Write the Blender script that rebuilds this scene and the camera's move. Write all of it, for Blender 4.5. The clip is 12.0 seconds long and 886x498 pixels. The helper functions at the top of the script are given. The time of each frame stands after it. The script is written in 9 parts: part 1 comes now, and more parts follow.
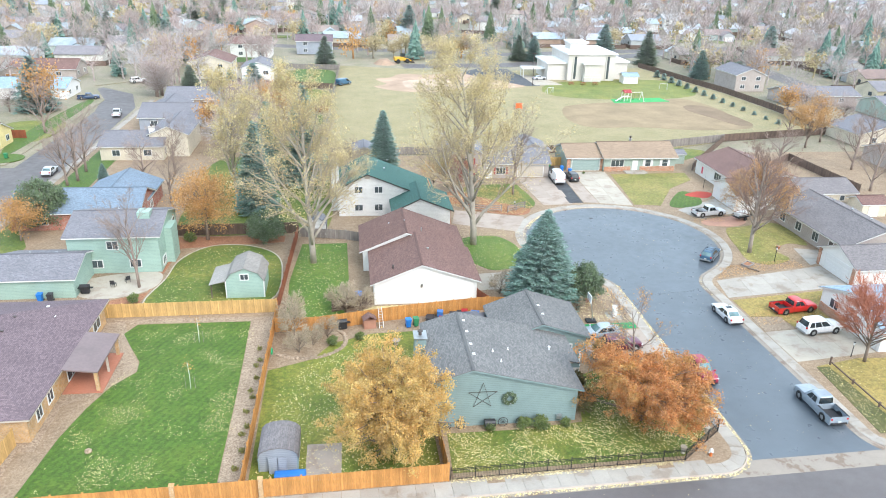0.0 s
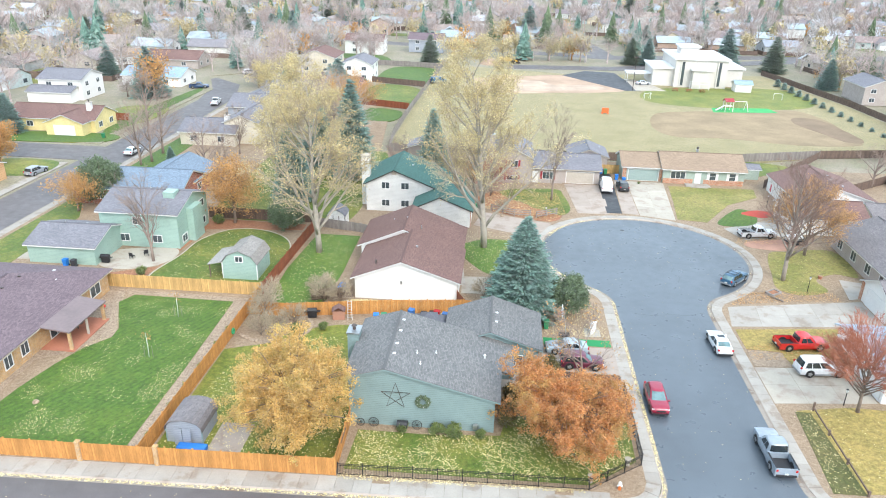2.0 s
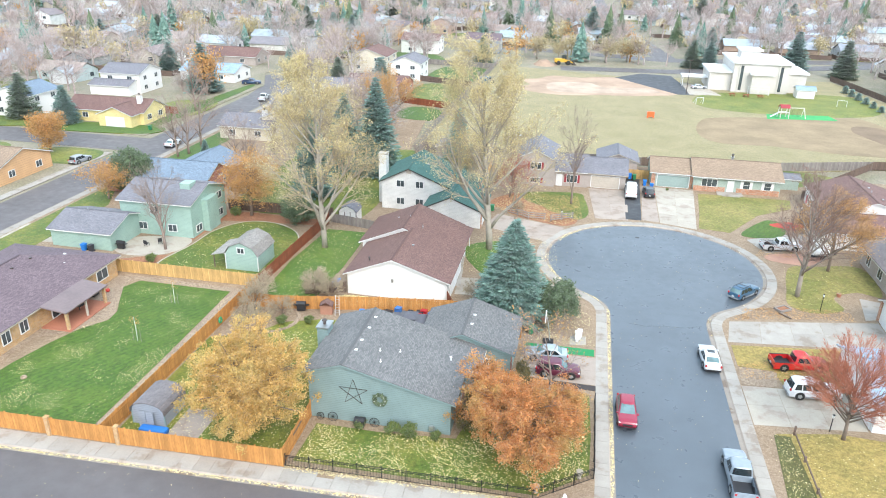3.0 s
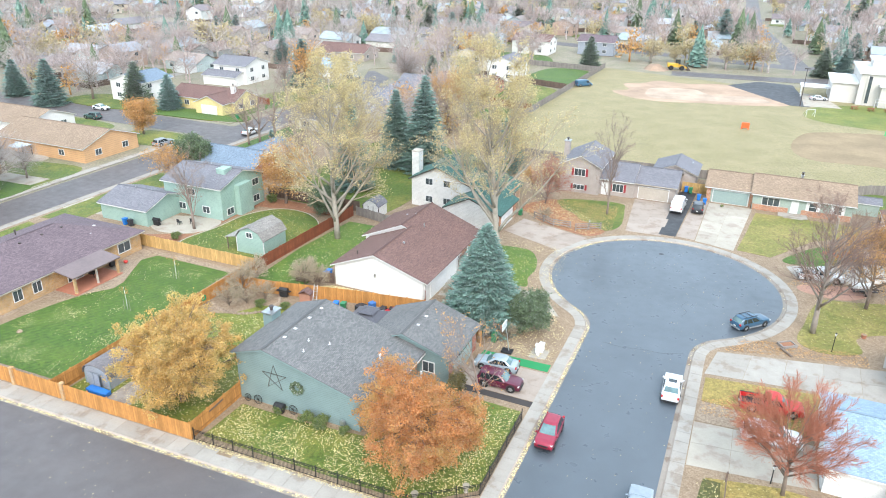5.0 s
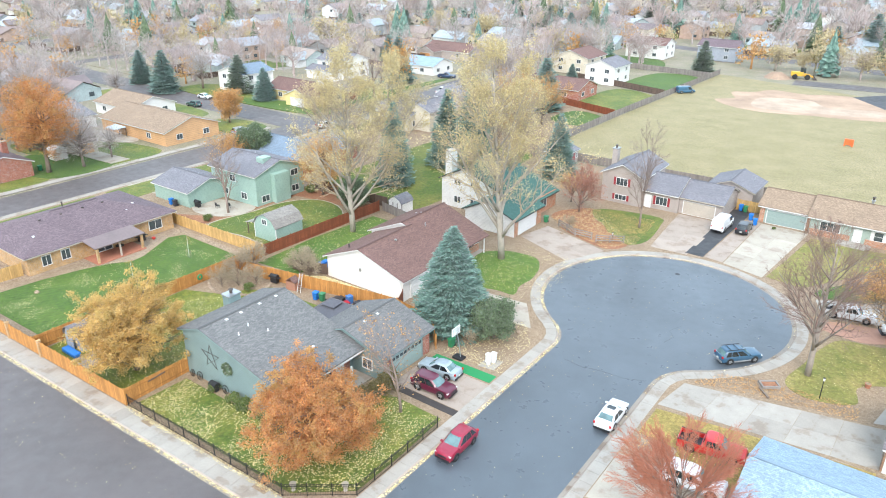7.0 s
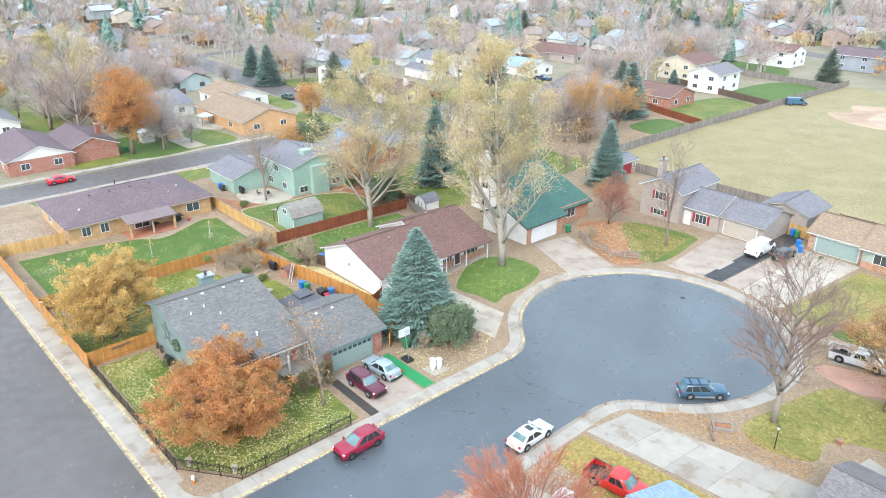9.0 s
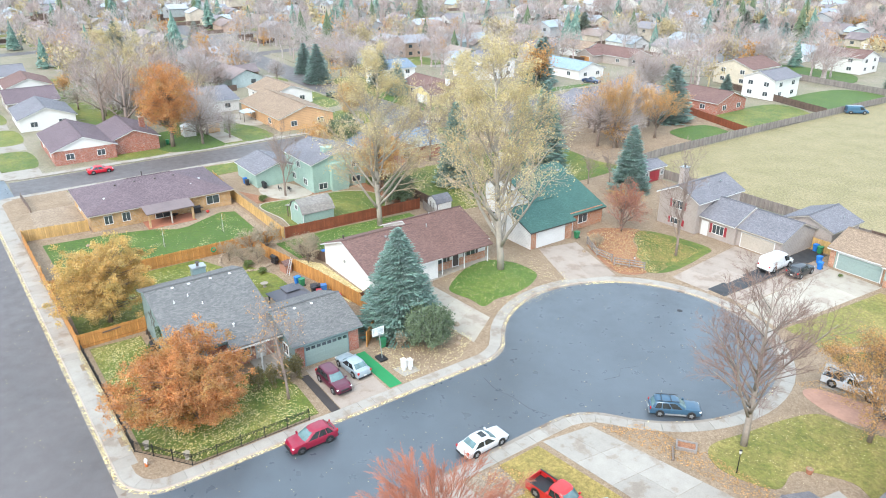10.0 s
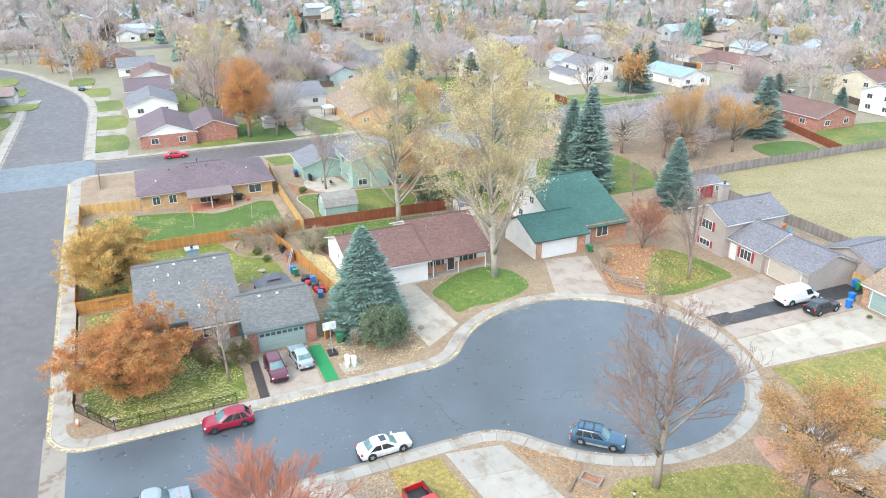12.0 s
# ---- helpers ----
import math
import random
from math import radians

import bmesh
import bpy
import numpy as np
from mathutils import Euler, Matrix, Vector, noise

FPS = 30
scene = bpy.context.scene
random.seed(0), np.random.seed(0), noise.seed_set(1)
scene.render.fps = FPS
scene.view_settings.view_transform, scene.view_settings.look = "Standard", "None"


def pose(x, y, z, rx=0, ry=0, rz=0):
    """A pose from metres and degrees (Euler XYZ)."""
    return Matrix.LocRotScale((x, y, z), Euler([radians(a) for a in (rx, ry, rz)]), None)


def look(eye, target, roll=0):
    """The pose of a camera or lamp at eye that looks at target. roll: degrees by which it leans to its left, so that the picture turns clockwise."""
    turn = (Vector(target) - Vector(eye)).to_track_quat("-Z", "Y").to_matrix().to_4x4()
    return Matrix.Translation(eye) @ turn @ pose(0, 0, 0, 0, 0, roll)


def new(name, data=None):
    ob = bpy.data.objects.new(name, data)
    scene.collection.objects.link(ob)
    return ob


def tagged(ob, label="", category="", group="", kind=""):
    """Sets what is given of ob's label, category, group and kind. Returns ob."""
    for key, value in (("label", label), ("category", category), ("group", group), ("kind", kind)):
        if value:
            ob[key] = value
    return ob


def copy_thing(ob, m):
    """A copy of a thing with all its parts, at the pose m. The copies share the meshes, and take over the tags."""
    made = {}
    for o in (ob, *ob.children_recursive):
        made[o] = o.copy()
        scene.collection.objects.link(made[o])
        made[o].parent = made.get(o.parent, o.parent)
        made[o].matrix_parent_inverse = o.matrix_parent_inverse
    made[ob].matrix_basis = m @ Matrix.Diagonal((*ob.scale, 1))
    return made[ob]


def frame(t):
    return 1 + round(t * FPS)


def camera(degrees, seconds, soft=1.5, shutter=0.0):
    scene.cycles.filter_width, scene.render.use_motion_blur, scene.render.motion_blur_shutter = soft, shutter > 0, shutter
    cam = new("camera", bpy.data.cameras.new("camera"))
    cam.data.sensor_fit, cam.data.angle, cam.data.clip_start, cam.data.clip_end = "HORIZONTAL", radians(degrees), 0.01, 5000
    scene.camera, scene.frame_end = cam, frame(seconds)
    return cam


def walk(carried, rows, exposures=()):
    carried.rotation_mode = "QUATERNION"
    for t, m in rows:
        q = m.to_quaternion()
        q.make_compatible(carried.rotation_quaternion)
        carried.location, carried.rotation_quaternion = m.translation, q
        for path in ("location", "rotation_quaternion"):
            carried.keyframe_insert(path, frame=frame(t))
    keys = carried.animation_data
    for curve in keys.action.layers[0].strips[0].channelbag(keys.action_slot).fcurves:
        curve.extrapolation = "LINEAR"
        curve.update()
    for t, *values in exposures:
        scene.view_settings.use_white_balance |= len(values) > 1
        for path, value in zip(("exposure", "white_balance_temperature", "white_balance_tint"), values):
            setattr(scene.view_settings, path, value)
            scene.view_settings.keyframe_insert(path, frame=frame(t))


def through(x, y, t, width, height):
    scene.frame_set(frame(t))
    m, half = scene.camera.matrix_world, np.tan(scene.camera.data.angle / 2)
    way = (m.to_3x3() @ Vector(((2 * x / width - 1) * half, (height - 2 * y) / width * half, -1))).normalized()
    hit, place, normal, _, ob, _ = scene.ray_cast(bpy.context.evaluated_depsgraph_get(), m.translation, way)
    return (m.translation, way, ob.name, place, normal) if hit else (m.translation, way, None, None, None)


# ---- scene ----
cam = camera(63.7, 12.0, soft=1.0)
METRES, EYE, TILT, LEAN, TURN = 118.34, 40.95, 0.49, -0.59, -7.6
ROWS = [
    (0.0, 0.0, 0.0, 0.0, 0.38, -23.47, -0.87),
    (0.5, 0.0405, 0.0023, 0.0002, 3.35, -23.5, -0.77),
    (1.0, 0.0834, 0.0071, 0.0, 6.58, -23.52, -0.68),
    (1.5, 0.1231, 0.0137, -0.0003, 9.57, -23.54, -0.62),
    (2.0, 0.1649, 0.0229, -0.0008, 12.74, -23.56, -0.55),
    (2.5, 0.2036, 0.0337, -0.0012, 15.78, -23.58, -0.47),
    (3.0, 0.2441, 0.0477, -0.0015, 18.98, -23.59, -0.38),
    (5.0, 0.3931, 0.1226, -0.0033, 31.4, -23.59, 0.01),
    (5.5, 0.4263, 0.1454, -0.0037, 34.42, -23.59, 0.11),
    (6.0, 0.4603, 0.1719, -0.0044, 37.62, -23.56, 0.23),
    (6.5, 0.4907, 0.1984, -0.0052, 40.62, -23.53, 0.32),
    (7.0, 0.5218, 0.2283, -0.0058, 43.79, -23.51, 0.41),
    (9.0, 0.6245, 0.3589, -0.0081, 56.17, -23.36, 0.74),
    (9.5, 0.6451, 0.3936, -0.0088, 59.16, -23.29, 0.82),
    (10.0, 0.665, 0.4317, -0.0095, 62.34, -23.23, 0.87),
    (10.5, 0.6818, 0.4682, -0.0101, 65.3, -23.16, 0.92),
    (11.0, 0.6974, 0.5084, -0.0111, 68.46, -23.09, 1.0),
    (11.5, 0.7101, 0.5467, -0.0118, 71.45, -23.01, 1.1),
    (12.0, 0.7218, 0.5881, -0.0122, 74.63, -22.94, 1.18),
]
walk(cam, [(t, pose(0, 0, EYE, TILT, LEAN, TURN) @ pose(METRES * x, METRES * y, METRES * z, 90 + pitch, roll, yaw)) for t, x, y, z, yaw, pitch, roll in ROWS])

# ---- light: a bright, misty overcast day ----
SUN_EL, SUN_AZ = 42.0, 150.0
world = bpy.data.worlds.new("overcast_sky")
scene.world = world
world.use_nodes = True
wn = world.node_tree.nodes
sky = wn.new("ShaderNodeTexSky")
sky.sky_type = "NISHITA"
sky.sun_disc = False
sky.sun_elevation, sky.sun_rotation = radians(SUN_EL), radians(SUN_AZ)
sky.air_density, sky.dust_density, sky.ozone_density = 1.0, 4.0, 1.0
# cloud cover takes most of the blue out of the sky's light
haze = wn.new("ShaderNodeMixRGB")
haze.inputs[0].default_value = 0.72
haze.inputs[2].default_value = (5.38, 6.72, 7.95, 1)
world.node_tree.links.new(sky.outputs[0], haze.inputs[1])
world.node_tree.links.new(haze.outputs[0], wn["Background"].inputs[0])
wn["Background"].inputs[1].default_value = 0.15
sun_lamp = bpy.data.lights.new("sun", "SUN")
sun_lamp.energy, sun_lamp.angle, sun_lamp.color = 1.2, radians(30), (1.0, 0.98, 0.95)
sun = new("sun", sun_lamp)
sun.matrix_basis = look((0, 0, 200), (-200 * math.sin(radians(SUN_AZ)) / math.tan(radians(SUN_EL)), -200 * math.cos(radians(SUN_AZ)) / math.tan(radians(SUN_EL)), 0))
scene.view_settings.exposure = 1.25


# ---- materials ----
class Nodes:
    """A small wrapper for building a node material."""

    def __init__(self, name, rough=0.8, metal=0.0, spec=0.5):
        self.mat = bpy.data.materials.new(name)
        self.mat.use_nodes = True
        self.tree = self.mat.node_tree
        self.bsdf = self.tree.nodes["Principled BSDF"]
        self.bsdf.inputs["Roughness"].default_value = rough
        self.bsdf.inputs["Metallic"].default_value = metal
        self.bsdf.inputs["Specular IOR Level"].default_value = spec

    def haze_sheen(self, amount):
        """A soft pale sheen put on grass, twigs and needles to stand in for haze."""
        self.bsdf.inputs["Sheen Weight"].default_value = amount
        self.bsdf.inputs["Sheen Roughness"].default_value = 0.45
        self.bsdf.inputs["Sheen Tint"].default_value = (0.92, 0.96, 1.0, 1)

    def add(self, kind, **values):
        n = self.tree.nodes.new(kind)
        for k, v in values.items():
            n.inputs[k].default_value = v
        return n

    def link(self, a, b):
        self.tree.links.new(a, b)

    def where(self, space):
        if space == "world":
            return self.add("ShaderNodeNewGeometry").outputs["Position"]
        return self.add("ShaderNodeTexCoord").outputs["UV" if space == "uv" else "Object"]

    def noise(self, vec, scale, detail=3.0, rough=0.6):
        n = self.add("ShaderNodeTexNoise", Scale=scale, Detail=detail, Roughness=rough)
        self.link(vec, n.inputs["Vector"])
        return n.outputs["Fac"]

    def ramp(self, fac, stops, constant=False):
        n = self.add("ShaderNodeValToRGB")
        e = n.color_ramp.elements
        while len(e) < len(stops):
            e.new(0.5)
        for el, (p, c) in zip(e, stops):
            el.position, el.color = p, (*c, 1)
        if constant:
            n.color_ramp.interpolation = "CONSTANT"
        self.link(fac, n.inputs[0])
        return n.outputs[0]

    def mix(self, fac, a, b, mode="MIX"):
        n = self.add("ShaderNodeMixRGB")
        n.blend_type = mode
        for value, socket in ((fac, n.inputs[0]), (a, n.inputs[1]), (b, n.inputs[2])):
            if isinstance(value, (int, float)):
                socket.default_value = value
            elif isinstance(value, tuple):
                socket.default_value = (*value, 1)
            else:
                self.link(value, socket)
        return n.outputs[0]

    def math(self, op, a, b=0.0):
        n = self.add("ShaderNodeMath")
        n.operation = op
        for value, socket in ((a, n.inputs[0]), (b, n.inputs[1])):
            if isinstance(value, (int, float)):
                socket.default_value = value
            else:
                self.link(value, socket)
        return n.outputs[0]

    def color(self, socket):
        self.link(socket, self.bsdf.inputs["Base Color"])

    def bump(self, height, strength=0.3, distance=0.02):
        n = self.add("ShaderNodeBump", Strength=strength, Distance=distance)
        self.link(height, n.inputs["Height"])
        self.link(n.outputs[0], self.bsdf.inputs["Normal"])


def shade(c, k):
    return tuple(min(1.0, v * k) for v in c)


def plain(name, c, rough=0.7, metal=0.0, vary=0.25, big=0.4, fine=6.0, bump=0.15, space="world", own=0.0, spec=0.5):
    """A painted or mineral surface: blotches at one scale, grain at another."""
    n = Nodes(name, rough, metal, spec)
    v = n.where(space)
    a = n.noise(v, big, 4)
    b = n.noise(v, fine, 3)
    col = n.ramp(a, [(0.3, shade(c, 1 - vary)), (0.7, shade(c, 1 + vary * 0.6))])
    col = n.mix(0.35, col, n.ramp(b, [(0.35, shade(c, 0.8)), (0.65, shade(c, 1.15))]))
    if own:
        r = n.add("ShaderNodeObjectInfo").outputs["Random"]
        col = n.mix(1.0, col, n.ramp(r, [(0.0, (1 - own,) * 3), (1.0, (1.0,) * 3)]), "MULTIPLY")
    n.color(col)
    if bump:
        n.bump(b, bump, 0.01)
    return n.mat


def asphalt(name, c, wet):
    n = Nodes(name, 0.6, 0, 0.7)
    v = n.where("world")
    big = n.noise(v, 0.12, 5)
    mid = n.noise(v, 0.7, 4)
    grit = n.noise(v, 30.0, 2)
    col = n.ramp(big, [(0.32, shade(c, 0.8)), (0.68, shade(c, 1.25))])
    col = n.mix(0.3, col, n.ramp(grit, [(0.35, shade(c, 0.5)), (0.65, shade(c, 1.6))]))
    n.color(col)
    rough = n.ramp(mid, [(0.3, (0.62 - wet,) * 3), (0.7, (0.85 - wet,) * 3)])
    n.link(rough, n.bsdf.inputs["Roughness"])
    n.bump(grit, 0.12, 0.004)
    return n.mat


def concrete(name, c, stain):
    n = Nodes(name, 0.8)
    v = n.where("world")
    big = n.noise(v, 0.45, 6, 0.65)
    fine = n.noise(v, 9.0, 4)
    col = n.ramp(big, [(0.37, stain), (0.42, shade(stain, 1.15)), (0.46, shade(c, 0.9)), (0.6, c), (0.75, shade(c, 1.1))])
    col = n.mix(0.25, col, n.ramp(fine, [(0.35, shade(c, 0.72)), (0.65, shade(c, 1.15))]))
    r = n.add("ShaderNodeObjectInfo").outputs["Random"]
    col = n.mix(1.0, col, n.ramp(r, [(0, (0.86, 0.85, 0.84)), (1, (1, 1, 1))]), "MULTIPLY")
    n.color(col)
    n.bump(fine, 0.15, 0.01)
    return n.mat


def turf(name, lush, dry, share, mow=0.0):
    """Grass: lush and dry patches, tuft grain, and mowing stripes where they show."""
    n = Nodes(name, 0.75, 0, 0.35)
    n.haze_sheen(0.06)
    v = n.where("world")
    patch = n.noise(v, 0.16, 5, 0.62)
    mid = n.noise(v, 1.3, 5, 0.75)
    tuft = n.noise(v, 11.0, 4, 0.75)
    f = n.math("ADD", n.math("MULTIPLY", patch, 0.6), n.math("MULTIPLY", mid, 0.4))
    col = n.ramp(f, [(share - 0.12, dry), (share + 0.1, lush), (0.75, shade(lush, 0.8))])
    if mow:
        w = n.add("ShaderNodeTexWave", Scale=0.45, Distortion=0.6)
        w.inputs["Detail Scale"].default_value = 0.4
        m = n.add("ShaderNodeMapping")
        m.inputs["Rotation"].default_value = (0, 0, mow)
        n.link(v, m.inputs[0])
        n.link(m.outputs[0], w.inputs["Vector"])
        col = n.mix(0.35, col, n.mix(w.outputs["Fac"], shade(lush, 0.75), shade(lush, 1.3)))
    col = n.mix(0.55, col, n.mix(1.0, col, n.ramp(tuft, [(0.3, (0.35,) * 3), (0.7, (1.5,) * 3)]), "MULTIPLY"))
    col = n.mix(0.6, col, n.mix(1.0, col, n.ramp(n.noise(v, 3.2, 4, 0.7), [(0.34, (0.45,) * 3), (0.66, (1.5,) * 3)]), "MULTIPLY"))
    n.color(col)
    n.bump(tuft, 0.6, 0.05)
    return n.mat


def gravel(name, a, b, c, size=18.0):
    n = Nodes(name, 0.9)
    v = n.where("world")
    cells = n.add("ShaderNodeTexVoronoi", Scale=size)
    n.link(v, cells.inputs["Vector"])
    tone = n.add("ShaderNodeSeparateColor")
    n.link(cells.outputs["Color"], tone.inputs[0])
    col = n.ramp(tone.outputs[0], [(0.1, a), (0.5, b), (0.9, c)])
    big = n.noise(v, 0.35, 5)
    col = n.mix(1.0, col, n.ramp(big, [(0.3, (0.62, 0.58, 0.55)), (0.65, (1.05, 1.03, 1.0))]), "MULTIPLY")
    grain = n.noise(v, 4.0, 5, 0.7)
    col = n.mix(0.5, col, n.ramp(grain, [(0.32, a), (0.5, b), (0.7, c)]))
    n.color(col)
    n.bump(cells.outputs["Distance"], 0.5, 0.02)
    return n.mat


def shingle(name, c, warm=None):
    """Asphalt shingles in courses, laid out by the roof's own u along the eave and v up the slope."""
    n = Nodes(name, 0.85)
    v = n.where("uv")
    br = n.add("ShaderNodeTexBrick", Scale=1.0)
    br.inputs["Brick Width"].default_value, br.inputs["Row Height"].default_value = 0.32, 0.15
    br.inputs["Mortar Size"].default_value, br.inputs["Bias"].default_value = 0.012, 0.0
    br.inputs["Color1"].default_value = (*shade(c, 0.7), 1)
    br.inputs["Color2"].default_value = (*shade(warm or c, 1.35), 1)
    br.inputs["Mortar"].default_value = (*shade(c, 0.45), 1)
    n.link(v, br.inputs["Vector"])
    blot = n.noise(n.where("world"), 0.35, 5)
    grit = n.noise(v, 5.0, 4, 0.7)
    col = n.mix(1.0, br.outputs["Color"], n.ramp(blot, [(0.3, (0.78,) * 3), (0.7, (1.15,) * 3)]), "MULTIPLY")
    col = n.mix(0.5, col, n.ramp(grit, [(0.3, shade(c, 0.6)), (0.7, shade(c, 1.5))]))
    n.color(col)
    n.bump(br.outputs["Fac"], 0.5, 0.015)
    return n.mat


def siding(name, c, step=0.2):
    """Lap siding: a shadow line painted into the colour under every board, slight weathering."""
    n = Nodes(name, 0.6)
    v = n.where("world")
    z = n.add("ShaderNodeSeparateXYZ")
    n.link(v, z.inputs[0])
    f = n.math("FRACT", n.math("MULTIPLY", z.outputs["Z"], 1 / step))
    big = n.noise(v, 0.5, 4)
    col = n.ramp(big, [(0.3, shade(c, 0.88)), (0.7, shade(c, 1.07))])
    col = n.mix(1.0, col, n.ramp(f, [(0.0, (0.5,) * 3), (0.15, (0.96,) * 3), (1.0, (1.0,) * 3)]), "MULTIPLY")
    n.color(col)
    n.bump(f, 0.4, 0.02)
    return n.mat


def brickwork(name, a, b, mortar):
    n = Nodes(name, 0.85)
    v = n.where("world")
    s = n.add("ShaderNodeSeparateXYZ")
    n.link(v, s.inputs[0])
    j = n.add("ShaderNodeCombineXYZ")
    n.link(n.math("ADD", s.outputs["X"], s.outputs["Y"]), j.inputs[0])
    n.link(s.outputs["Z"], j.inputs[1])
    br = n.add("ShaderNodeTexBrick", Scale=1.0)
    br.inputs["Brick Width"].default_value, br.inputs["Row Height"].default_value = 0.22, 0.075
    br.inputs["Mortar Size"].default_value = 0.008
    for k, c in (("Color1", a), ("Color2", b), ("Mortar", mortar)):
        br.inputs[k].default_value = (*c, 1)
    n.link(j.outputs[0], br.inputs["Vector"])
    blot = n.noise(v, 1.2, 4)
    n.color(n.mix(1.0, br.outputs["Color"], n.ramp(blot, [(0.3, (0.75,) * 3), (0.7, (1.15,) * 3)]), "MULTIPLY"))
    n.bump(br.outputs["Fac"], 0.4, 0.01)
    return n.mat


def foliage(name, tones, rough=0.7, through=0.25, other=None):
    """Leaves: each one takes a tone of its own; boughs of another hue where the tree has them."""
    n = Nodes(name, rough, 0, 0.35)
    n.haze_sheen(0.4)
    r = n.add("ShaderNodeNewGeometry").outputs["Random Per Island"]
    k = len(tones) - 1
    col = n.ramp(r, [(i / k, t) for i, t in enumerate(tones)])
    big = n.noise(n.where("object"), 0.5, 3)
    if other:
        col = n.mix(n.ramp(n.noise(n.where("object"), 0.42, 3), [(0.5, (0, 0, 0)), (0.66, (0.6,) * 3)]), col, other)
    col = n.mix(1.0, col, n.ramp(big, [(0.3, (0.72,) * 3), (0.7, (1.2,) * 3)]), "MULTIPLY")
    clump = n.noise(n.where("object"), 2.4, 3, 0.6)
    col = n.mix(1.0, col, n.ramp(clump, [(0.34, (0.72,) * 3), (0.5, (1.0,) * 3), (0.66, (1.2,) * 3)]), "MULTIPLY")
    n.color(col)
    t = n.add("ShaderNodeBsdfTranslucent")
    n.link(col, t.inputs[0])
    m = n.add("ShaderNodeMixShader")
    m.inputs[0].default_value = through
    n.link(n.bsdf.outputs[0], m.inputs[1])
    n.link(t.outputs[0], m.inputs[2])
    n.link(m.outputs[0], n.tree.nodes["Material Output"].inputs[0])
    return n.mat


def palette(name, tones, rough=0.75, rows=False):
    """One material for many houses: each takes one tone of the list."""
    n = Nodes(name, rough)
    r = n.add("ShaderNodeObjectInfo").outputs["Random"]
    col = n.ramp(r, [(i / len(tones), t) for i, t in enumerate(tones)], True)
    v = n.where("world")
    col = n.mix(1.0, col, n.ramp(n.noise(v, 0.5, 4), [(0.3, (0.78,) * 3), (0.7, (1.12,) * 3)]), "MULTIPLY")
    grit = n.noise(v, 4.0, 3)
    n.color(n.mix(1.0, col, n.ramp(grit, [(0.3, (0.8,) * 3), (0.7, (1.15,) * 3)]), "MULTIPLY"))
    n.bump(grit, 0.2, 0.02)
    return n.mat


def mixed(name, tones, rough=0.75):
    """One material for a joined lot of houses: each loose piece takes one tone."""
    n = Nodes(name, rough)
    r = n.add("ShaderNodeNewGeometry").outputs["Random Per Island"]
    col = n.ramp(r, [(i / len(tones), t) for i, t in enumerate(tones)], True)
    n.color(n.mix(1.0, col, n.ramp(n.noise(n.where("world"), 0.5, 4), [(0.3, (0.8,) * 3), (0.7, (1.1,) * 3)]), "MULTIPLY"))
    return n.mat


def paint(name, c, rough=0.3):
    n = Nodes(name, rough)
    n.bsdf.inputs["Coat Weight"].default_value = 0.6
    n.bsdf.inputs["Coat Roughness"].default_value = 0.08
    dirt = n.noise(n.where("object"), 3.0, 4)
    n.color(n.ramp(dirt, [(0.3, shade(c, 0.85)), (0.7, shade(c, 1.05))]))
    return n.mat


def glassy(name, c, rough=0.06):
    n = Nodes(name, rough, 0, 0.8)
    n.color(n.ramp(n.noise(n.where("object"), 0.8, 3), [(0.3, shade(c, 0.6)), (0.7, shade(c, 1.5))]))
    return n.mat


def planks(name, c, board=0.14, own=0.25):
    """Cedar pickets: each board its own tone, grain along it, weathered foot."""
    n = Nodes(name, 0.75)
    v = n.where("object")
    r = n.add("ShaderNodeNewGeometry").outputs["Random Per Island"]
    col = n.ramp(r, [(0.0, shade(c, 0.72)), (0.45, c), (0.8, shade(c, 1.2)), (1.0, shade(c, 0.85))])
    m = n.add("ShaderNodeMapping")
    m.inputs["Scale"].default_value = (14, 14, 1.5)
    n.link(v, m.inputs[0])
    g = n.noise(m.outputs[0], 1.0, 5, 0.7)
    col = n.mix(1.0, col, n.ramp(g, [(0.3, (0.7,) * 3), (0.7, (1.15,) * 3)]), "MULTIPLY")
    big = n.noise(n.where("world"), 0.5, 3)
    col = n.mix(1.0, col, n.ramp(big, [(0.3, (0.82, 0.8, 0.78)), (0.7, (1.08, 1.06, 1.04))]), "MULTIPLY")
    n.color(col)
    n.bump(g, 0.25, 0.01)
    return n.mat


ASPHALT_NEW = asphalt("asphalt_new", (0.078, 0.093, 0.108), 0.38)
ASPHALT_OLD = asphalt("asphalt_old", (0.098, 0.085, 0.083), 0.14)
CONCRETE = concrete("concrete", (0.37, 0.34, 0.30), (0.25, 0.205, 0.165))
CONCRETE_PALE = concrete("concrete_pale", (0.43, 0.385, 0.32), (0.30, 0.245, 0.20))
CONCRETE_PATCH = concrete("concrete_patchy", (0.38, 0.315, 0.265), (0.26, 0.20, 0.16))
GUTTER = concrete("gutter_concrete", (0.30, 0.26, 0.22), (0.16, 0.11, 0.08))
LAWN = turf("lawn_green", (0.058, 0.114, 0.010), (0.115, 0.155, 0.018), 0.42, 0.5)
LAWN_FRESH = turf("lawn_fresh", (0.066, 0.132, 0.013), (0.135, 0.175, 0.024), 0.44)
LAWN_SIDE = turf("lawn_yellowing", (0.115, 0.148, 0.018), (0.23, 0.21, 0.04), 0.47)
LAWN_MIX = turf("lawn_mixed", (0.08, 0.124, 0.015), (0.21, 0.195, 0.038), 0.46)
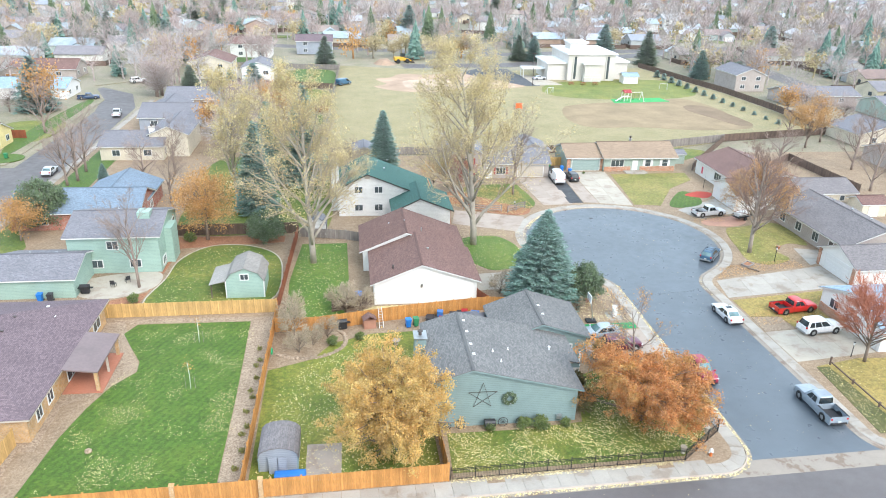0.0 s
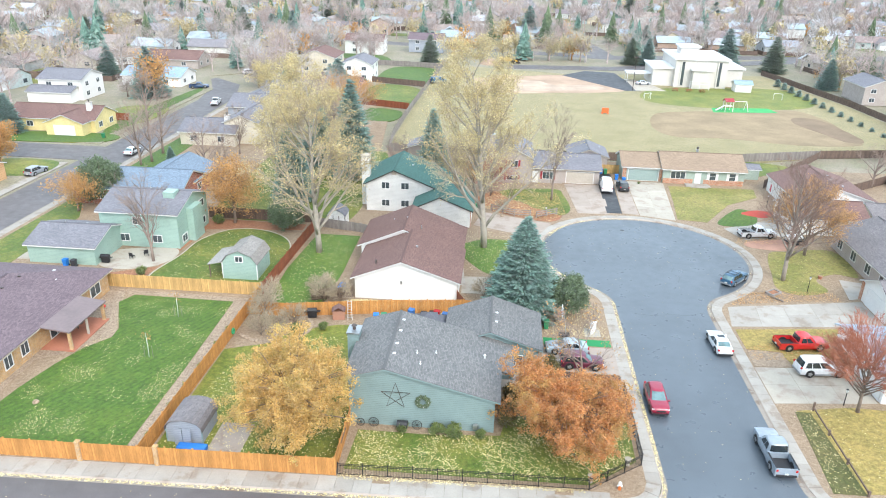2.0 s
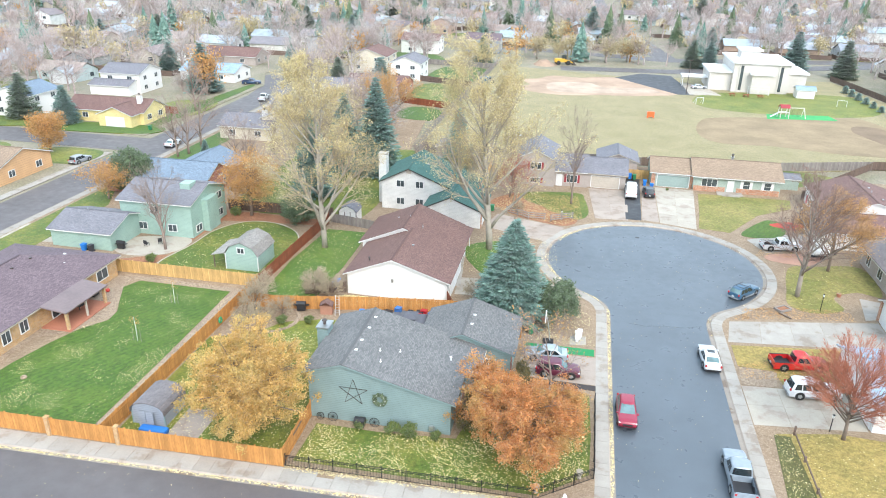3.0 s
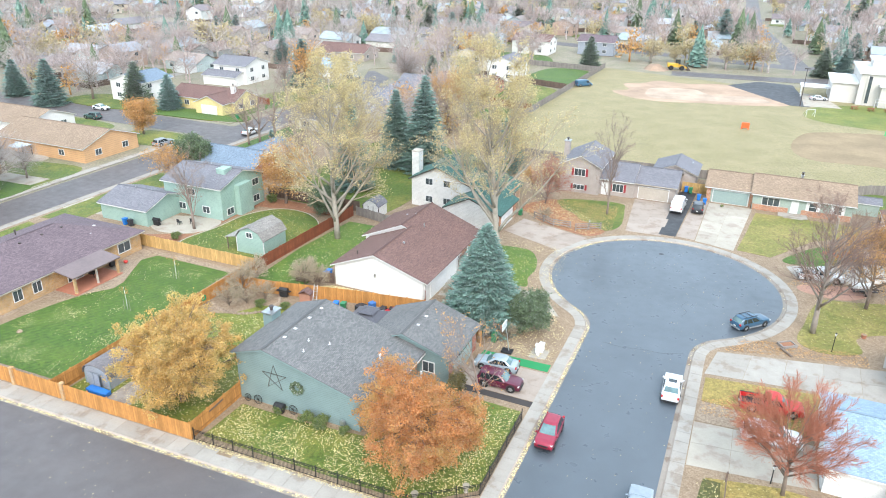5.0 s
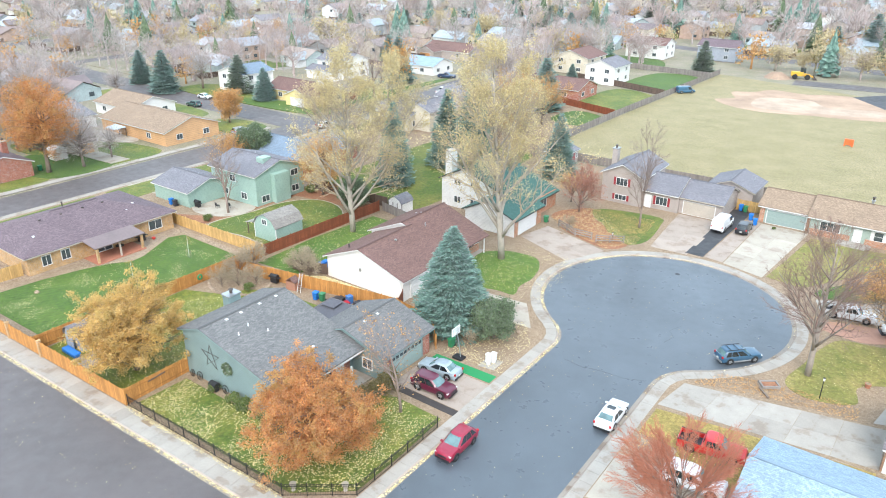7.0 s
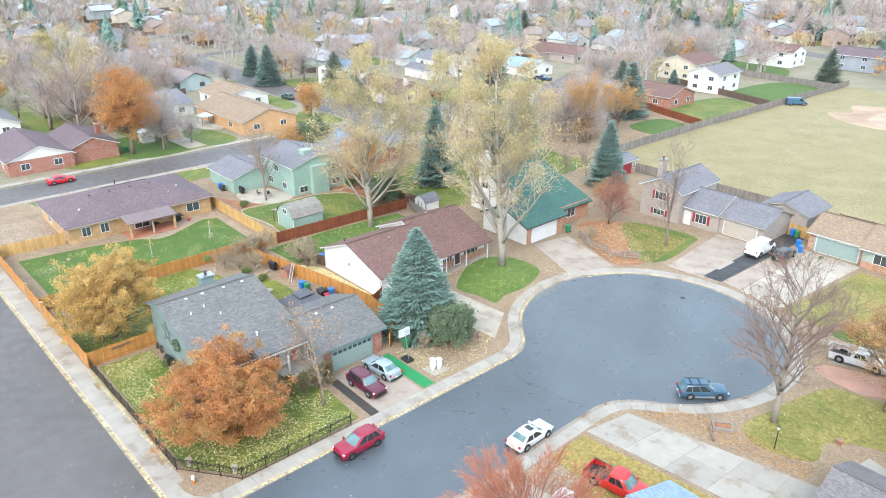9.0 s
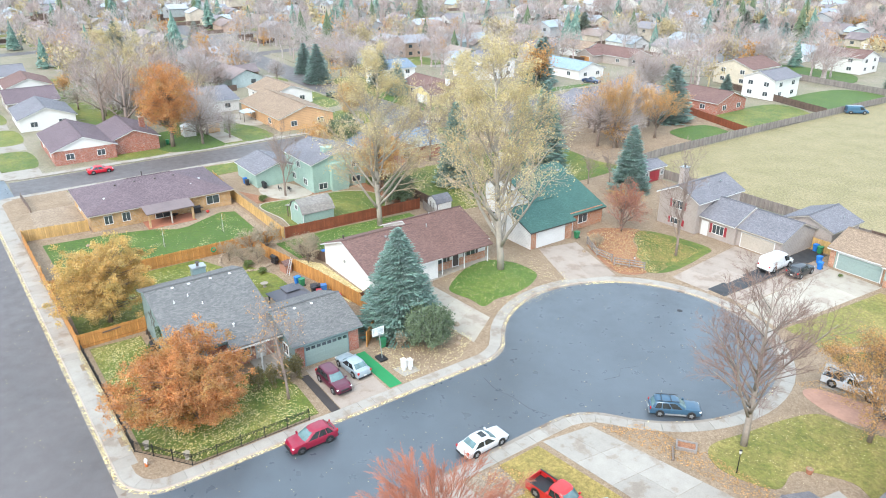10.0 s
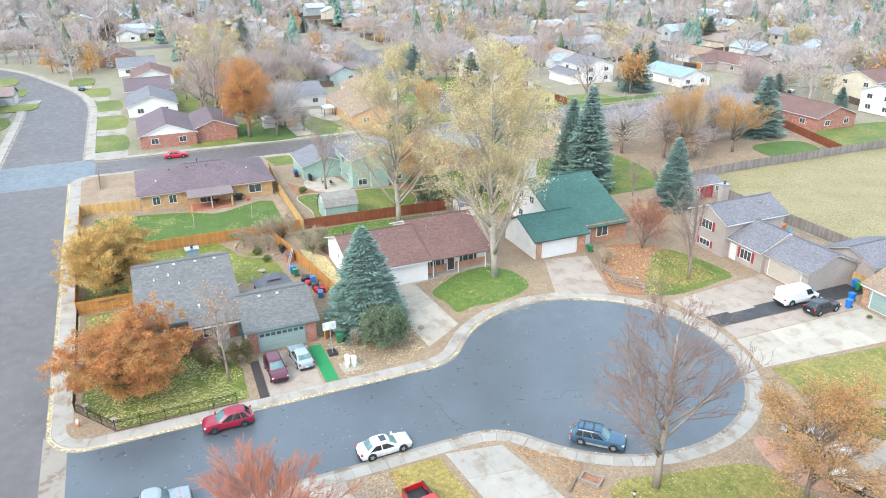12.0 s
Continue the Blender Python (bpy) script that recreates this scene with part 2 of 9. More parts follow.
LAWN_DRY = turf("lawn_dry", (0.25, 0.195, 0.055), (0.42, 0.29, 0.09), 0.45)
FIELD = turf("field_grass", (0.225, 0.192, 0.085), (0.30, 0.243, 0.125), 0.5)
LAWN_PALE = turf("lawn_pale", (0.15, 0.155, 0.03), (0.28, 0.225, 0.07), 0.5)
EARTH = gravel("bed_gravel", (0.155, 0.105, 0.068), (0.28, 0.20, 0.13), (0.40, 0.315, 0.23))
EARTH_RED = gravel("bark_mulch", (0.17, 0.07, 0.04), (0.30, 0.13, 0.07), (0.42, 0.24, 0.14), 14.0)
PEBBLE = gravel("pebble", (0.16, 0.11, 0.075), (0.30, 0.225, 0.16), (0.46, 0.37, 0.28), 11.0)
DIRT = plain("bare_dirt", (0.40, 0.28, 0.20), 0.95, vary=0.5, big=0.09, fine=2.0, bump=0.3)
GROUND = turf("rough_ground", (0.20, 0.185, 0.11), (0.28, 0.235, 0.175), 0.5)
SHINGLE_GRAY = shingle("shingle_gray", (0.135, 0.136, 0.137), (0.185, 0.175, 0.165))
SHINGLE_BROWN = shingle("shingle_brown", (0.155, 0.088, 0.077), (0.19, 0.11, 0.092))
SHINGLE_PURPLE = shingle("shingle_purple", (0.135, 0.098, 0.112), (0.165, 0.12, 0.13))
SHINGLE_GREEN = shingle("shingle_green", (0.05, 0.125, 0.105), (0.055, 0.13, 0.11))
SHINGLE_TAN = shingle("shingle_tan", (0.26, 0.185, 0.13), (0.30, 0.22, 0.15))
SHINGLE_BLUE = shingle("shingle_blue", (0.16, 0.21, 0.27), (0.18, 0.23, 0.29))
SHINGLE_SLATE = shingle("shingle_slate", (0.165, 0.163, 0.183), (0.195, 0.185, 0.20))
SHINGLE_DUSK = shingle("shingle_dusk", (0.16, 0.145, 0.15), (0.19, 0.17, 0.165))
SHINGLE_PALE = shingle("shingle_pale_blue", (0.24, 0.33, 0.41), (0.27, 0.35, 0.42))
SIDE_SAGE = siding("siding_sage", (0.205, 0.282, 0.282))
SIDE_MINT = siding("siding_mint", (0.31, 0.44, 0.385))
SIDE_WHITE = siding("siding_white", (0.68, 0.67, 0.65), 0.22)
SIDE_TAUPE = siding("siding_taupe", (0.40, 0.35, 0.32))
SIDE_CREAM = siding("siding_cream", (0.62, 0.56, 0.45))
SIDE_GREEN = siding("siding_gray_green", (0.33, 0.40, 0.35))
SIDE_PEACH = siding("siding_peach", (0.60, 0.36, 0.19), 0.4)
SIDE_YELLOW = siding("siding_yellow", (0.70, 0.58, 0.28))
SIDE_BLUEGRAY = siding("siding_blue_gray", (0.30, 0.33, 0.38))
STUCCO = plain("stucco_white", (0.68, 0.67, 0.65), 0.85, vary=0.06, fine=8, bump=0.2)
BRICK_TAN = brickwork("brick_tan", (0.42, 0.24, 0.10), (0.52, 0.32, 0.14), (0.45, 0.38, 0.30))
BRICK_RED = brickwork("brick_red", (0.30, 0.09, 0.06), (0.38, 0.13, 0.08), (0.45, 0.38, 0.34))
BRICK_ORANGE = brickwork("brick_orange", (0.36, 0.15, 0.08), (0.45, 0.21, 0.11), (0.46, 0.40, 0.34))
TRIM_WHITE = plain("trim_white", (0.66, 0.66, 0.65), 0.5, vary=0.08, bump=0.05)
TRIM_SAGE = plain("trim_sage", (0.20, 0.28, 0.285), 0.55, vary=0.1, bump=0.05)
TRIM_DARK = plain("trim_dark", (0.07, 0.055, 0.05), 0.55, vary=0.15, bump=0.05)
TRIM_TAN = plain("trim_tan", (0.45, 0.40, 0.34), 0.6, vary=0.1, bump=0.05)
TRIM_RED = plain("trim_red", (0.30, 0.03, 0.04), 0.5, vary=0.1, bump=0.05)
DOOR_SAGE = plain("garage_sage", (0.27, 0.35, 0.33), 0.5, vary=0.08, bump=0.05)
METAL = plain("galvanised_metal", (0.45, 0.47, 0.48), 0.4, 0.8, vary=0.15, bump=0.05)
IRON = plain("black_iron", (0.02, 0.02, 0.022), 0.45, 0.3, vary=0.2, bump=0.05)
BLACK = plain("black_plastic", (0.022, 0.022, 0.025), 0.5, vary=0.2, bump=0.05, space="object")
GLASS = glassy("window_glass", (0.06, 0.075, 0.085))
CAR_GLASS = glassy("car_glass", (0.022, 0.03, 0.034), 0.05)
# teal-tinted car screens with the sky's reflection put into the base colour
SCREEN = glassy("screen_glass", (0.10, 0.17, 0.175), 0.05)
PICKET = planks("cedar_picket", (0.52, 0.245, 0.07))
PICKET_PALE = planks("cedar_picket_pale", (0.56, 0.36, 0.14))
PICKET_RED = planks("stained_picket", (0.25, 0.075, 0.035))
PICKET_GRAY = planks("weathered_picket", (0.26, 0.235, 0.22))
PICKET_DARK = planks("dark_picket", (0.15, 0.105, 0.085))
BARK = plain("bark", (0.20, 0.155, 0.125), 0.9, vary=0.3, big=1.5, fine=12, bump=0.5, space="object")
BARK_PALE = plain("bark_pale", (0.34, 0.305, 0.255), 0.9, vary=0.3, big=1.2, fine=10, bump=0.5, space="object")
BARK_ASH = plain("bark_ash", (0.29, 0.245, 0.205), 0.9, vary=0.25, big=1.2, fine=10, bump=0.5, space="object")
TWIG_RED = plain("twig_red", (0.42, 0.165, 0.10), 0.85, vary=0.25, big=1.5, fine=12, bump=0.2, space="object")
TWIG_BROWN = plain("twig_brown", (0.235, 0.155, 0.125), 0.85, vary=0.25, big=1.5, fine=12, bump=0.2, space="object")
TWIG_GRAY = plain("twig_gray", (0.31, 0.235, 0.20), 0.85, vary=0.25, big=1.5, fine=12, bump=0.2, space="object")
TWIG_PALE = plain("twig_pale", (0.40, 0.325, 0.235), 0.85, vary=0.25, big=1.5, fine=12, bump=0.2, space="object")
TWIG_MAROON = plain("twig_maroon", (0.33, 0.165, 0.125), 0.85, vary=0.25, big=1.5, fine=12, bump=0.2, space="object")
TWIG_OCHRE = plain("twig_ochre", (0.46, 0.30, 0.15), 0.85, vary=0.25, big=1.5, fine=12, bump=0.2, space="object")
BARK_MAUVE = plain("bark_mauve", (0.26, 0.20, 0.17), 0.9, vary=0.25, big=1.5, fine=12, bump=0.3, space="object")
LEAF_GOLD = foliage("leaf_gold", [(0.54, 0.32, 0.09), (0.66, 0.42, 0.145), (0.60, 0.37, 0.11), (0.72, 0.50, 0.19), (0.56, 0.39, 0.135)], 0.7, 0.36, (0.46, 0.39, 0.13))
LEAF_RUST = foliage("leaf_rust", [(0.50, 0.20, 0.065), (0.60, 0.265, 0.09), (0.54, 0.225, 0.075), (0.62, 0.33, 0.13), (0.55, 0.27, 0.095)], 0.7, 0.38, (0.46, 0.35, 0.12))
LEAF_TAWNY = foliage("leaf_tawny", [(0.52, 0.27, 0.095), (0.62, 0.38, 0.155), (0.47, 0.245, 0.09), (0.60, 0.34, 0.12)], 0.7, 0.35)
LEAF_PALE = foliage("leaf_pale_gold", [(0.54, 0.43, 0.20), (0.66, 0.54, 0.28), (0.48, 0.38, 0.18), (0.70, 0.60, 0.35), (0.44, 0.37, 0.18)], 0.7, 0.35)
LEAF_RED = foliage("leaf_red", [(0.38, 0.14, 0.09), (0.46, 0.20, 0.11), (0.33, 0.12, 0.085)])
NEEDLE_BLUE = foliage("needle_blue", [(0.075, 0.152, 0.122), (0.16, 0.275, 0.222), (0.11, 0.205, 0.163), (0.25, 0.375, 0.31)], 0.75, 0.1)
NEEDLE_GREEN = foliage("needle_green", [(0.085, 0.125, 0.065), (0.14, 0.19, 0.10), (0.11, 0.155, 0.08)], 0.75, 0.1)
LEAF_GREEN = foliage("leaf_green", [(0.09, 0.14, 0.03), (0.15, 0.20, 0.05), (0.22, 0.25, 0.08)])
BRUSH = foliage("brush", [(0.27, 0.22, 0.13), (0.34, 0.27, 0.17), (0.25, 0.21, 0.12)], 0.9, 0.1)
FALLEN = foliage("fallen_leaf", [(0.66, 0.54, 0.24), (0.78, 0.68, 0.38), (0.55, 0.40, 0.14), (0.74, 0.65, 0.38)], 0.7, 0.0)


# ---- mesh tools ----
class Mesh:
    """Gathers vertices and faces, then becomes one mesh object."""

    def __init__(self):
        self.v, self.f, self.uv, self.fine = [], [], {}, None

    def add(self, verts, faces):
        k = len(self.v)
        self.v.extend(tuple(p) for p in verts)
        self.f.extend(tuple(i + k for i in f) for f in faces)
        return self

    def box(self, x0, x1, y0, y1, z0, z1):
        v = [(x, y, z) for z in (z0, z1) for y in (y0, y1) for x in (x0, x1)]
        return self.add(v, [(0, 2, 3, 1), (4, 5, 7, 6), (0, 1, 5, 4), (1, 3, 7, 5), (3, 2, 6, 7), (2, 0, 4, 6)])

    def bar(self, a, b, w, h):
        """A beam of width w and height h from a to b (b not straight above a)."""
        a, b = Vector(a), Vector(b)
        d = (b - a).normalized()
        s = d.cross(Vector((0, 0, 1)))
        s = s.normalized() if s.length > 1e-4 else Vector((1, 0, 0))
        u = s.cross(d).normalized()
        v = []
        for p in (a, b):
            v += [p - s * w / 2 - u * h / 2, p + s * w / 2 - u * h / 2, p + s * w / 2 + u * h / 2, p - s * w / 2 + u * h / 2]
        return self.add(v, [(0, 1, 2, 3), (7, 6, 5, 4), (0, 4, 5, 1), (1, 5, 6, 2), (2, 6, 7, 3), (3, 7, 4, 0)])

    def prism(self, poly, z0, z1):
        n = len(poly)
        v = [(x, y, z0) for x, y in poly] + [(x, y, z1) for x, y in poly]
        f = [tuple(range(n - 1, -1, -1)), tuple(range(n, 2 * n))]
        f += [(i, (i + 1) % n, n + (i + 1) % n, n + i) for i in range(n)]
        return self.add(v, f)

    def sheet(self, poly, z):
        return self.add([(x, y, z) for x, y in poly], [tuple(range(len(poly)))])

    def tube(self, pts, radii, n=6):
        pts = [Vector(p) for p in pts]
        k, v, f = len(pts), [], []
        side = None
        for i, p in enumerate(pts):
            d = (pts[min(i + 1, k - 1)] - pts[max(i - 1, 0)]).normalized()
            if side is None or abs(side.dot(d)) > 0.98:
                side = d.orthogonal().normalized()
            side = (side - d * side.dot(d)).normalized()
            up = d.cross(side)
            for j in range(n):
                a = 2 * math.pi * j / n
                v.append(p + (side * math.cos(a) + up * math.sin(a)) * radii[i])
        for i in range(k - 1):
            for j in range(n):
                f.append((i * n + j, i * n + (j + 1) % n, (i + 1) * n + (j + 1) % n, (i + 1) * n + j))
        f.append(tuple(range(n - 1, -1, -1)))
        f.append(tuple(range((k - 1) * n, k * n)))
        return self.add(v, f)

    def cyl(self, x, y, z0, z1, r0, r1=None, n=10):
        return self.tube([(x, y, z0), (x, y, z1)], [r0, r0 if r1 is None else r1], n)

    def slope(self, pts, top=0.0, thick=0.06):
        """A roof plane: the first edge is the eave; u runs along it and v up the slope."""
        p = [Vector(q) + Vector((0, 0, top)) for q in pts]
        e = (p[1] - p[0]).normalized()
        nrm = (p[1] - p[0]).cross(p[2] - p[0]).normalized()
        s = nrm.cross(e)
        n, k = len(p), len(self.f)
        off = len(self.v)
        self.add(p + [q - Vector((0, 0, thick)) for q in p], [tuple(range(n)), tuple(range(2 * n - 1, n - 1, -1))] + [(i, i + n, (i + 1) % n + n, (i + 1) % n) for i in range(n)])
        self.uv[k] = [((q - p[0]).dot(e), (q - p[0]).dot(s)) for q in p]
        return self

    def data(self, name, material, smooth=False):
        me = bpy.data.meshes.new(name)
        me.from_pydata(self.v, [], self.f)
        if self.uv:
            layer = me.uv_layers.new(name="UVMap")
            for i, uvs in self.uv.items():
                for li, uv in zip(me.polygons[i].loop_indices, uvs):
                    layer.data[li].uv = uv
        me.materials.append(material)
        if smooth:
            me.polygons.foreach_set("use_smooth", [True] * len(me.polygons))
        me.update()
        return me


def part(name, m, material, parent, label="", smooth=False, at=None):
    """One mesh object under a thing or under a part."""
    me = m.data(name, material, smooth) if isinstance(m, Mesh) else m
    ob = new(name, me)
    ob.parent = parent
    if at is not None:
        ob.matrix_basis = at
    if label:
        tagged(ob, label)
    return ob


def thing(name, label, category, x=0, y=0, z=0, rz=0, group="", kind=""):
    ob = new(name)
    ob.empty_display_size = 0.3
    ob.matrix_basis = pose(x, y, z, 0, 0, rz)
    return tagged(ob, label, category, group, kind)


def solo(name, m, material, label, category, kind="", group="", smooth=False, at=None):
    """A thing that is one mesh."""
    ob = new(name, m.data(name, material, smooth) if isinstance(m, Mesh) else m)
    if at is not None:
        ob.matrix_basis = at
    return tagged(ob, label, category, group, kind)


def bevelled(m, material, name, width=0.02, smooth=False):
    """Mesh data with its hard edges rounded off."""
    me = m.data(name, material, smooth)
    bm = bmesh.new()
    bm.from_mesh(me)
    bmesh.ops.remove_doubles(bm, verts=bm.verts, dist=0.0005)
    bmesh.ops.recalc_face_normals(bm, faces=bm.faces)
    edges = [e for e in bm.edges if len(e.link_faces) == 2 and e.calc_face_angle() > 0.6]
    bmesh.ops.bevel(bm, geom=edges, offset=width, segments=2, affect="EDGES", profile=0.6)
    bm.to_mesh(me)
    bm.free()
    if smooth:
        me.polygons.foreach_set("use_smooth", [True] * len(me.polygons))
    return me


def rounded(corners, steps=8):
    """A polyline through (x, y, radius) corners, with each corner rounded."""
    out = []
    for i, (x, y, r) in enumerate(corners):
        p = Vector((x, y))
        if r <= 0 or i in (0, len(corners) - 1):
            out.append(p)
            continue
        a = (Vector(corners[i - 1][:2]) - p).normalized()
        b = (Vector(corners[i + 1][:2]) - p).normalized()
        half = a.angle(b) / 2
        cut = r / math.tan(half)
        c = p + (a + b).normalized() * (r / math.sin(half))
        p0, p1 = p + a * cut, p + b * cut
        for k in range(steps + 1):
            q = (p0 - c).normalized().slerp((p1 - c).normalized(), k / steps)
            out.append(c + q.normalized() * r)
    return out


def offset(path, d):
    """The path moved d to its left."""
    out = []
    for i, p in enumerate(path):
        t = (path[min(i + 1, len(path) - 1)] - path[max(i - 1, 0)]).normalized()
        out.append(p + Vector((-t.y, t.x)) * d)
    return out


def strip(path, d0, d1, z0, z1, depth=0.3):
    """A solid band along a path between two offsets, with its top from z0 to z1."""
    a, b = offset(path, d0), offset(path, d1)
    m, n = Mesh(), len(path)
    v = [(*p, z0) for p in a] + [(*p, z1) for p in b] + [(*p, z0 - depth) for p in a] + [(*p, z1 - depth) for p in b]
    f = []
    for i in range(n - 1):
        f += [(i, i + 1, n + i + 1, n + i), (2 * n + i, 2 * n + i + 1, i + 1, i), (n + i, n + i + 1, 3 * n + i + 1, 3 * n + i)]
    f += [(0, n, 3 * n, 2 * n), (n - 1, 3 * n - 1, 4 * n - 1, 2 * n - 1)]
    return m.add(v, f)


def resample(path, step):
    """Points at even distances along a path."""
    out, left = [path[0].copy()], step
    for a, b in zip(path, path[1:]):
        d, gone = (b - a).length, 0.0
        while d - gone >= left:
            gone += left
            out.append(a.lerp(b, gone / d))
            left = step
        left -= d - gone
    return out


def blob(points, jitter=0.0, steps=6):
    """A smooth closed outline through a few points."""
    p = [Vector(q) for q in points]
    n, out = len(p), []
    for i in range(n):
        a, b, c, d = p[i - 1], p[i], p[(i + 1) % n], p[(i + 2) % n]
        for k in range(steps):
            t = k / steps
            q = 0.5 * (2 * b + (c - a) * t + (2 * a - 5 * b + 4 * c - d) * t * t + (3 * b - a - 3 * c + d) * t ** 3)
            if jitter:
                q = q + Vector((random.uniform(-jitter, jitter), random.uniform(-jitter, jitter)))
            out.append(q)
    return out


# ---- ground, streets, kerbs ----
TOP = 0.13  # height of pavements and yards over the carriageway
BULB, BULB_R = Vector((41.0, 97.3)), 14.5


def kerb_line():
    """The edge of the carriageway: down the west street, along the south street, up and round the cul-de-sac and out again."""
    west = rounded([(-54.5, 205, 0), (-54.5, 42.3, 4.5), (35.0, 44.75, 4.0), (35.0, 70, 0)])
    loop = []
    for sx, cx in ((-1, 35.0 - 6), (1, 46.1 + 6)):
        dy = math.sqrt((BULB_R + 6) ** 2 - (cx - BULB.x) ** 2)
        c = Vector((cx, BULB.y - dy))
        a1 = math.atan2(BULB.y - c.y, BULB.x - c.x)
        a0 = 0.0 if sx < 0 else math.pi
        arc = [c + Vector((math.cos(a), math.sin(a))) * 6 for a in np.linspace(a0, a1, 8)]
        loop.append(arc if sx < 0 else arc[::-1])
    b0 = math.atan2(loop[0][-1].y - BULB.y, loop[0][-1].x - BULB.x) % (2 * math.pi)
    b1 = math.atan2(loop[1][0].y - BULB.y, loop[1][0].x - BULB.x)
    ring = [BULB + Vector((math.cos(a), math.sin(a))) * BULB_R for a in np.linspace(b0, b1, 48)][1:-1]
    east = rounded([(46.1, 70, 0), (46.1, 45.05, 4.5), (180, 48.7, 0)])
    return west + loop[0] + ring + loop[1] + east


KERB = kerb_line()
ground = solo("ground", Mesh().sheet([(-3000, -1500), (3000, -1500), (3000, 4500), (-3000, 4500)], -0.06), GROUND, "brown late-autumn ground of the whole neighbourhood", "ground", "structure")

# carriageways
i0 = next(i for i, p in enumerate(KERB) if p.x > 30.9)
i1 = max(i for i, p in enumerate(KERB) if p.x < 50.7)
road_east = solo("road_east", Mesh().sheet(KERB[i0:i1 + 1], 0.0), ASPHALT_NEW, "dark wet asphalt of the cul-de-sac street", "road", "structure")
road_south = solo("road_south", Mesh().sheet([(-49.5, 31.3), (180, 36.5), (180, 48.9), (51.5, 45.4), (29.8, 44.8), (-49.5, 42.6)], -0.004), ASPHALT_OLD, "worn gray asphalt of the wide cross street", "road", "structure")
road_west = solo("road_west", Mesh().sheet([(-63.6, 47), (-49.5, 47), (-54.4, 52), (-54.4, 150), (-55.5, 195), (-61, 214), (-72, 224), (-76, 216), (-67, 206), (-64.2, 190), (-63.6, 141)], -0.008), ASPHALT_OLD, "gray asphalt side street with a worn surface", "road", "structure")
solo("road_junction", Mesh().sheet([(-66.5, 29.5), (-49.4, 30), (-49.4, 47.2), (-66.5, 46.6)], -0.005), ASPHALT_NEW, "dark patched asphalt at the street crossing", "road", "structure")
far_path = rounded([(-66, 37.0, 0), (-135, 36.5, 110), (-196, 13, 120), (-260, -40, 120), (-420, -110, 0)], 10)
solo("road_far_west", strip(far_path, -7.4, 7.4, -0.01, -0.01, 0.02), ASPHALT_OLD, "gray asphalt street curving away between houses", "road", "structure")
for side in (-1, 1):
    lo, hi = sorted((side * 7.4, side * 7.9))
    solo("kerb_far_west", strip(far_path, lo, hi, 0.02, 0.02, 0.06), GUTTER, "worn concrete gutter of the curving street", "gutter", "structure")
    lo, hi = sorted((side * 7.9, side * 9.7))
    solo("pavement_far_west", strip(far_path, lo, hi, TOP, TOP, 0.15), CONCRETE, "pale pavement of the curving street", "pavement", "structure")
solo("road_north_west", strip([Vector((-63.4, 135.3)), Vector((-110, 136.5)), Vector((-190, 141)), Vector((-330, 150))], -5.0, 5.0, -0.006, -0.006, 0.02), ASPHALT_OLD, "gray asphalt side street between lawns", "road", "structure")
for k, (pts, w) in enumerate((([(-190, 141), (-200, 230), (-205, 420)], 4.5), ([(-60, 330), (60, 300), (190, 330), (420, 400)], 5), ([(-420, 300), (-205, 300), (-60, 330)], 4.5), ([(135, 40), (150, 180), (165, 330)], 4.5), ([(60, 300), (40, 450), (30, 700)], 4.5), ([(-420, 460), (-100, 470), (400, 520)], 4.5), ([(-240, 0), (-260, 200), (-265, 460)], 4.5))):
    solo("road_far", strip([Vector(p) for p in pts], -w, w, -0.02 + 0.002 * k, -0.02 + 0.002 * k, 0.02), ASPHALT_OLD, "distant gray residential street", "road", "structure")

solo("cross_gutter", Mesh().prism([Vector(p) for p in ((31.3, 44.5), (50.4, 45.0), (48.6, 45.7), (47.2, 46.85), (40.5, 46.72), (33.95, 46.6), (32.9, 45.3))], -0.02, 0.007), GUTTER, "worn concrete gutter crossing the street's mouth", "gutter", "structure")

# the inhabited block round the cul-de-sac, raised to pavement height
inner = offset(KERB, 1.72)
yard = solo("yard_ground", Mesh().prism(inner + [Vector((180, 146)), Vector((-6, 146)), Vector((-12, 205))], -0.05, TOP - 0.004), EARTH, "gravel and leaf-strewn soil between the houses", "ground", "structure")
gutter = solo("gutter", strip(KERB, 0.0, 0.38, 0.006, 0.012, 0.06), GUTTER, "brown-stained concrete gutter full of leaves", "gutter", "structure")
kerb = solo("kerb", strip(KERB, 0.38, 0.5, 0.02, TOP, 0.1), CONCRETE_PATCH, "low concrete kerb along the streets", "kerb", "structure")


def pavement():
    """Concrete slabs one by one where the walk is near, one band where it is far."""
    pts = resample(offset(KERB, 0.5), 1.5)

    def along(q, k):
        d = (pts[min(k + 1, len(pts) - 1)] - pts[max(k - 1, 0)]).normalized()
        return Vector((-d.y, d.x))

    home = thing("pavement", "gray concrete pavement slabs with joints", "pavement", kind="structure")
    far = Mesh()
    for i in range(len(pts) - 1):
        a, b = pts[i], pts[i + 1]
        t = (b - a).normalized()
        n = Vector((-t.y, t.x))
        near = a.x > -27 and a.y < 118 and a.x < 62
        g = 0.012 if near else 0.0
        wide = 1.8 if a.y < 47 and a.x < 30 else 1.22
        quad = [a + t * g, b - t * g, b - t * g + along(b, i + 1) * wide, a + t * g + along(a, i) * wide]
        dz = random.uniform(-0.006, 0.006) if near else 0.0
        if near:
            part("slab", Mesh().prism(quad, TOP - 0.12, TOP + dz), CONCRETE, home)
        else:
            far.prism(quad, TOP - 0.12, TOP)
    part("slab_band", far, CONCRETE, home)


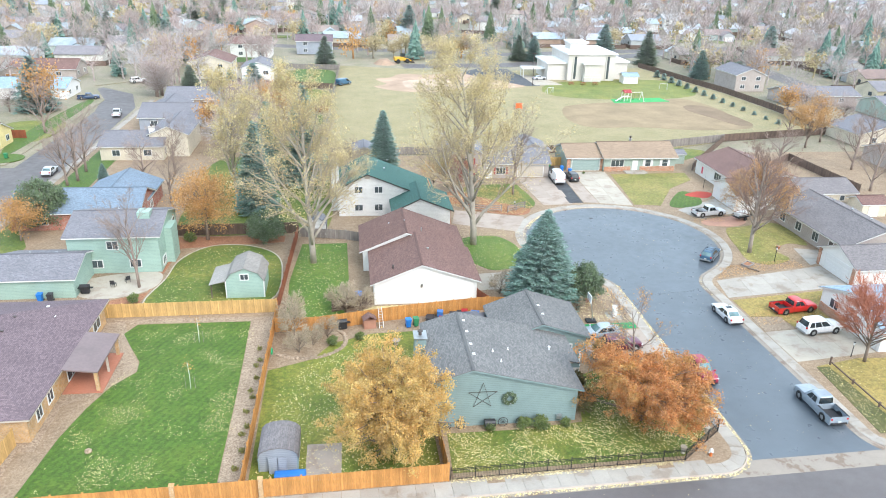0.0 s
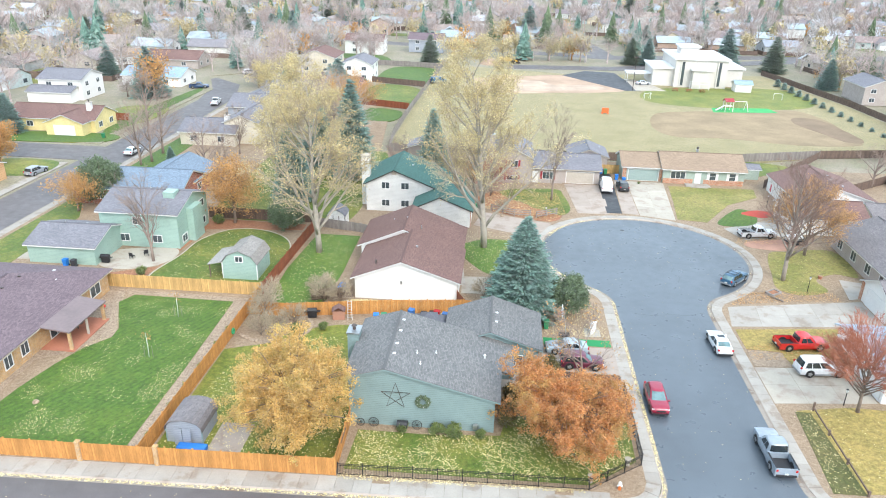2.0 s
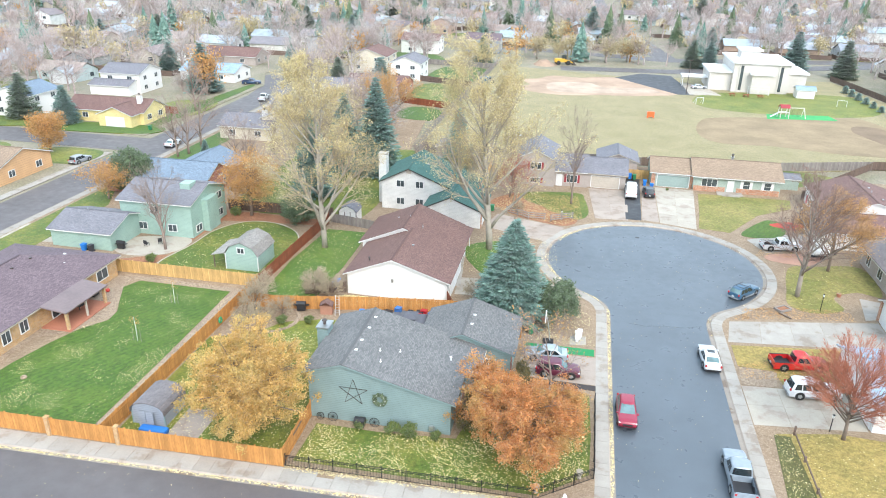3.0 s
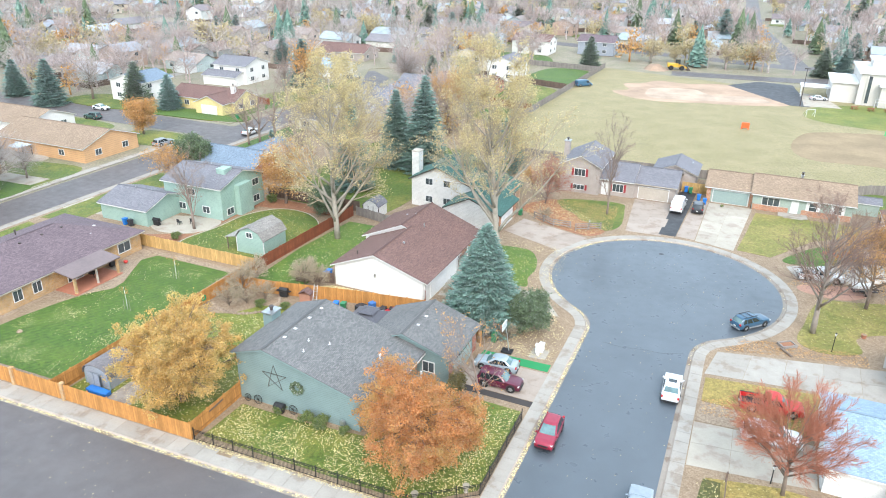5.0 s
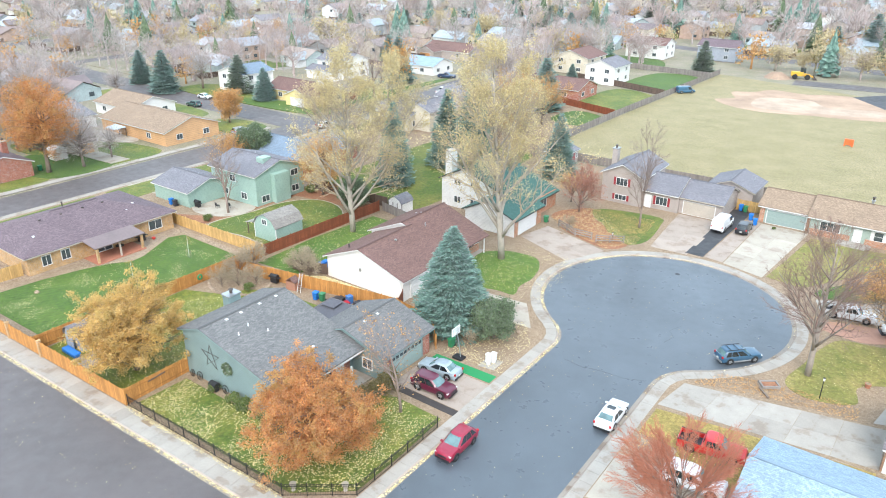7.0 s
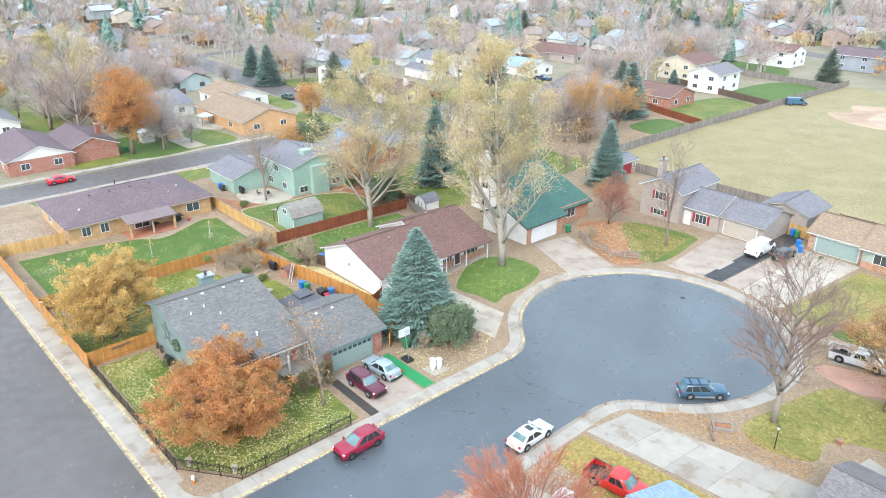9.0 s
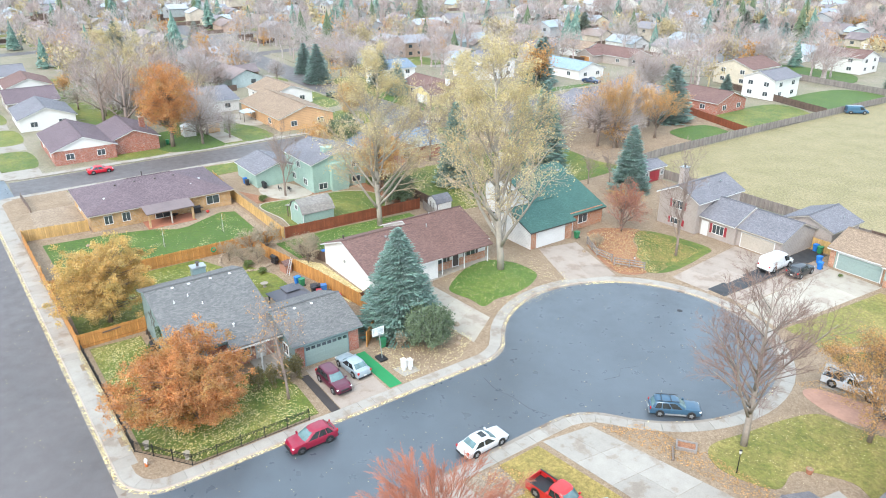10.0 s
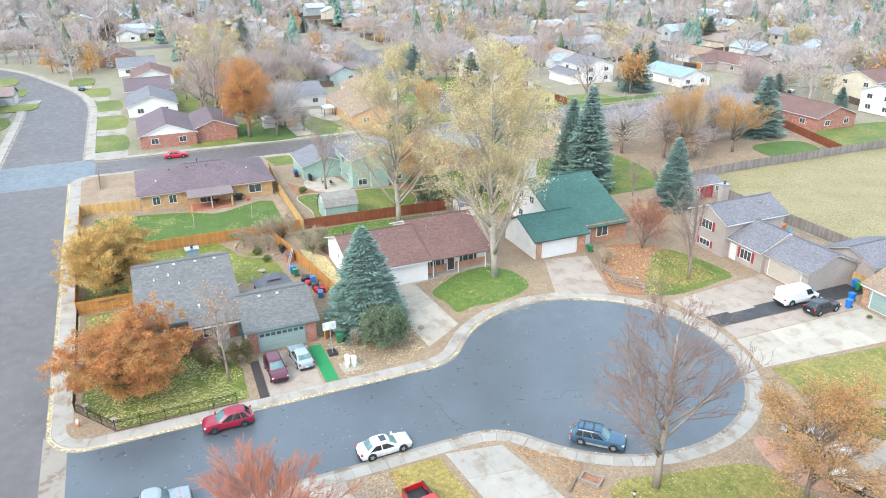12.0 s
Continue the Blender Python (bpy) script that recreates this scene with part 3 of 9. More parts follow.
def patch(name, pts, mat, label, category, lift=0.006, smooth=True, jitter=0.0, kind="structure", edge=0.05):
    """A flat area laid on the yard: lawn, gravel, paving."""
    poly = blob(pts, jitter) if smooth else [Vector(p) for p in pts]
    return solo(name, Mesh().prism(poly, TOP - edge, TOP + lift), mat, label, category, kind)


def driveway(poly, mat, label, cols=2, rows=3):
    """A driveway of cast slabs: a four-cornered area cut into a grid of panels."""
    home = thing("driveway", label, "driveway", kind="structure")
    a, b, c, d = [Vector(p) for p in poly]
    for i in range(cols):
        for j in range(rows):
            q = []
            for u, v in ((i, j), (i + 1, j), (i + 1, j + 1), (i, j + 1)):
                q.append(a.lerp(b, u / cols).lerp(d.lerp(c, u / cols), v / rows))
            m = sum(q, Vector((0, 0))) / 4
            q = [p + (m - p).normalized() * 0.018 for p in q]
            part("panel", Mesh().prism(q, TOP - 0.1, TOP + 0.012 + random.uniform(-0.004, 0.004)), mat, home)
    return home


pavement()
# lawns
patch("lawn", [(-27.0, 47.6), (-11.5, 48.0), (-11.6, 60), (-12.0, 75.4), (-24.6, 75.6), (-25.6, 73.5), (-23.8, 70.0), (-22.4, 67.4), (-22.2, 65.4), (-24.0, 63.0), (-25.2, 59.5), (-26.2, 55)], LAWN, "bright green mown back lawn with fallen leaves", "lawn", 0.02, smooth=False)
patch("lawn", [(-9.0, 47.4), (-4, 47.0), (7.0, 47.0), (6.9, 53.4), (6.0, 60), (6.2, 66), (8.6, 70.0), (7.6, 71.6), (2, 71.4), (-2.5, 69.6), (-4.6, 66.4), (-9.0, 64.6), (-9.0, 56)], LAWN_SIDE, "patchy yellow-green side lawn scattered with leaves", "lawn", 0.02, smooth=False)
patch("lawn", [(7.9, 47.3), (28.6, 47.6), (32.8, 51.0), (32.9, 56.2), (32.7, 62.6), (27.2, 62.8), (22.6, 60.6), (21.0, 53.2), (14.4, 52.6), (8.1, 52.6)], LAWN_MIX, "front lawn covered in fallen yellow leaves", "lawn", 0.02, smooth=False)
patch("lawn", [(-8.0, 75.6), (-1.0, 76.2), (-0.6, 86), (-0.8, 98.5), (-7.3, 98.5), (-8.3, 86)], LAWN_FRESH, "narrow bright green side lawn", "lawn", 0.02, smooth=False)
patch("lawn", [(-25.0, 80.2), (-17, 80.6), (-10.2, 81), (-9.6, 90), (-11.2, 95.5), (-15.5, 98.6), (-20.5, 98.4), (-23.6, 94), (-24.2, 88)], LAWN_MIX, "kidney-shaped back lawn with a pale stone edging", "lawn", 0.02)
patch("lawn", [(20.0, 87.5), (18.4, 88.0), (16.2, 91.0), (14.9, 93.8), (14.7, 97.2), (17.0, 99.4), (18.9, 100.0), (21.9, 99.8), (23.8, 97.1), (24.6, 93.6), (24.4, 91.0), (25.0, 88.4), (22.6, 88.2)], LAWN_FRESH, "green front lawn round the cottonwood", "lawn", 0.02)
patch("lawn", [(19.8, 122.6), (22.2, 124.6), (29.8, 125.8), (31.2, 122.5), (31.9, 115.4), (30.2, 112.2), (27.6, 114.2), (25.6, 115.2), (23.9, 117.6), (21.6, 119.4)], LAWN_MIX, "yellow-green front lawn", "lawn", 0.02)
patch("lawn", [(51.2, 131), (66.8, 131.2), (66.0, 126.5), (59.6, 121.5), (53.8, 112.2), (49.2, 113.0), (50.2, 121)], LAWN_PALE, "wide yellow-green front lawn", "lawn", 0.02, smooth=False)
patch("lawn", [(55.4, 112.2), (60.4, 119.4), (62.8, 118), (61.8, 113), (58, 111)], LAWN, "small wedge of green lawn", "lawn", 0.02)
patch("lawn", [(57.0, 88.4), (59.4, 86.6), (63.4, 88.2), (63.2, 91.6), (66.6, 94), (69.6, 93.6), (69.6, 102.4), (63, 101.4), (60.0, 100.6), (58.6, 97.0), (57.8, 93)], LAWN_PALE, "yellowish front lawn under a bare tree", "lawn", 0.02)
patch("lawn", [(48.6, 49), (62, 49.6), (62, 61.2), (55.2, 61.6), (49.6, 60.4)], LAWN_DRY, "straw-yellow dormant lawn", "lawn", 0.02, smooth=False)
patch("lawn", [(48.2, 71.8), (48.2, 76.2), (57, 77.4), (66.4, 78.4), (66.4, 74.4), (57.9, 74.2), (57.9, 69.4), (52.2, 68.8), (51.8, 71.6)], LAWN_DRY, "strip of dry golden lawn between two driveways", "lawn", 0.02, smooth=False)
patch("lawn", [(-52.0, 79), (-45.5, 80), (-46, 100), (-52, 112)], LAWN_MIX, "roadside lawn by the side street", "lawn", 0.02, smooth=False)
patch("lawn", [(-52, 55), (-47, 56), (-47, 76), (-52, 77)], LAWN_MIX, "roadside lawn of the brick ranch house", "lawn", 0.02, smooth=False)
patch("lawn", [(-51.6, 120), (-46, 121), (-46.5, 160), (-51.6, 165)], LAWN, "green roadside lawn under bare trees", "lawn", 0.02, smooth=False)
patch("lawn", [(-25, 104), (-8, 103.6), (-3.6, 106), (-3.2, 124), (-4, 144), (-11, 145), (-26, 144), (-27, 120)], LAWN_MIX, "shaded back lawn under tall spruces", "lawn", 0.02)
patch("lawn", [(66.5, 138), (79, 147), (70, 150.5), (66.5, 146)], LAWN_MIX, "yellow grass in a fenced corner", "lawn", 0.02)
# beds and paving
patch("mulch_bed", [(48.5, 48.9), (51.2, 48.9), (51.0, 55), (50.8, 60.2), (49.4, 60.2)], turf("strip_plants", (0.075, 0.082, 0.02), (0.14, 0.115, 0.04), 0.46), "dark leafy planting strip by the pavement", "planting bed", 0.03, smooth=False)
patch("gravel_bed", [(-43, 53.8), (-31, 54), (-27.6, 53.4), (-27.6, 60), (-24.2, 62.5), (-22.0, 66), (-24.8, 72), (-26.2, 76.4), (-28.2, 76.4), (-28.4, 54.6), (-43, 54.8)], PEBBLE, "river-pebble bed along the brick house", "gravel bed", 0.014, smooth=False)
patch("gravel_bed", [(-11.4, 47.6), (-9.4, 47.6), (-9.4, 76.4), (-28.0, 77.0), (-25.5, 75.9), (-11.9, 75.4), (-11.5, 60)], PEBBLE, "pale gravel strip along the fence", "gravel bed", 0.01, smooth=False)
patch("gravel_bed", [(-51.5, 54.6), (-43.8, 54.6), (-43.8, 48), (-29, 47.6), (-29, 54), (-43, 54.4), (-43.4, 75), (-47, 75)], PEBBLE, "bare gravel side yard", "gravel bed", 0.008, smooth=False)
patch("leaf_litter", [(-1.8, 75.2), (14.6, 75.6), (15.2, 78.4), (2.4, 78.0)], gravel("leaf_litter", (0.34, 0.25, 0.11), (0.56, 0.45, 0.22), (0.70, 0.62, 0.36), 5.0), "strip of ground covered in pale leaves", "leaf litter", 0.012, smooth=False)
patch("mulch_bed", [(15.8, 115.5), (15.6, 118.9), (19.2, 123.0), (21.4, 119.2), (23.8, 117.4), (27.4, 114.0), (30.2, 111.8), (27.6, 108.8), (19.2, 112.2), (18.6, 114.6)], EARTH_RED, "front bed of rust-coloured leaf mulch", "mulch bed", 0.012)
patch("mulch_bed", [(-34, 79.8), (-26, 80), (-25, 88), (-24.4, 98), (-10, 99.6), (-10, 102), (-26, 102.4), (-25.6, 84)], EARTH_RED, "bed of reddish bark mulch", "mulch bed", 0.008, smooth=False)
patch("mulch_bed", [(60.6, 117.4), (63.8, 119.4), (66.2, 118.4), (64.0, 115.8)], plain("red_mulch", (0.42, 0.06, 0.04), 0.9, fine=4), "bright red mulch island", "mulch bed", 0.03)
patch("mulch_bed", [(57.6, 102.4), (62.0, 101.6), (65.0, 103.6), (65.2, 106.4), (58.0, 104.6)], plain("red_gravel", (0.42, 0.235, 0.17), 0.9, fine=4), "pinkish red gravel bed", "mulch bed", 0.012)
patch("patio", [(-34.6, 84.6), (-33.8, 88.6), (-26.0, 90.2), (-24.8, 86.4), (-27.2, 83.4), (-31.5, 82.6)], CONCRETE_PALE, "pale concrete patio slab", "patio", 0.02)
# driveways
patch("mulch_bed", [(26.2, 63.7), (33.3, 63.6), (33.3, 64.5), (26.2, 64.6)], plain("black_mulch", (0.05, 0.042, 0.04), 0.9, vary=0.3, fine=6, bump=0.4), "dark mulch strip along the driveway", "mulch bed", 0.02, smooth=False)
driveway([(25.3, 64.7), (33.3, 64.6), (33.3, 69.9), (25.3, 69.9)], CONCRETE_PATCH, "stained concrete driveway with two cars", 3, 2)
patch("turf_mat", [(25.6, 70.1), (33.1, 70.2), (33.1, 71.6), (25.6, 71.5)], plain("green_turf", (0.02, 0.22, 0.075), 0.9, vary=0.12, fine=20), "bright green strip of artificial turf", "turf mat", 0.02, smooth=False, kind="")
driveway([(15.6, 81.4), (31.0, 82.3), (27.6, 87.3), (15.4, 86.4)], CONCRETE_PALE, "pale concrete driveway widening to the street", 4, 2)
driveway([(15.9, 105.6), (25.6, 101.6), (28.4, 108.0), (17.2, 111.8)], CONCRETE_PATCH, "old gray concrete driveway with cracked panels", 3, 2)
driveway([(33.0, 113.6), (38.3, 113.8), (38.6, 129.4), (31.7, 129.4)], CONCRETE_PATCH, "pinkish concrete driveway before a garage", 2, 4)
patch("side_parking", [(37.9, 114.4), (40.4, 114.4), (41.2, 137), (38.3, 137)], asphalt("side_asphalt", (0.03, 0.03, 0.033), 0.1), "black gravel parking strip", "parking strip", 0.014, smooth=False)
driveway([(40.5, 114.6), (43.2, 114.2), (43.6, 133.2), (41.4, 133.2)], CONCRETE_PATCH, "gray concrete parking strip", 1, 4)
driveway([(43.3, 114.0), (48.8, 112.4), (50.6, 132.8), (43.7, 133.0)], CONCRETE_PALE, "pale concrete driveway before a green garage door", 2, 4)
driveway([(48.0, 76.9), (66.5, 79.0), (66.5, 85.6), (48.9, 82.0)], CONCRETE, "wide pale concrete driveway with stained panels", 5, 2)
driveway([(47.9, 61.4), (58.2, 62.6), (58.2, 68.8), (47.9, 68.0)], CONCRETE_PALE, "pale concrete driveway with a parked sport utility", 3, 2)
patch("gravel_bed", [(48.0, 68.2), (51.4, 68.4), (52.0, 71.4), (48.2, 71.6)], PEBBLE, "gravel strip beside the driveway", "gravel bed", 0.022, smooth=False)
driveway([(55.8, 109.8), (57.6, 105.2), (65.5, 107.8), (65.5, 115.4)], CONCRETE, "short concrete driveway with a parked pickup", 2, 2)
driveway([(-52.6, 83.6), (-43.4, 84), (-43.4, 90), (-52.6, 89.6)], CONCRETE_PALE, "pale concrete driveway off the side street", 2, 2)
driveway([(13.9, 83.6), (16.0, 83.8), (14.4, 98), (12.8, 97.8)], CONCRETE, "front path along the house wall", 1, 5)
driveway([(65.2, 86.0), (67.6, 86.8), (69.8, 91.2), (66.4, 92.2)], CONCRETE, "short concrete front path", 1, 3)

# the school field beyond the back fences
field_poly = [(-4, 147.2), (66, 147.7), (88, 156.2), (118, 162.4), (120, 175), (120.4, 190), (118.8, 216), (116.2, 231), (112.8, 254), (110, 266), (40, 256), (-2.6, 268), (-4, 217), (-4.7, 191), (-4.9, 160)]
solo("field", Mesh().prism([Vector(p) for p in field_poly], -0.05, 0.05), FIELD, "broad straw-green playing field", "field", "structure")


def on_field(name, pts, mat, label, category, z, smooth=True):
    return solo(name, Mesh().prism(blob(pts, 0.15) if smooth else [Vector(p) for p in pts], 0.0, z), mat, label, category, "structure")


on_field("dirt_patch", [(15, 219), (24, 217), (34, 220), (45, 222), (57, 228), (53, 236), (48, 243), (44, 251), (36, 253), (27, 249), (18, 250), (14, 243), (9, 240), (12, 231), (8, 226)], DIRT, "pink scraped dirt at the field's edge", "dirt", 0.062)
on_field("sand_patch", [(20, 222), (33, 223), (44, 226), (52, 229), (47, 236), (36, 233), (30, 240), (18, 236)], plain("pale_sand", (0.43, 0.325, 0.245), 0.95, vary=0.4, big=0.15, fine=2.0, bump=0.3), "pale sandy spoil on the scraped dirt", "dirt", 0.068)
on_field("dirt_patch", [(61, 196), (73, 201), (90, 204.5), (101, 207), (105, 195), (104, 176), (102, 169), (88, 167), (73, 170.5), (60, 171), (57, 182)], plain("thin_turf", (0.27, 0.20, 0.12), 0.95, vary=0.35, big=0.14, fine=2.0, bump=0.3), "worn tan patch of the field", "dirt", 0.058)
on_field("dirt_patch", [(97, 197), (103, 196), (105, 184), (105, 173), (100.5, 172), (98, 180), (95, 190)], plain("brown_dirt", (0.20, 0.14, 0.09), 0.95, vary=0.3, big=0.2, fine=2.0, bump=0.3), "darker bare streak of the field", "dirt", 0.064)
on_field("green_turf_area", [(62, 212), (80, 206), (104, 210), (112, 224), (106, 240), (74, 236), (62, 226)], LAWN_SIDE, "greener part of the school field", "lawn", 0.056)
on_field("parking_lot", [(39, 253), (57, 228), (62, 228), (60, 246), (58, 262), (48, 264)], asphalt("lot_asphalt", (0.05, 0.052, 0.058), 0.0), "black asphalt of a parking lot", "parking lot", 0.07, False)
on_field("parking_apron", [(60.5, 229), (70, 230), (66, 246), (60, 250)], CONCRETE_PALE, "pale concrete apron of the parking lot", "parking lot", 0.074, False)
on_field("play_mat", [(77, 200.5), (95, 203), (94, 208.5), (78, 206.5)], plain("green_mat", (0.05, 0.33, 0.10), 0.9, fine=8), "bright green mat under the play frame", "play mat", 0.09, False)
solo("road_school", strip([Vector((20, 268)), Vector((60, 272)), Vector((120, 300)), Vector((190, 330))], -4.5, 4.5, 0.02, 0.02, 0.05), ASPHALT_OLD, "gray street behind the school field", "road", "structure")
# yards over the side street, raised likewise
for name, poly in (("yard_ground_west", [(-65.3, 48.5), (-65.3, 128.6), (-190, 133), (-240, 133), (-230, 36), (-190, 44)]), ("yard_ground_north", [(-66, 142), (-66, 205), (-75, 226), (-60, 240), (-30, 284), (-60, 300), (-190, 300), (-188, 150)])):
    solo(name, Mesh().prism([Vector(p) for p in poly], -0.05, 0.1), GROUND, "yards of the blocks over the street", "ground", "structure")
solo("pavement_west", strip([Vector((-64.9, 128)), Vector((-64.9, 48.8))], -1.2, 0.4, 0.12, 0.1, 0.1), CONCRETE, "concrete pavement across the side street", "pavement", "structure")
patch("shed_pad", [(-77.4, 88.6), (-67.2, 89.2), (-67.2, 93.2), (-77.4, 92.4)], CONCRETE_PALE, "pale concrete pad before the barn shed", "paving", 0.09, smooth=False, edge=0.2)
lawn_no = 0
for name, poly in (("lawn", [(-67.6, 77), (-67, 90), (-84, 92), (-84, 78)]), ("lawn", [(-67.5, 91.5), (-68, 101), (-84, 98), (-82, 91)]), ("lawn", [(-66.5, 119), (-66.5, 128), (-78, 128.4), (-80, 120)]), ("lawn", [(-68, 143), (-67, 150), (-90, 149), (-96, 142)]), ("lawn", [(-100, 142), (-99, 152), (-120, 154), (-122, 143)]), ("lawn", [(-68, 152), (-68, 200), (-71, 200), (-72, 160)]), ("lawn", [(-7, 192), (-6, 217), (-20, 222), (-20, 196)]), ("lawn", [(-6, 226), (-5.4, 255), (-20, 256), (-21, 230)]), ("lawn", [(-24, 264), (-30, 284), (-56, 284), (-50, 266)]), ("lawn", [(-8, 174), (-7, 185), (-16, 188), (-17, 176)])):
    lawn_no += 1
    solo(name, Mesh().prism(blob(poly), 0.0, 0.115 + 0.005 * lawn_no), random.choice((LAWN, LAWN_MIX)), "green lawn among the far houses", "lawn", "structure")


# ---- houses ----
def swap(axis, pts):
    return [(y, x, z) for x, y, z in pts] if axis == "x" else pts


def block(home, x0, x1, y0, y1, eave, ridge, axis, wall, roof, trim, kind="gable", at=None, over=0.45, eave2=None, ends=0.4, simple=False):
    """A wing: walls and a roof whose ridge runs along the axis. at: the ridge's place across it; eave2: the far eave's height."""
    if axis == "x":
        x0, x1, y0, y1 = y0, y1, x0, x1
    at = (x0 + x1) / 2 if at is None else at
    e1 = eave if eave2 is None else eave2
    flip = axis == "x"

    def face(q):
        q = swap(axis, q)
        return q[::-1] if flip else q

    wm = Mesh()
    if kind == "gable":
        prof = [(x0, 0), (x1, 0), (x1, e1), (at, ridge), (x0, eave)]
    else:
        prof = [(x0, 0), (x1, 0), (x1, e1), (x0, eave)]
    n = len(prof)
    v = swap(axis, [(x, y0, z) for x, z in prof] + [(x, y1, z) for x, z in prof])
    wm.add(v, [tuple(range(n)), tuple(range(2 * n - 1, n - 1, -1))] + [(i, i + n, (i + 1) % n + n, (i + 1) % n) for i in range(n)])
    part("wall", wm, wall, home)
    s0, s1 = (ridge - eave) / (at - x0), (ridge - e1) / (x1 - at)
    xa, xb, ya, yb = x0 - over, x1 + over, y0 - ends, y1 + ends
    za, zb, up = eave - s0 * over, e1 - s1 * over, 0.24
    if kind == "gable":
        planes = [[(xa, yb, za), (xa, ya, za), (at, ya, ridge), (at, yb, ridge)], [(xb, ya, zb), (xb, yb, zb), (at, yb, ridge), (at, ya, ridge)]]
    else:
        h0 = h1 = (x1 - x0) / 2 + over
        r0, r1 = ya + h0, yb - h1
        planes = [[(xa, yb, za), (xa, ya, za), (at, r0, ridge), (at, r1, ridge)], [(xb, ya, zb), (xb, yb, zb), (at, r1, ridge), (at, r0, ridge)],
                  [(xa, ya, za), (xb, ya, zb), (at, r0, ridge)], [(xb, yb, zb), (xa, yb, za), (at, r1, ridge)]]
    rm, tm = Mesh(), Mesh()
    for p in planes:
        q = swap(axis, p)
        if flip:
            q = [q[1], q[0], *q[2:][::-1]]
        rm.slope(q, up, 0.05)
        c = sum((Vector(a) for a in q), Vector()) / len(q)
        inset = [tuple(Vector(a) + (c - Vector(a)).normalized() * 0.03) for a in q]
        tm.slope(inset, up - 0.052, 0.17)
    tm.uv = {}
    roof_ob = part("roof", rm, roof, home)
    if simple:
        return roof_ob
    part("fascia", tm, trim, roof_ob)
    # ridge cap
    cap = Mesh()
    ends_y = (ya, yb) if kind == "gable" else (r0, r1)
    a, b = swap(axis, [(at, ends_y[0], ridge + up + 0.01), (at, ends_y[1], ridge + up + 0.01)])
    cap.bar(a, b, 0.26, 0.05)
    part("ridge_cap", cap, roof, roof_ob)
    return roof_ob


SIDES = {"S": ((1, 0), (0, -1)), "N": ((-1, 0), (0, 1)), "E": ((0, 1), (1, 0)), "W": ((0, -1), (-1, 0))}


def on_wall(side, plane, along, z=0.0):
    """The pose of something on a wall: its x runs along the wall, its -y out of it."""
    u, n = SIDES[side]
    if side in "SN":
        o = (along, plane)
    else:
        o = (plane, along)
    m = Matrix(((u[0], -n[0], 0, o[0]), (u[1], -n[1], 0, o[1]), (0, 0, 1, z), (0, 0, 0, 1)))
    return m


def frame_ring(w, h, t, d0, d1, bars=0, rails=0):
    m = Mesh()
    m.box(-w / 2 - t, -w / 2, d0, d1, -t, h + t).box(w / 2, w / 2 + t, d0, d1, -t, h + t)
    m.box(-w / 2, w / 2, d0, d1, -t, 0).box(-w / 2, w / 2, d0, d1, h, h + t)
    for i in range(bars):
        x = -w / 2 + w * (i + 1) / (bars + 1)
        m.box(x - t * 0.35, x + t * 0.35, d0 + 0.02, d1, 0, h)
    for i in range(rails):
        z = h * (i + 1) / (rails + 1)
        m.box(-w / 2, w / 2, d0 + 0.025, d1, z - t * 0.3, z + t * 0.3)
    return m


def window(home, side, plane, along, z, w, h, trim=TRIM_WHITE, bars=1, rails=0, shutters=None, glass=None):
    f = part("window", frame_ring(w, h, 0.09, -0.07, 0.02, bars, rails), trim, home, at=on_wall(side, plane, along, z))
    part("pane", Mesh().box(-w / 2, w / 2, -0.025, 0.01, 0, h), glass or GLASS, f)
    if shutters:
        for s in (-1, 1):
            x = s * (w / 2 + 0.3)
            m = Mesh().box(x - 0.19, x + 0.19, -0.05, 0.01, -0.08, h + 0.08)
            for k in range(8):
                m.box(x - 0.14, x + 0.14, -0.065, -0.05, h * k / 8, h * k / 8 + h * 0.07)
            part("shutter", m, shutters, f)
    return f


def garage_door(home, side, plane, along, w, h, mat, trim, lights=0, cols=4):
    g = part("garage_door", frame_ring(w, h, 0.12, -0.06, 0.03), trim, home, at=on_wall(side, plane, along, 0.1))
    for r in range(4):
        z0, z1 = h * r / 4 + 0.01, h * (r + 1) / 4 - 0.01
        m = Mesh().box(-w / 2, w / 2, -0.03, 0.0, z0, z1)
        lit = []
        for c in range(cols):
            a = -w / 2 + w * (c + 0.14) / cols
            b = -w / 2 + w * (c + 0.86) / cols
            if r == 3 and lights:
                lit.append(Mesh().box(a, b, -0.042, -0.03, z0 + 0.1, z1 - 0.09))
            else:
                m.box(a, b, -0.045, -0.03, z0 + 0.1, z1 - 0.1)
        p = part("panel", m, mat, g)
        for one in lit:
            part("light", one, GLASS, p)
    return g


def door(home, side, plane, along, w=0.95, h=2.05, mat=TRIM_WHITE, trim=TRIM_WHITE, z=0.15):
    d = part("door", frame_ring(w, h, 0.1, -0.06, 0.02), trim, home, at=on_wall(side, plane, along, z))
    m = Mesh().box(-w / 2, w / 2, -0.03, 0.0, 0, h)
    for x in (-0.22, 0.22):
        m.box(x * w - 0.16 * w, x * w + 0.16 * w, -0.045, -0.03, 0.2, 0.9).box(x * w - 0.16 * w, x * w + 0.16 * w, -0.045, -0.03, 1.05, 1.85)
    part("leaf", m, mat, d)
    part("knob", Mesh().box(w * 0.36, w * 0.43, -0.09, -0.03, 0.95, 1.02), METAL, d)
    return d


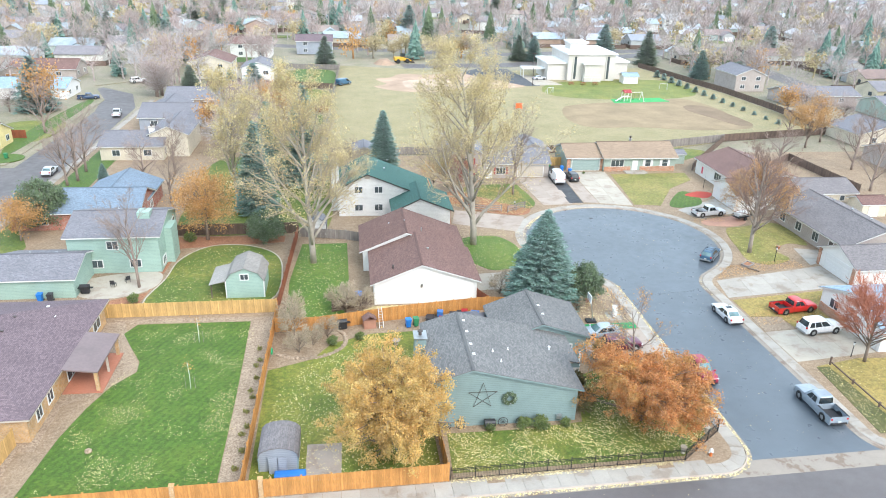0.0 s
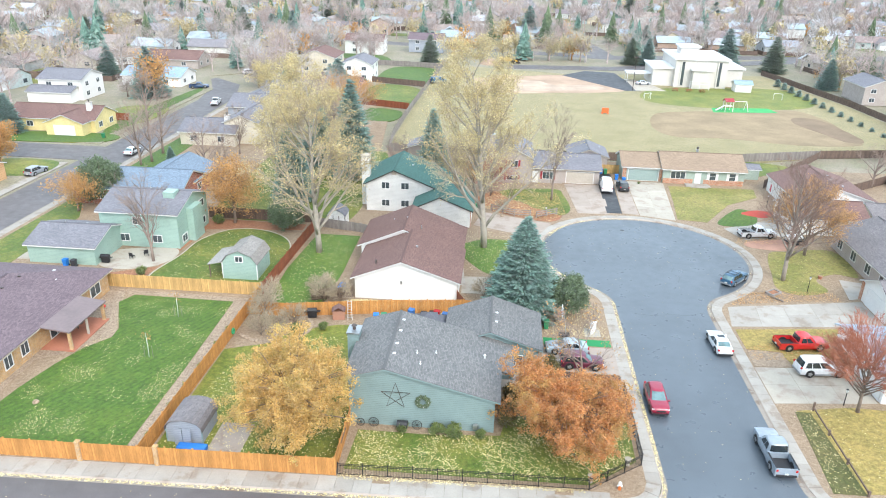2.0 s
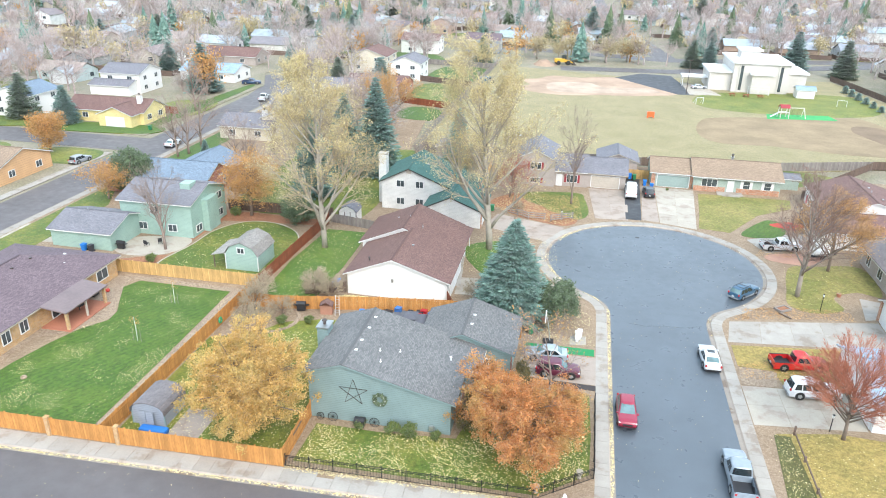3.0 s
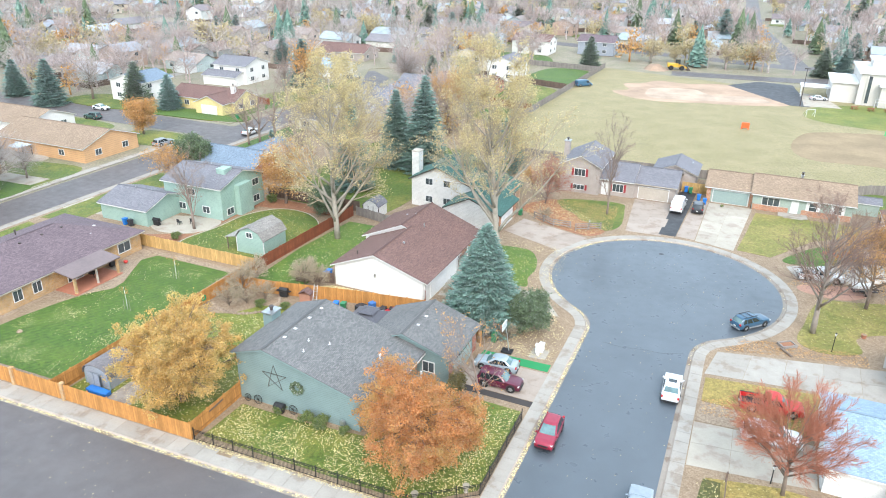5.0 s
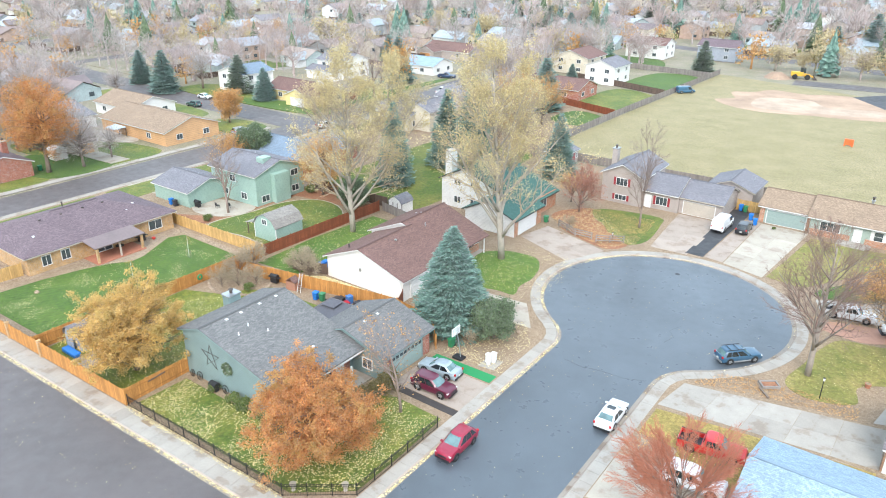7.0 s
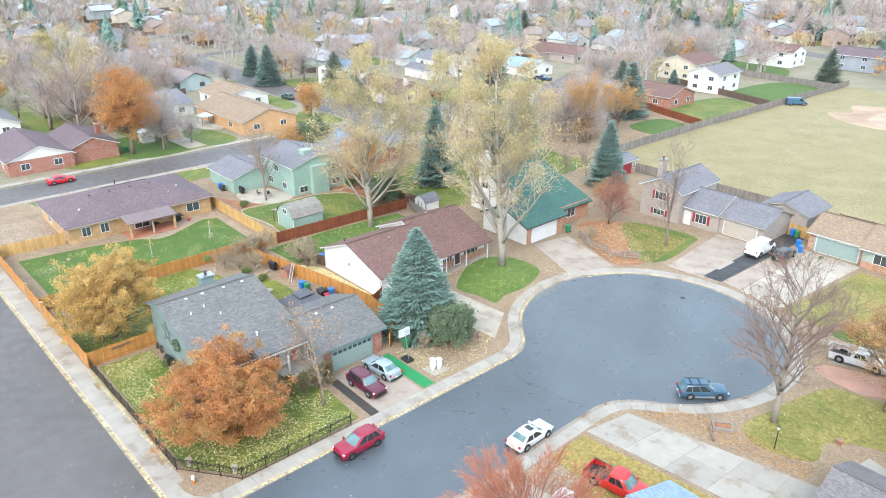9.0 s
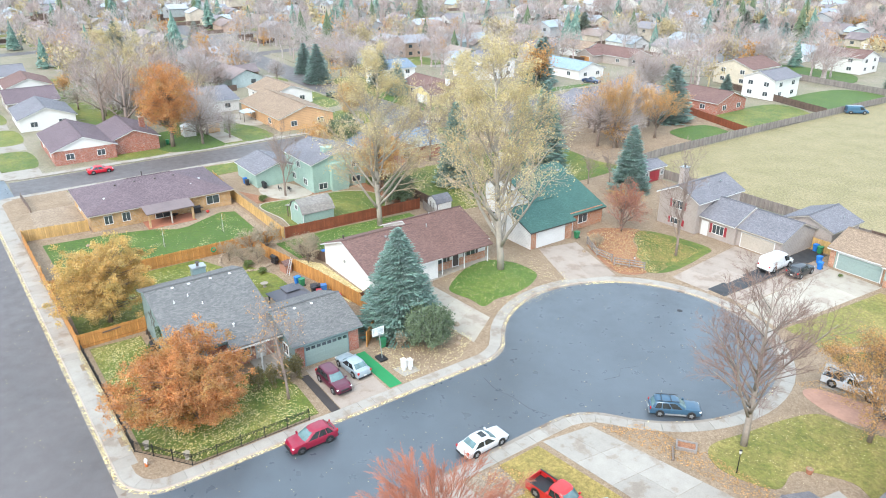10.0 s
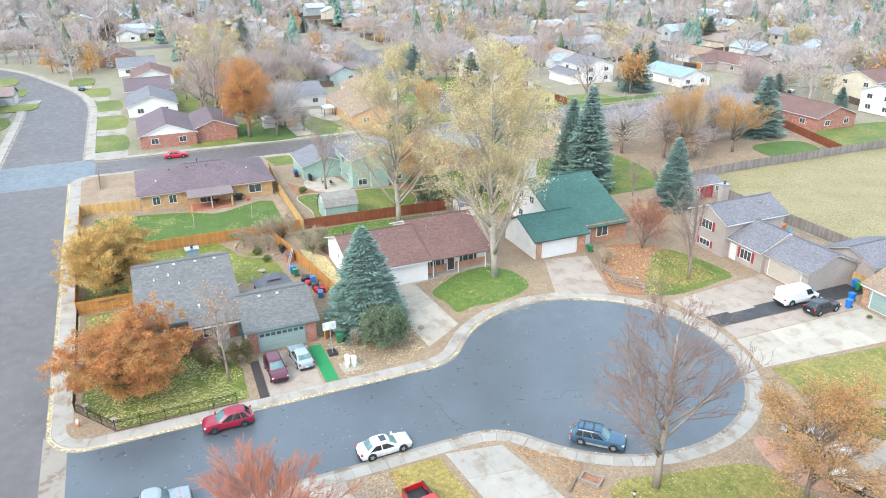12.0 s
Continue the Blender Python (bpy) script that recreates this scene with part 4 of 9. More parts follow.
def vent(home, x, y, z, kind="box", mat=METAL):
    if kind == "pipe":
        m = Mesh().cyl(x, y, z - 0.3, z + 0.3, 0.05, n=8).cyl(x, y, z + 0.05, z + 0.08, 0.12, 0.07, n=8)
    elif kind == "cap":
        m = Mesh().cyl(x, y, z - 0.3, z + 0.3, 0.09, n=8).cyl(x, y, z + 0.3, z + 0.4, 0.16, 0.1, n=8)
    else:
        m = Mesh().box(x - 0.12, x + 0.12, y - 0.12, y + 0.12, z - 0.14, z + 0.02).box(x - 0.15, x + 0.15, y - 0.15, y + 0.15, z + 0.02, z + 0.06)
    return part("roof_vent", m, mat, home)


def vents(home, mats, *spots):
    for x, y, z, k in spots:
        vent(home, x, y, z, k, mats)


def chimney(home, x, y, w, d, z0, z1, mat, cap=TRIM_TAN, flue=True):
    c = part("chimney", Mesh().box(x - w / 2, x + w / 2, y - d / 2, y + d / 2, z0, z1), mat, home)
    part("chimney_cap", Mesh().box(x - w / 2 - 0.1, x + w / 2 + 0.1, y - d / 2 - 0.1, y + d / 2 + 0.1, z1, z1 + 0.12), cap, c)
    if flue:
        part("flue", Mesh().cyl(x, y, z1 + 0.12, z1 + 0.5, 0.16, n=10).cyl(x, y, z1 + 0.5, z1 + 0.6, 0.28, 0.24, n=10), TRIM_DARK, c)
    return c


def house(label, group="houses round the cul-de-sac", x=0, y=0, rz=0, name="house"):
    return thing(name, label, "house", x, y, TOP - 0.05, rz, group)


# the sage-green corner house with the star on its gable
h = house("sage-green lap-sided corner house with gray shingle roof")
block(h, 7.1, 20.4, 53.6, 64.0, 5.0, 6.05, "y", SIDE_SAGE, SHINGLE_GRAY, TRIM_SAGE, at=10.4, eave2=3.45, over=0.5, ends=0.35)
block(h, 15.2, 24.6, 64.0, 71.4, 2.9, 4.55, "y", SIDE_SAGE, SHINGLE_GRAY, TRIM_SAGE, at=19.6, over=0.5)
garage_door(h, "E", 24.62, 67.6, 4.9, 2.2, DOOR_SAGE, TRIM_SAGE, 1, 8)
for a, b in ((64.05, 65.0), (70.2, 71.35)):
    part("brick_pier", Mesh().box(24.5, 24.68, a, b, 0, 2.75), BRICK_RED, h)
part("porch_roof", Mesh().slope([(22.1, 58.4, 3.02), (22.1, 63.9, 3.02), (20.2, 63.9, 3.53), (20.2, 58.4, 3.53)], 0.2, 0.16), SHINGLE_GRAY, h)
part("porch_fascia", Mesh().box(22.02, 22.12, 58.4, 63.9, 2.86, 3.06), TRIM_WHITE, h)
part("porch_beam", Mesh().box(20.4, 22.1, 58.42, 58.55, 2.7, 3.1), TRIM_SAGE, h)
part("brick_facing", Mesh().box(20.3, 20.5, 56.5, 63.4, 0, 2.9), BRICK_RED, h)
window(h, "E", 20.52, 57.8, 1.0, 1.6, 1.2, TRIM_WHITE, 1)
door(h, "E", 20.52, 61.9, 0.95, 2.05, TRIM_WHITE, TRIM_WHITE)
window(h, "E", 20.52, 60.3, 1.0, 1.0, 1.3, TRIM_WHITE, 0, 1)
window(h, "S", 63.98, 22.4, 0.9, 1.2, 1.1, TRIM_WHITE, 1)
part("porch_step", Mesh().box(20.5, 23.2, 60.6, 63.7, 0, 0.28), CONCRETE, h)
part("porch_post", Mesh().box(22.9, 23.05, 61.0, 61.15, 0.28, 2.8), TRIM_WHITE, h)
chimney(h, 6.3, 60.4, 1.1, 1.5, 0, 5.9, TRIM_SAGE, METAL)
vents(h, TRIM_WHITE, (10.9, 56.2, 6.15, "box"), (10.9, 58.0, 6.15, "box"), (10.9, 60.4, 6.15, "box"), (10.9, 62.6, 6.15, "box"), (12.9, 57.2, 5.7, "pipe"), (13.4, 55.6, 5.55, "pipe"), (14.6, 58.2, 5.2, "pipe"), (19.2, 59.8, 4.05, "cap"), (20.2, 66.2, 4.6, "box"), (20.2, 68.2, 4.6, "box"))

# the white house with the brown roof
h = house("white house with brown shingle roof and plain gable wall")
block(h, 2.5, 15.2, 78.5, 88.5, 2.9, 5.2, "y", STUCCO, SHINGLE_BROWN, TRIM_WHITE, at=8.3, over=0.5)
block(h, 1.4, 13.6, 88.5, 97.6, 3.0, 5.45, "y", STUCCO, SHINGLE_BROWN, TRIM_WHITE, at=7.2, over=0.5)
garage_door(h, "E", 15.22, 82.4, 4.6, 2.1, TRIM_WHITE, TRIM_WHITE, 0, 4)
part("brick_facing", Mesh().box(13.5, 13.7, 88.6, 97.5, 0, 1.1), BRICK_ORANGE, h)
for y in (90.2, 95.0):
    window(h, "E", 13.62, y, 1.0, 1.5, 1.3, TRIM_WHITE, 1, 0, TRIM_DARK)
door(h, "E", 13.72, 92.4, 0.95, 2.05, TRIM_DARK, TRIM_WHITE)
for y in (89.3, 92.9, 96.9):
    part("porch_post", Mesh().box(14.9, 15.02, y, y + 0.12, 0.1, 2.8), TRIM_WHITE, h)
part("porch_roof", Mesh().slope([(15.4, 88.4, 2.75), (15.4, 97.6, 2.75), (13.4, 97.6, 3.35), (13.4, 88.4, 3.35)], 0, 0.12), SHINGLE_BROWN, h)
vent(h, 4.9, 80.2, 4.2, "cap", TRIM_DARK)
vents(h, METAL, (7.2, 92.5, 5.6, "pipe"), (9.6, 84, 5.1, "box"), (9.4, 90.6, 5.1, "pipe"), (5.2, 94, 4.8, "box"))
part("wall_lamp", Mesh().box(8.2, 8.45, 78.36, 78.5, 2.3, 2.7), METAL, h)
part("downpipe", Mesh().box(14.9, 15.0, 78.38, 78.48, 0, 2.7), TRIM_WHITE, h)

# the white two-storey house with the green roof
h = house("white two-storey house with steep green shingle roof")
block(h, -2.0, 13.5, 110.0, 121.0, 4.7, 7.0, "y", SIDE_WHITE, SHINGLE_GREEN, TRIM_DARK, at=2.6, eave2=2.6, over=0.5)
block(h, 6.6, 15.4, 104.4, 112.6, 2.8, 4.7, "y", SIDE_WHITE, SHINGLE_GREEN, TRIM_DARK, at=10.6, over=0.5)
garage_door(h, "E", 15.42, 108.3, 5.0, 2.2, TRIM_WHITE, TRIM_WHITE, 0, 4)
for a, b in ((104.5, 105.4), (111.2, 112.5)):
    part("brick_pier", Mesh().box(15.3, 15.5, a, b, 0, 2.7), BRICK_ORANGE, h)
part("brick_facing", Mesh().box(13.4, 13.6, 112.7, 120.9, 0, 2.9), BRICK_ORANGE, h)
window(h, "E", 13.62, 116.6, 1.0, 1.8, 1.3, TRIM_WHITE, 1)
door(h, "E", 13.62, 114.0, 0.95, 2.05, TRIM_WHITE)
for z in (1.0, 4.0):
    for x in (1.2, 4.4):
        window(h, "S", 109.98, x, z, 1.2, 1.0, TRIM_WHITE, 1)
part("attic_vent", Mesh().box(2.2, 3.0, 109.92, 110.0, 6.3, 7.0), TRIM_TAN, h)
chimney(h, -2.6, 113.5, 1.3, 1.6, 0, 8.4, SIDE_WHITE, TRIM_TAN, False)
vents(h, METAL, (4.4, 114.5, 8.0, "pipe"), (6.2, 118, 7.2, "box"), (5.4, 112.2, 7.5, "box"))

# the taupe split-level with red shutters
h = house("taupe split-level house with gray roof and red shutters")
block(h, 18.4, 25.4, 128.4, 139.0, 5.0, 6.7, "y", SIDE_TAUPE, SHINGLE_SLATE, TRIM_WHITE, over=0.45)
block(h, 25.4, 31.4, 129.4, 137.6, 3.0, 4.9, "x", SIDE_TAUPE, SHINGLE_SLATE, TRIM_WHITE, over=0.5, ends=0.05)
block(h, 31.0, 38.2, 130.0, 138.2, 2.8, 4.5, "x", SIDE_TAUPE, SHINGLE_SLATE, TRIM_TAN, over=0.5)
block(h, 33.2, 40.6, 138.4, 146.0, 2.9, 4.3, "y", SIDE_TAUPE, SHINGLE_SLATE, TRIM_TAN, over=0.4)
garage_door(h, "S", 129.98, 34.6, 5.0, 2.1, TRIM_TAN, TRIM_WHITE, 0, 4)
window(h, "S", 128.38, 21.9, 3.2, 1.9, 1.2, TRIM_WHITE, 2, 0, TRIM_RED)
window(h, "S", 128.38, 21.9, 0.7, 1.9, 0.8, TRIM_WHITE, 2, 0, TRIM_RED)
window(h, "S", 129.38, 28.6, 0.9, 1.8, 1.3, TRIM_WHITE, 2, 0, TRIM_RED)
door(h, "S", 129.38, 26.3, 0.95, 2.05, TRIM_WHITE)
chimney(h, 17.9, 134.5, 0.9, 1.2, 0, 7.6, SIDE_TAUPE, METAL)
vents(h, METAL, (23.5, 133, 6.6, "pipe"), (23.5, 136, 6.6, "box"), (36.9, 140.5, 4.45, "box"), (36.9, 142.5, 4.45, "box"), (36.9, 144.5, 4.45, "box"), (39.4, 143.5, 3.8, "pipe"))

# the gray-green ranch with the tan roof
h = house("gray-green ranch house with tan roof and brick skirt")
block(h, 43.0, 50.6, 133.8, 142.4, 2.75, 4.35, "x", SIDE_GREEN, SHINGLE_TAN, TRIM_WHITE, over=0.5)
block(h, 50.4, 65.4, 133.0, 142.4, 2.9, 4.75, "x", SIDE_GREEN, SHINGLE_TAN, TRIM_WHITE, over=0.6)
garage_door(h, "S", 133.78, 46.9, 5.6, 2.15, DOOR_SAGE, TRIM_WHITE, 0, 4)
for a, b in ((50.5, 56.0), (58.0, 65.3)):
    part("brick_facing", Mesh().box(a, b, 132.86, 133.02, 0, 1.0), BRICK_ORANGE, h)
for a, b in ((43.0, 43.7), (49.9, 50.45)):
    part("brick_pier", Mesh().box(a, b, 133.66, 133.82, 0, 2.6), BRICK_ORANGE, h)
window(h, "S", 132.98, 53.2, 1.05, 2.6, 1.3, TRIM_WHITE, 2)
for x in (59.6, 63.2):
    window(h, "S", 132.98, x, 1.05, 1.1, 1.3, TRIM_WHITE, 0, 1, TRIM_WHITE)
door(h, "S", 132.98, 56.9, 0.95, 2.05, TRIM_WHITE)
part("porch_step", Mesh().box(54.6, 59.0, 131.0, 133.0, 0, 0.22).box(55.4, 58.4, 130.6, 131.0, 0, 0.12), CONCRETE, h)
block(h, 66.0, 69.6, 137.6, 141.4, 2.0, 2.5, "x", SIDE_GREEN, SHINGLE_SLATE, TRIM_WHITE, over=0.2)
chimney(h, 57.5, 138.4, 0.35, 0.35, 3.9, 5.3, METAL, METAL)

# the brick ranch with the hipped purple-brown roof
h = house("tan brick ranch house with hipped purple-brown roof")
block(h, -43.0, -28.3, 54.8, 76.4, 2.75, 5.1, "y", BRICK_TAN, SHINGLE_PURPLE, TRIM_TAN, "hip", over=0.55, ends=0.55)
for y, w in ((57.2, 1.1), (59.8, 1.1), (73.4, 2.0)):
    window(h, "E", -28.28, y, 0.9, w, 1.3, TRIM_WHITE, 1)
window(h, "E", -28.28, 65.2, 0.25, 2.2, 1.95, TRIM_WHITE, 1)
window(h, "S", 54.78, -38, 0.9, 1.4, 1.2, TRIM_WHITE, 1)
patio = part("patio_roof", Mesh().slope([(-24.6, 62.0, 2.3), (-24.6, 69.4, 2.3), (-28.7, 69.4, 2.84), (-28.7, 62.0, 2.84)], 0.12, 0.14), plain("patio_metal", (0.21, 0.155, 0.15), 0.5, 0.3, vary=0.2, fine=3), h)
for y in (62.4, 69.0):
    part("patio_post", Mesh().box(-25.1, -24.8, y - 0.15, y + 0.15, 0, 2.4), BRICK_TAN, h)
part("patio_post", Mesh().box(-25.05, -24.85, 65.6, 65.8, 0, 2.4), TRIM_TAN, h)
part("patio_floor", Mesh().box(-28.2, -24.5, 62.0, 69.3, 0, 0.16), plain("red_patio", (0.40, 0.16, 0.10), 0.8, fine=5), h)
vents(h, TRIM_DARK, (-34.4, 60, 5.0, "box"), (-34.4, 63, 5.0, "box"), (-34.4, 66.2, 5.0, "box"), (-34.4, 69.2, 5.0, "box"), (-37.8, 65, 5.1, "cap"))
vents(h, TRIM_WHITE, (-31.6, 57.6, 4.0, "box"), (-32.6, 72.8, 4.2, "box"), (-31.4, 71, 3.9, "box"))

# the mint split-level
h = house("mint-green split-level house with gray-brown roof")
block(h, -43.2, -33.8, 83.2, 92.0, 2.6, 4.0, "x", SIDE_MINT, SHINGLE_SLATE, TRIM_WHITE, over=0.4)
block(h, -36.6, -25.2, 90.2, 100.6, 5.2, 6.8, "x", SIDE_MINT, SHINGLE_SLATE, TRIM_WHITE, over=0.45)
part("bay_wall", Mesh().box(-26.8, -24.2, 93.4, 96.6, 0, 5.0), SIDE_MINT, h)
for x, z in ((-33.2, 0.9), (-28.4, 0.9), (-31.0, 3.5)):
    window(h, "S", 90.18, x, z, 1.3, 1.0, TRIM_WHITE, 1)
for y, z in ((92.0, 0.6), (98.6, 0.8), (98.6, 3.6)):
    window(h, "E", -25.18, y, z, 1.5, 1.0, TRIM_WHITE, 1)
part("cooler_box", Mesh().box(-28.4, -26.8, 93.4, 95.2, 6.0, 7.3), SIDE_MINT, h)
vents(h, METAL, (-31.2, 95.6, 7.1, "pipe"), (-37, 87.8, 4.2, "box"), (-40, 87.6, 4.2, "pipe"))


# ---- fences ----
def picket_panel(length, high, mat, cache={}):
    """Mesh data of one fence panel: pickets side by side on two rails. Runs along x from 0."""
    key = (round(length, 2), high, mat.name)
    if key not in cache:
        m, n = Mesh(), max(2, round(length / 0.145))
        w = length / n
        for i in range(n):
            top = high + random.uniform(-0.015, 0.015)
            d = random.uniform(-0.004, 0.004)
            m.box(i * w + 0.004, (i + 1) * w - 0.004, -0.012 + d, 0.01 + d, 0.04, top)
        for z in (0.4, high - 0.35):
            m.box(0, length, 0.012, 0.05, z - 0.045, z + 0.045)
        cache[key] = m.data("panel", mat)
    return cache[key]


def iron_panel(length, high, mat, cache={}):
    key = (round(length, 2), high)
    if key not in cache:
        m = Mesh()
        for z in (0.12, high - 0.2, high - 0.05):
            m.box(0, length, -0.016, 0.016, z - 0.018, z + 0.018)
        n = max(2, round(length / 0.13))
        for i in range(1, n):
            x = length * i / n
            m.box(x - 0.009, x + 0.009, -0.009, 0.009, 0.06, high)
        cache[key] = m.data("panel", mat)
    return cache[key]


def rail_panel(length, high, mat, cache={}):
    key = (round(length, 2), high)
    if key not in cache:
        m = Mesh()
        for k, z in enumerate((0.35, 0.75, 1.1)):
            m.bar((0, 0.02 * k, z + 0.03), (length, -0.02 * k, z - 0.03), 0.09, 0.12)
        cache[key] = m.data("panel", mat)
    return cache[key]


def fence(label, line, mat, high=1.8, step=2.4, make=picket_panel, post_mat=None, post=0.1, z=TOP - 0.02, extra=0.05, turn=1):
    home = thing("fence", label, "fence", group="garden fences")
    posts = {}
    for a, b in zip(line, line[1:]):
        a, b = Vector(a), Vector(b)
        n = max(1, round((b - a).length / step))
        seg = (b - a).length / n
        ang = math.degrees(math.atan2(b.y - a.y, b.x - a.x))
        for i in range(n):
            p = a.lerp(b, i / n)
            q = a.lerp(b, (i + 1) / n) if turn < 0 else p
            tagged(part("panel", make(seg, high, mat), mat, home, at=pose(q.x, q.y, z, 0, 0, ang + (180 if turn < 0 else 0))), kind="stuff")
            posts[(round(p.x, 2), round(p.y, 2))] = ang
        posts[(round(b.x, 2), round(b.y, 2))] = ang
    data = Mesh().box(-post / 2, post / 2, -post / 2 + 0.03, post / 2 + 0.03, 0, high + extra).box(-post / 2 - 0.015, post / 2 + 0.015, -post / 2 + 0.015, post / 2 + 0.045, high + extra, high + extra + 0.03).data("post", post_mat or mat)
    for (x, y), ang in posts.items():
        part("post", data, mat, home, at=pose(x, y, z, 0, 0, ang))
    return home


fence("new orange cedar picket fence along the pavement", [(-30.2, 45.5), (-9.3, 45.95), (7.4, 46.4)], PICKET)
fence("orange cedar fence between two back yards", [(-9.3, 46.0), (-9.2, 60), (-9.0, 77.0)], PICKET, turn=-1)
fence("orange cedar fence between lawn and front yard", [(7.35, 46.45), (7.2, 53.5)], PICKET, turn=-1)
fence("orange cedar fence behind the corner house", [(-8.9, 72.6), (-4.4, 72.6), (7.6, 75.0), (16.2, 76.2)], PICKET)
fence("short cedar fence beside the garage", [(16.2, 76.2), (22.0, 75.2), (24.9, 72.2)], PICKET)
fence("rust-stained fence joining two houses", [(16.3, 76.3), (15.3, 78.4)], PICKET_RED)
fence("pale yellow cedar fence behind the lawn", [(-43, 78.4), (-29.2, 77.5), (-9.2, 77.5)], PICKET_PALE)
fence("rust-red stained fence beside the side lawn", [(-9.0, 77.7), (-8.5, 92), (-8.1, 101)], PICKET_RED, turn=-1)
fence("cedar side fence with a gate by the gravel yard", [(-30.2, 45.6), (-29.4, 54.4)], PICKET_PALE)
fence("dark weathered back fence", [(-26, 103), (-8.1, 103)], PICKET_DARK)
fence("gray weathered fence by the small shed", [(-7.8, 101.5), (-1.0, 100), (1.2, 99)], PICKET_GRAY, 1.5)
fence("dark picket fence by the wood pile", [(-2.6, 77.0), (2.2, 78.6)], PICKET_DARK, 1.5)
fence("long gray weathered fence along the school field", [(-4, 146.8), (18, 146.9), (42, 147.0)], PICKET_GRAY, 1.7, z=0.08)
fence("dark fence behind the ranch house", [(42, 147.0), (66, 147.3)], PICKET_DARK, 1.8, z=0.08)
fence("gray fence behind the corner lot", [(66, 147.3), (69.5, 150.2), (88, 155.8)], PICKET_GRAY, 1.8, z=0.08)
fence("gray weathered fence at the field's long side", [(-4.2, 146.8), (-5.2, 160), (-5.0, 191), (-4.3, 217), (-3.0, 268)], PICKET_GRAY, 1.7, step=3.0, z=0.08)
fence("dark brown fence along the field", [(88, 155.8), (118, 162), (120.4, 175), (120.8, 190), (119.2, 216), (116.6, 231), (113.2, 254), (110.6, 268)], PICKET_DARK, 1.8, step=3.0, z=0.08)
fence("dark brown fence of the corner lot", [(69.0, 132.4), (71.2, 135.6), (87.8, 155.6)], PICKET_DARK, 1.6)
fence("dark brown fence behind the eastern gardens", [(84, 131.4), (94, 139), (95, 117)], PICKET_DARK, 1.7)
fence("pale new cedar fence at the field corner", [(116.6, 173.4), (120.2, 184)], PICKET_PALE, 1.8, z=0.08)
fence("wooden side gate fence between two houses", [(38.6, 137.4), (42.8, 137.4)], PICKET_PALE, 1.8)
fence("brown privacy fence behind lawns", [(-5.4, 188), (-30, 196), (-34, 210)], PICKET_RED, 1.8, step=3.0, z=0.1)
fence("brown privacy fence between back yards", [(-4.8, 221), (-40, 232)], PICKET_DARK, 1.8, step=3.0, z=0.1)
fence("gray privacy fence between back yards", [(-3.4, 258), (-54, 264)], PICKET_GRAY, 1.8, step=3.0, z=0.1)
fence("red-brown fence behind the yellow house", [(-70, 163), (-92, 164)], PICKET_RED, 1.8, step=3.0, z=0.1)
fence("black iron fence round the corner lawn", [(7.6, 46.5), (18, 46.8), (28.4, 47.0), (33.2, 50.6), (33.2, 61.4)], IRON, 1.2, 2.3, iron_panel, IRON, 0.07, z=TOP - 0.01)
fence("low weathered split-rail fence by the driveway", [(18.6, 112.6), (22.4, 110.6), (25.0, 110.8)], PICKET_GRAY, 1.1, 2.4, rail_panel, PICKET_GRAY, 0.14)
fence("low weathered split-rail fence before the bed", [(26.0, 110.2), (29.4, 112.4)], PICKET_GRAY, 1.1, 2.4, rail_panel, PICKET_GRAY, 0.14)
fence("low dark rail fence by the gravel yard", [(-52, 47.8), (-43.5, 48.2)], PICKET_DARK, 0.9, 2.4, rail_panel, PICKET_DARK, 0.12)
for x, y in ((-14.4, 45.82), (-7.7, 45.97)):
    solo("gate_pier", bevelled(Mesh().box(-0.18, 0.18, -0.18, 0.18, 0, 1.9).box(-0.22, 0.22, -0.22, 0.22, 1.9, 1.98), BRICK_TAN, "gate_pier", 0.01), BRICK_TAN, "pale masonry pier in the cedar fence", "pier", at=pose(x, y, TOP - 0.02), group="fence piers")


# ---- vehicles ----
TYRE = plain("tyre_rubber", (0.02, 0.02, 0.02), 0.8, vary=0.2, space="object")
RIM = plain("alloy_rim", (0.42, 0.43, 0.44), 0.3, 0.8, vary=0.1, space="object")
RIM_DARK = plain("dark_rim", (0.13, 0.13, 0.135), 0.35, 0.7, vary=0.1, space="object")
LAMP = glassy("headlight", (0.6, 0.62, 0.62), 0.1)
TAIL = glassy("tail_light", (0.45, 0.02, 0.02), 0.12)
PLATE = plain("plate", (0.6, 0.62, 0.6), 0.5, space="object")
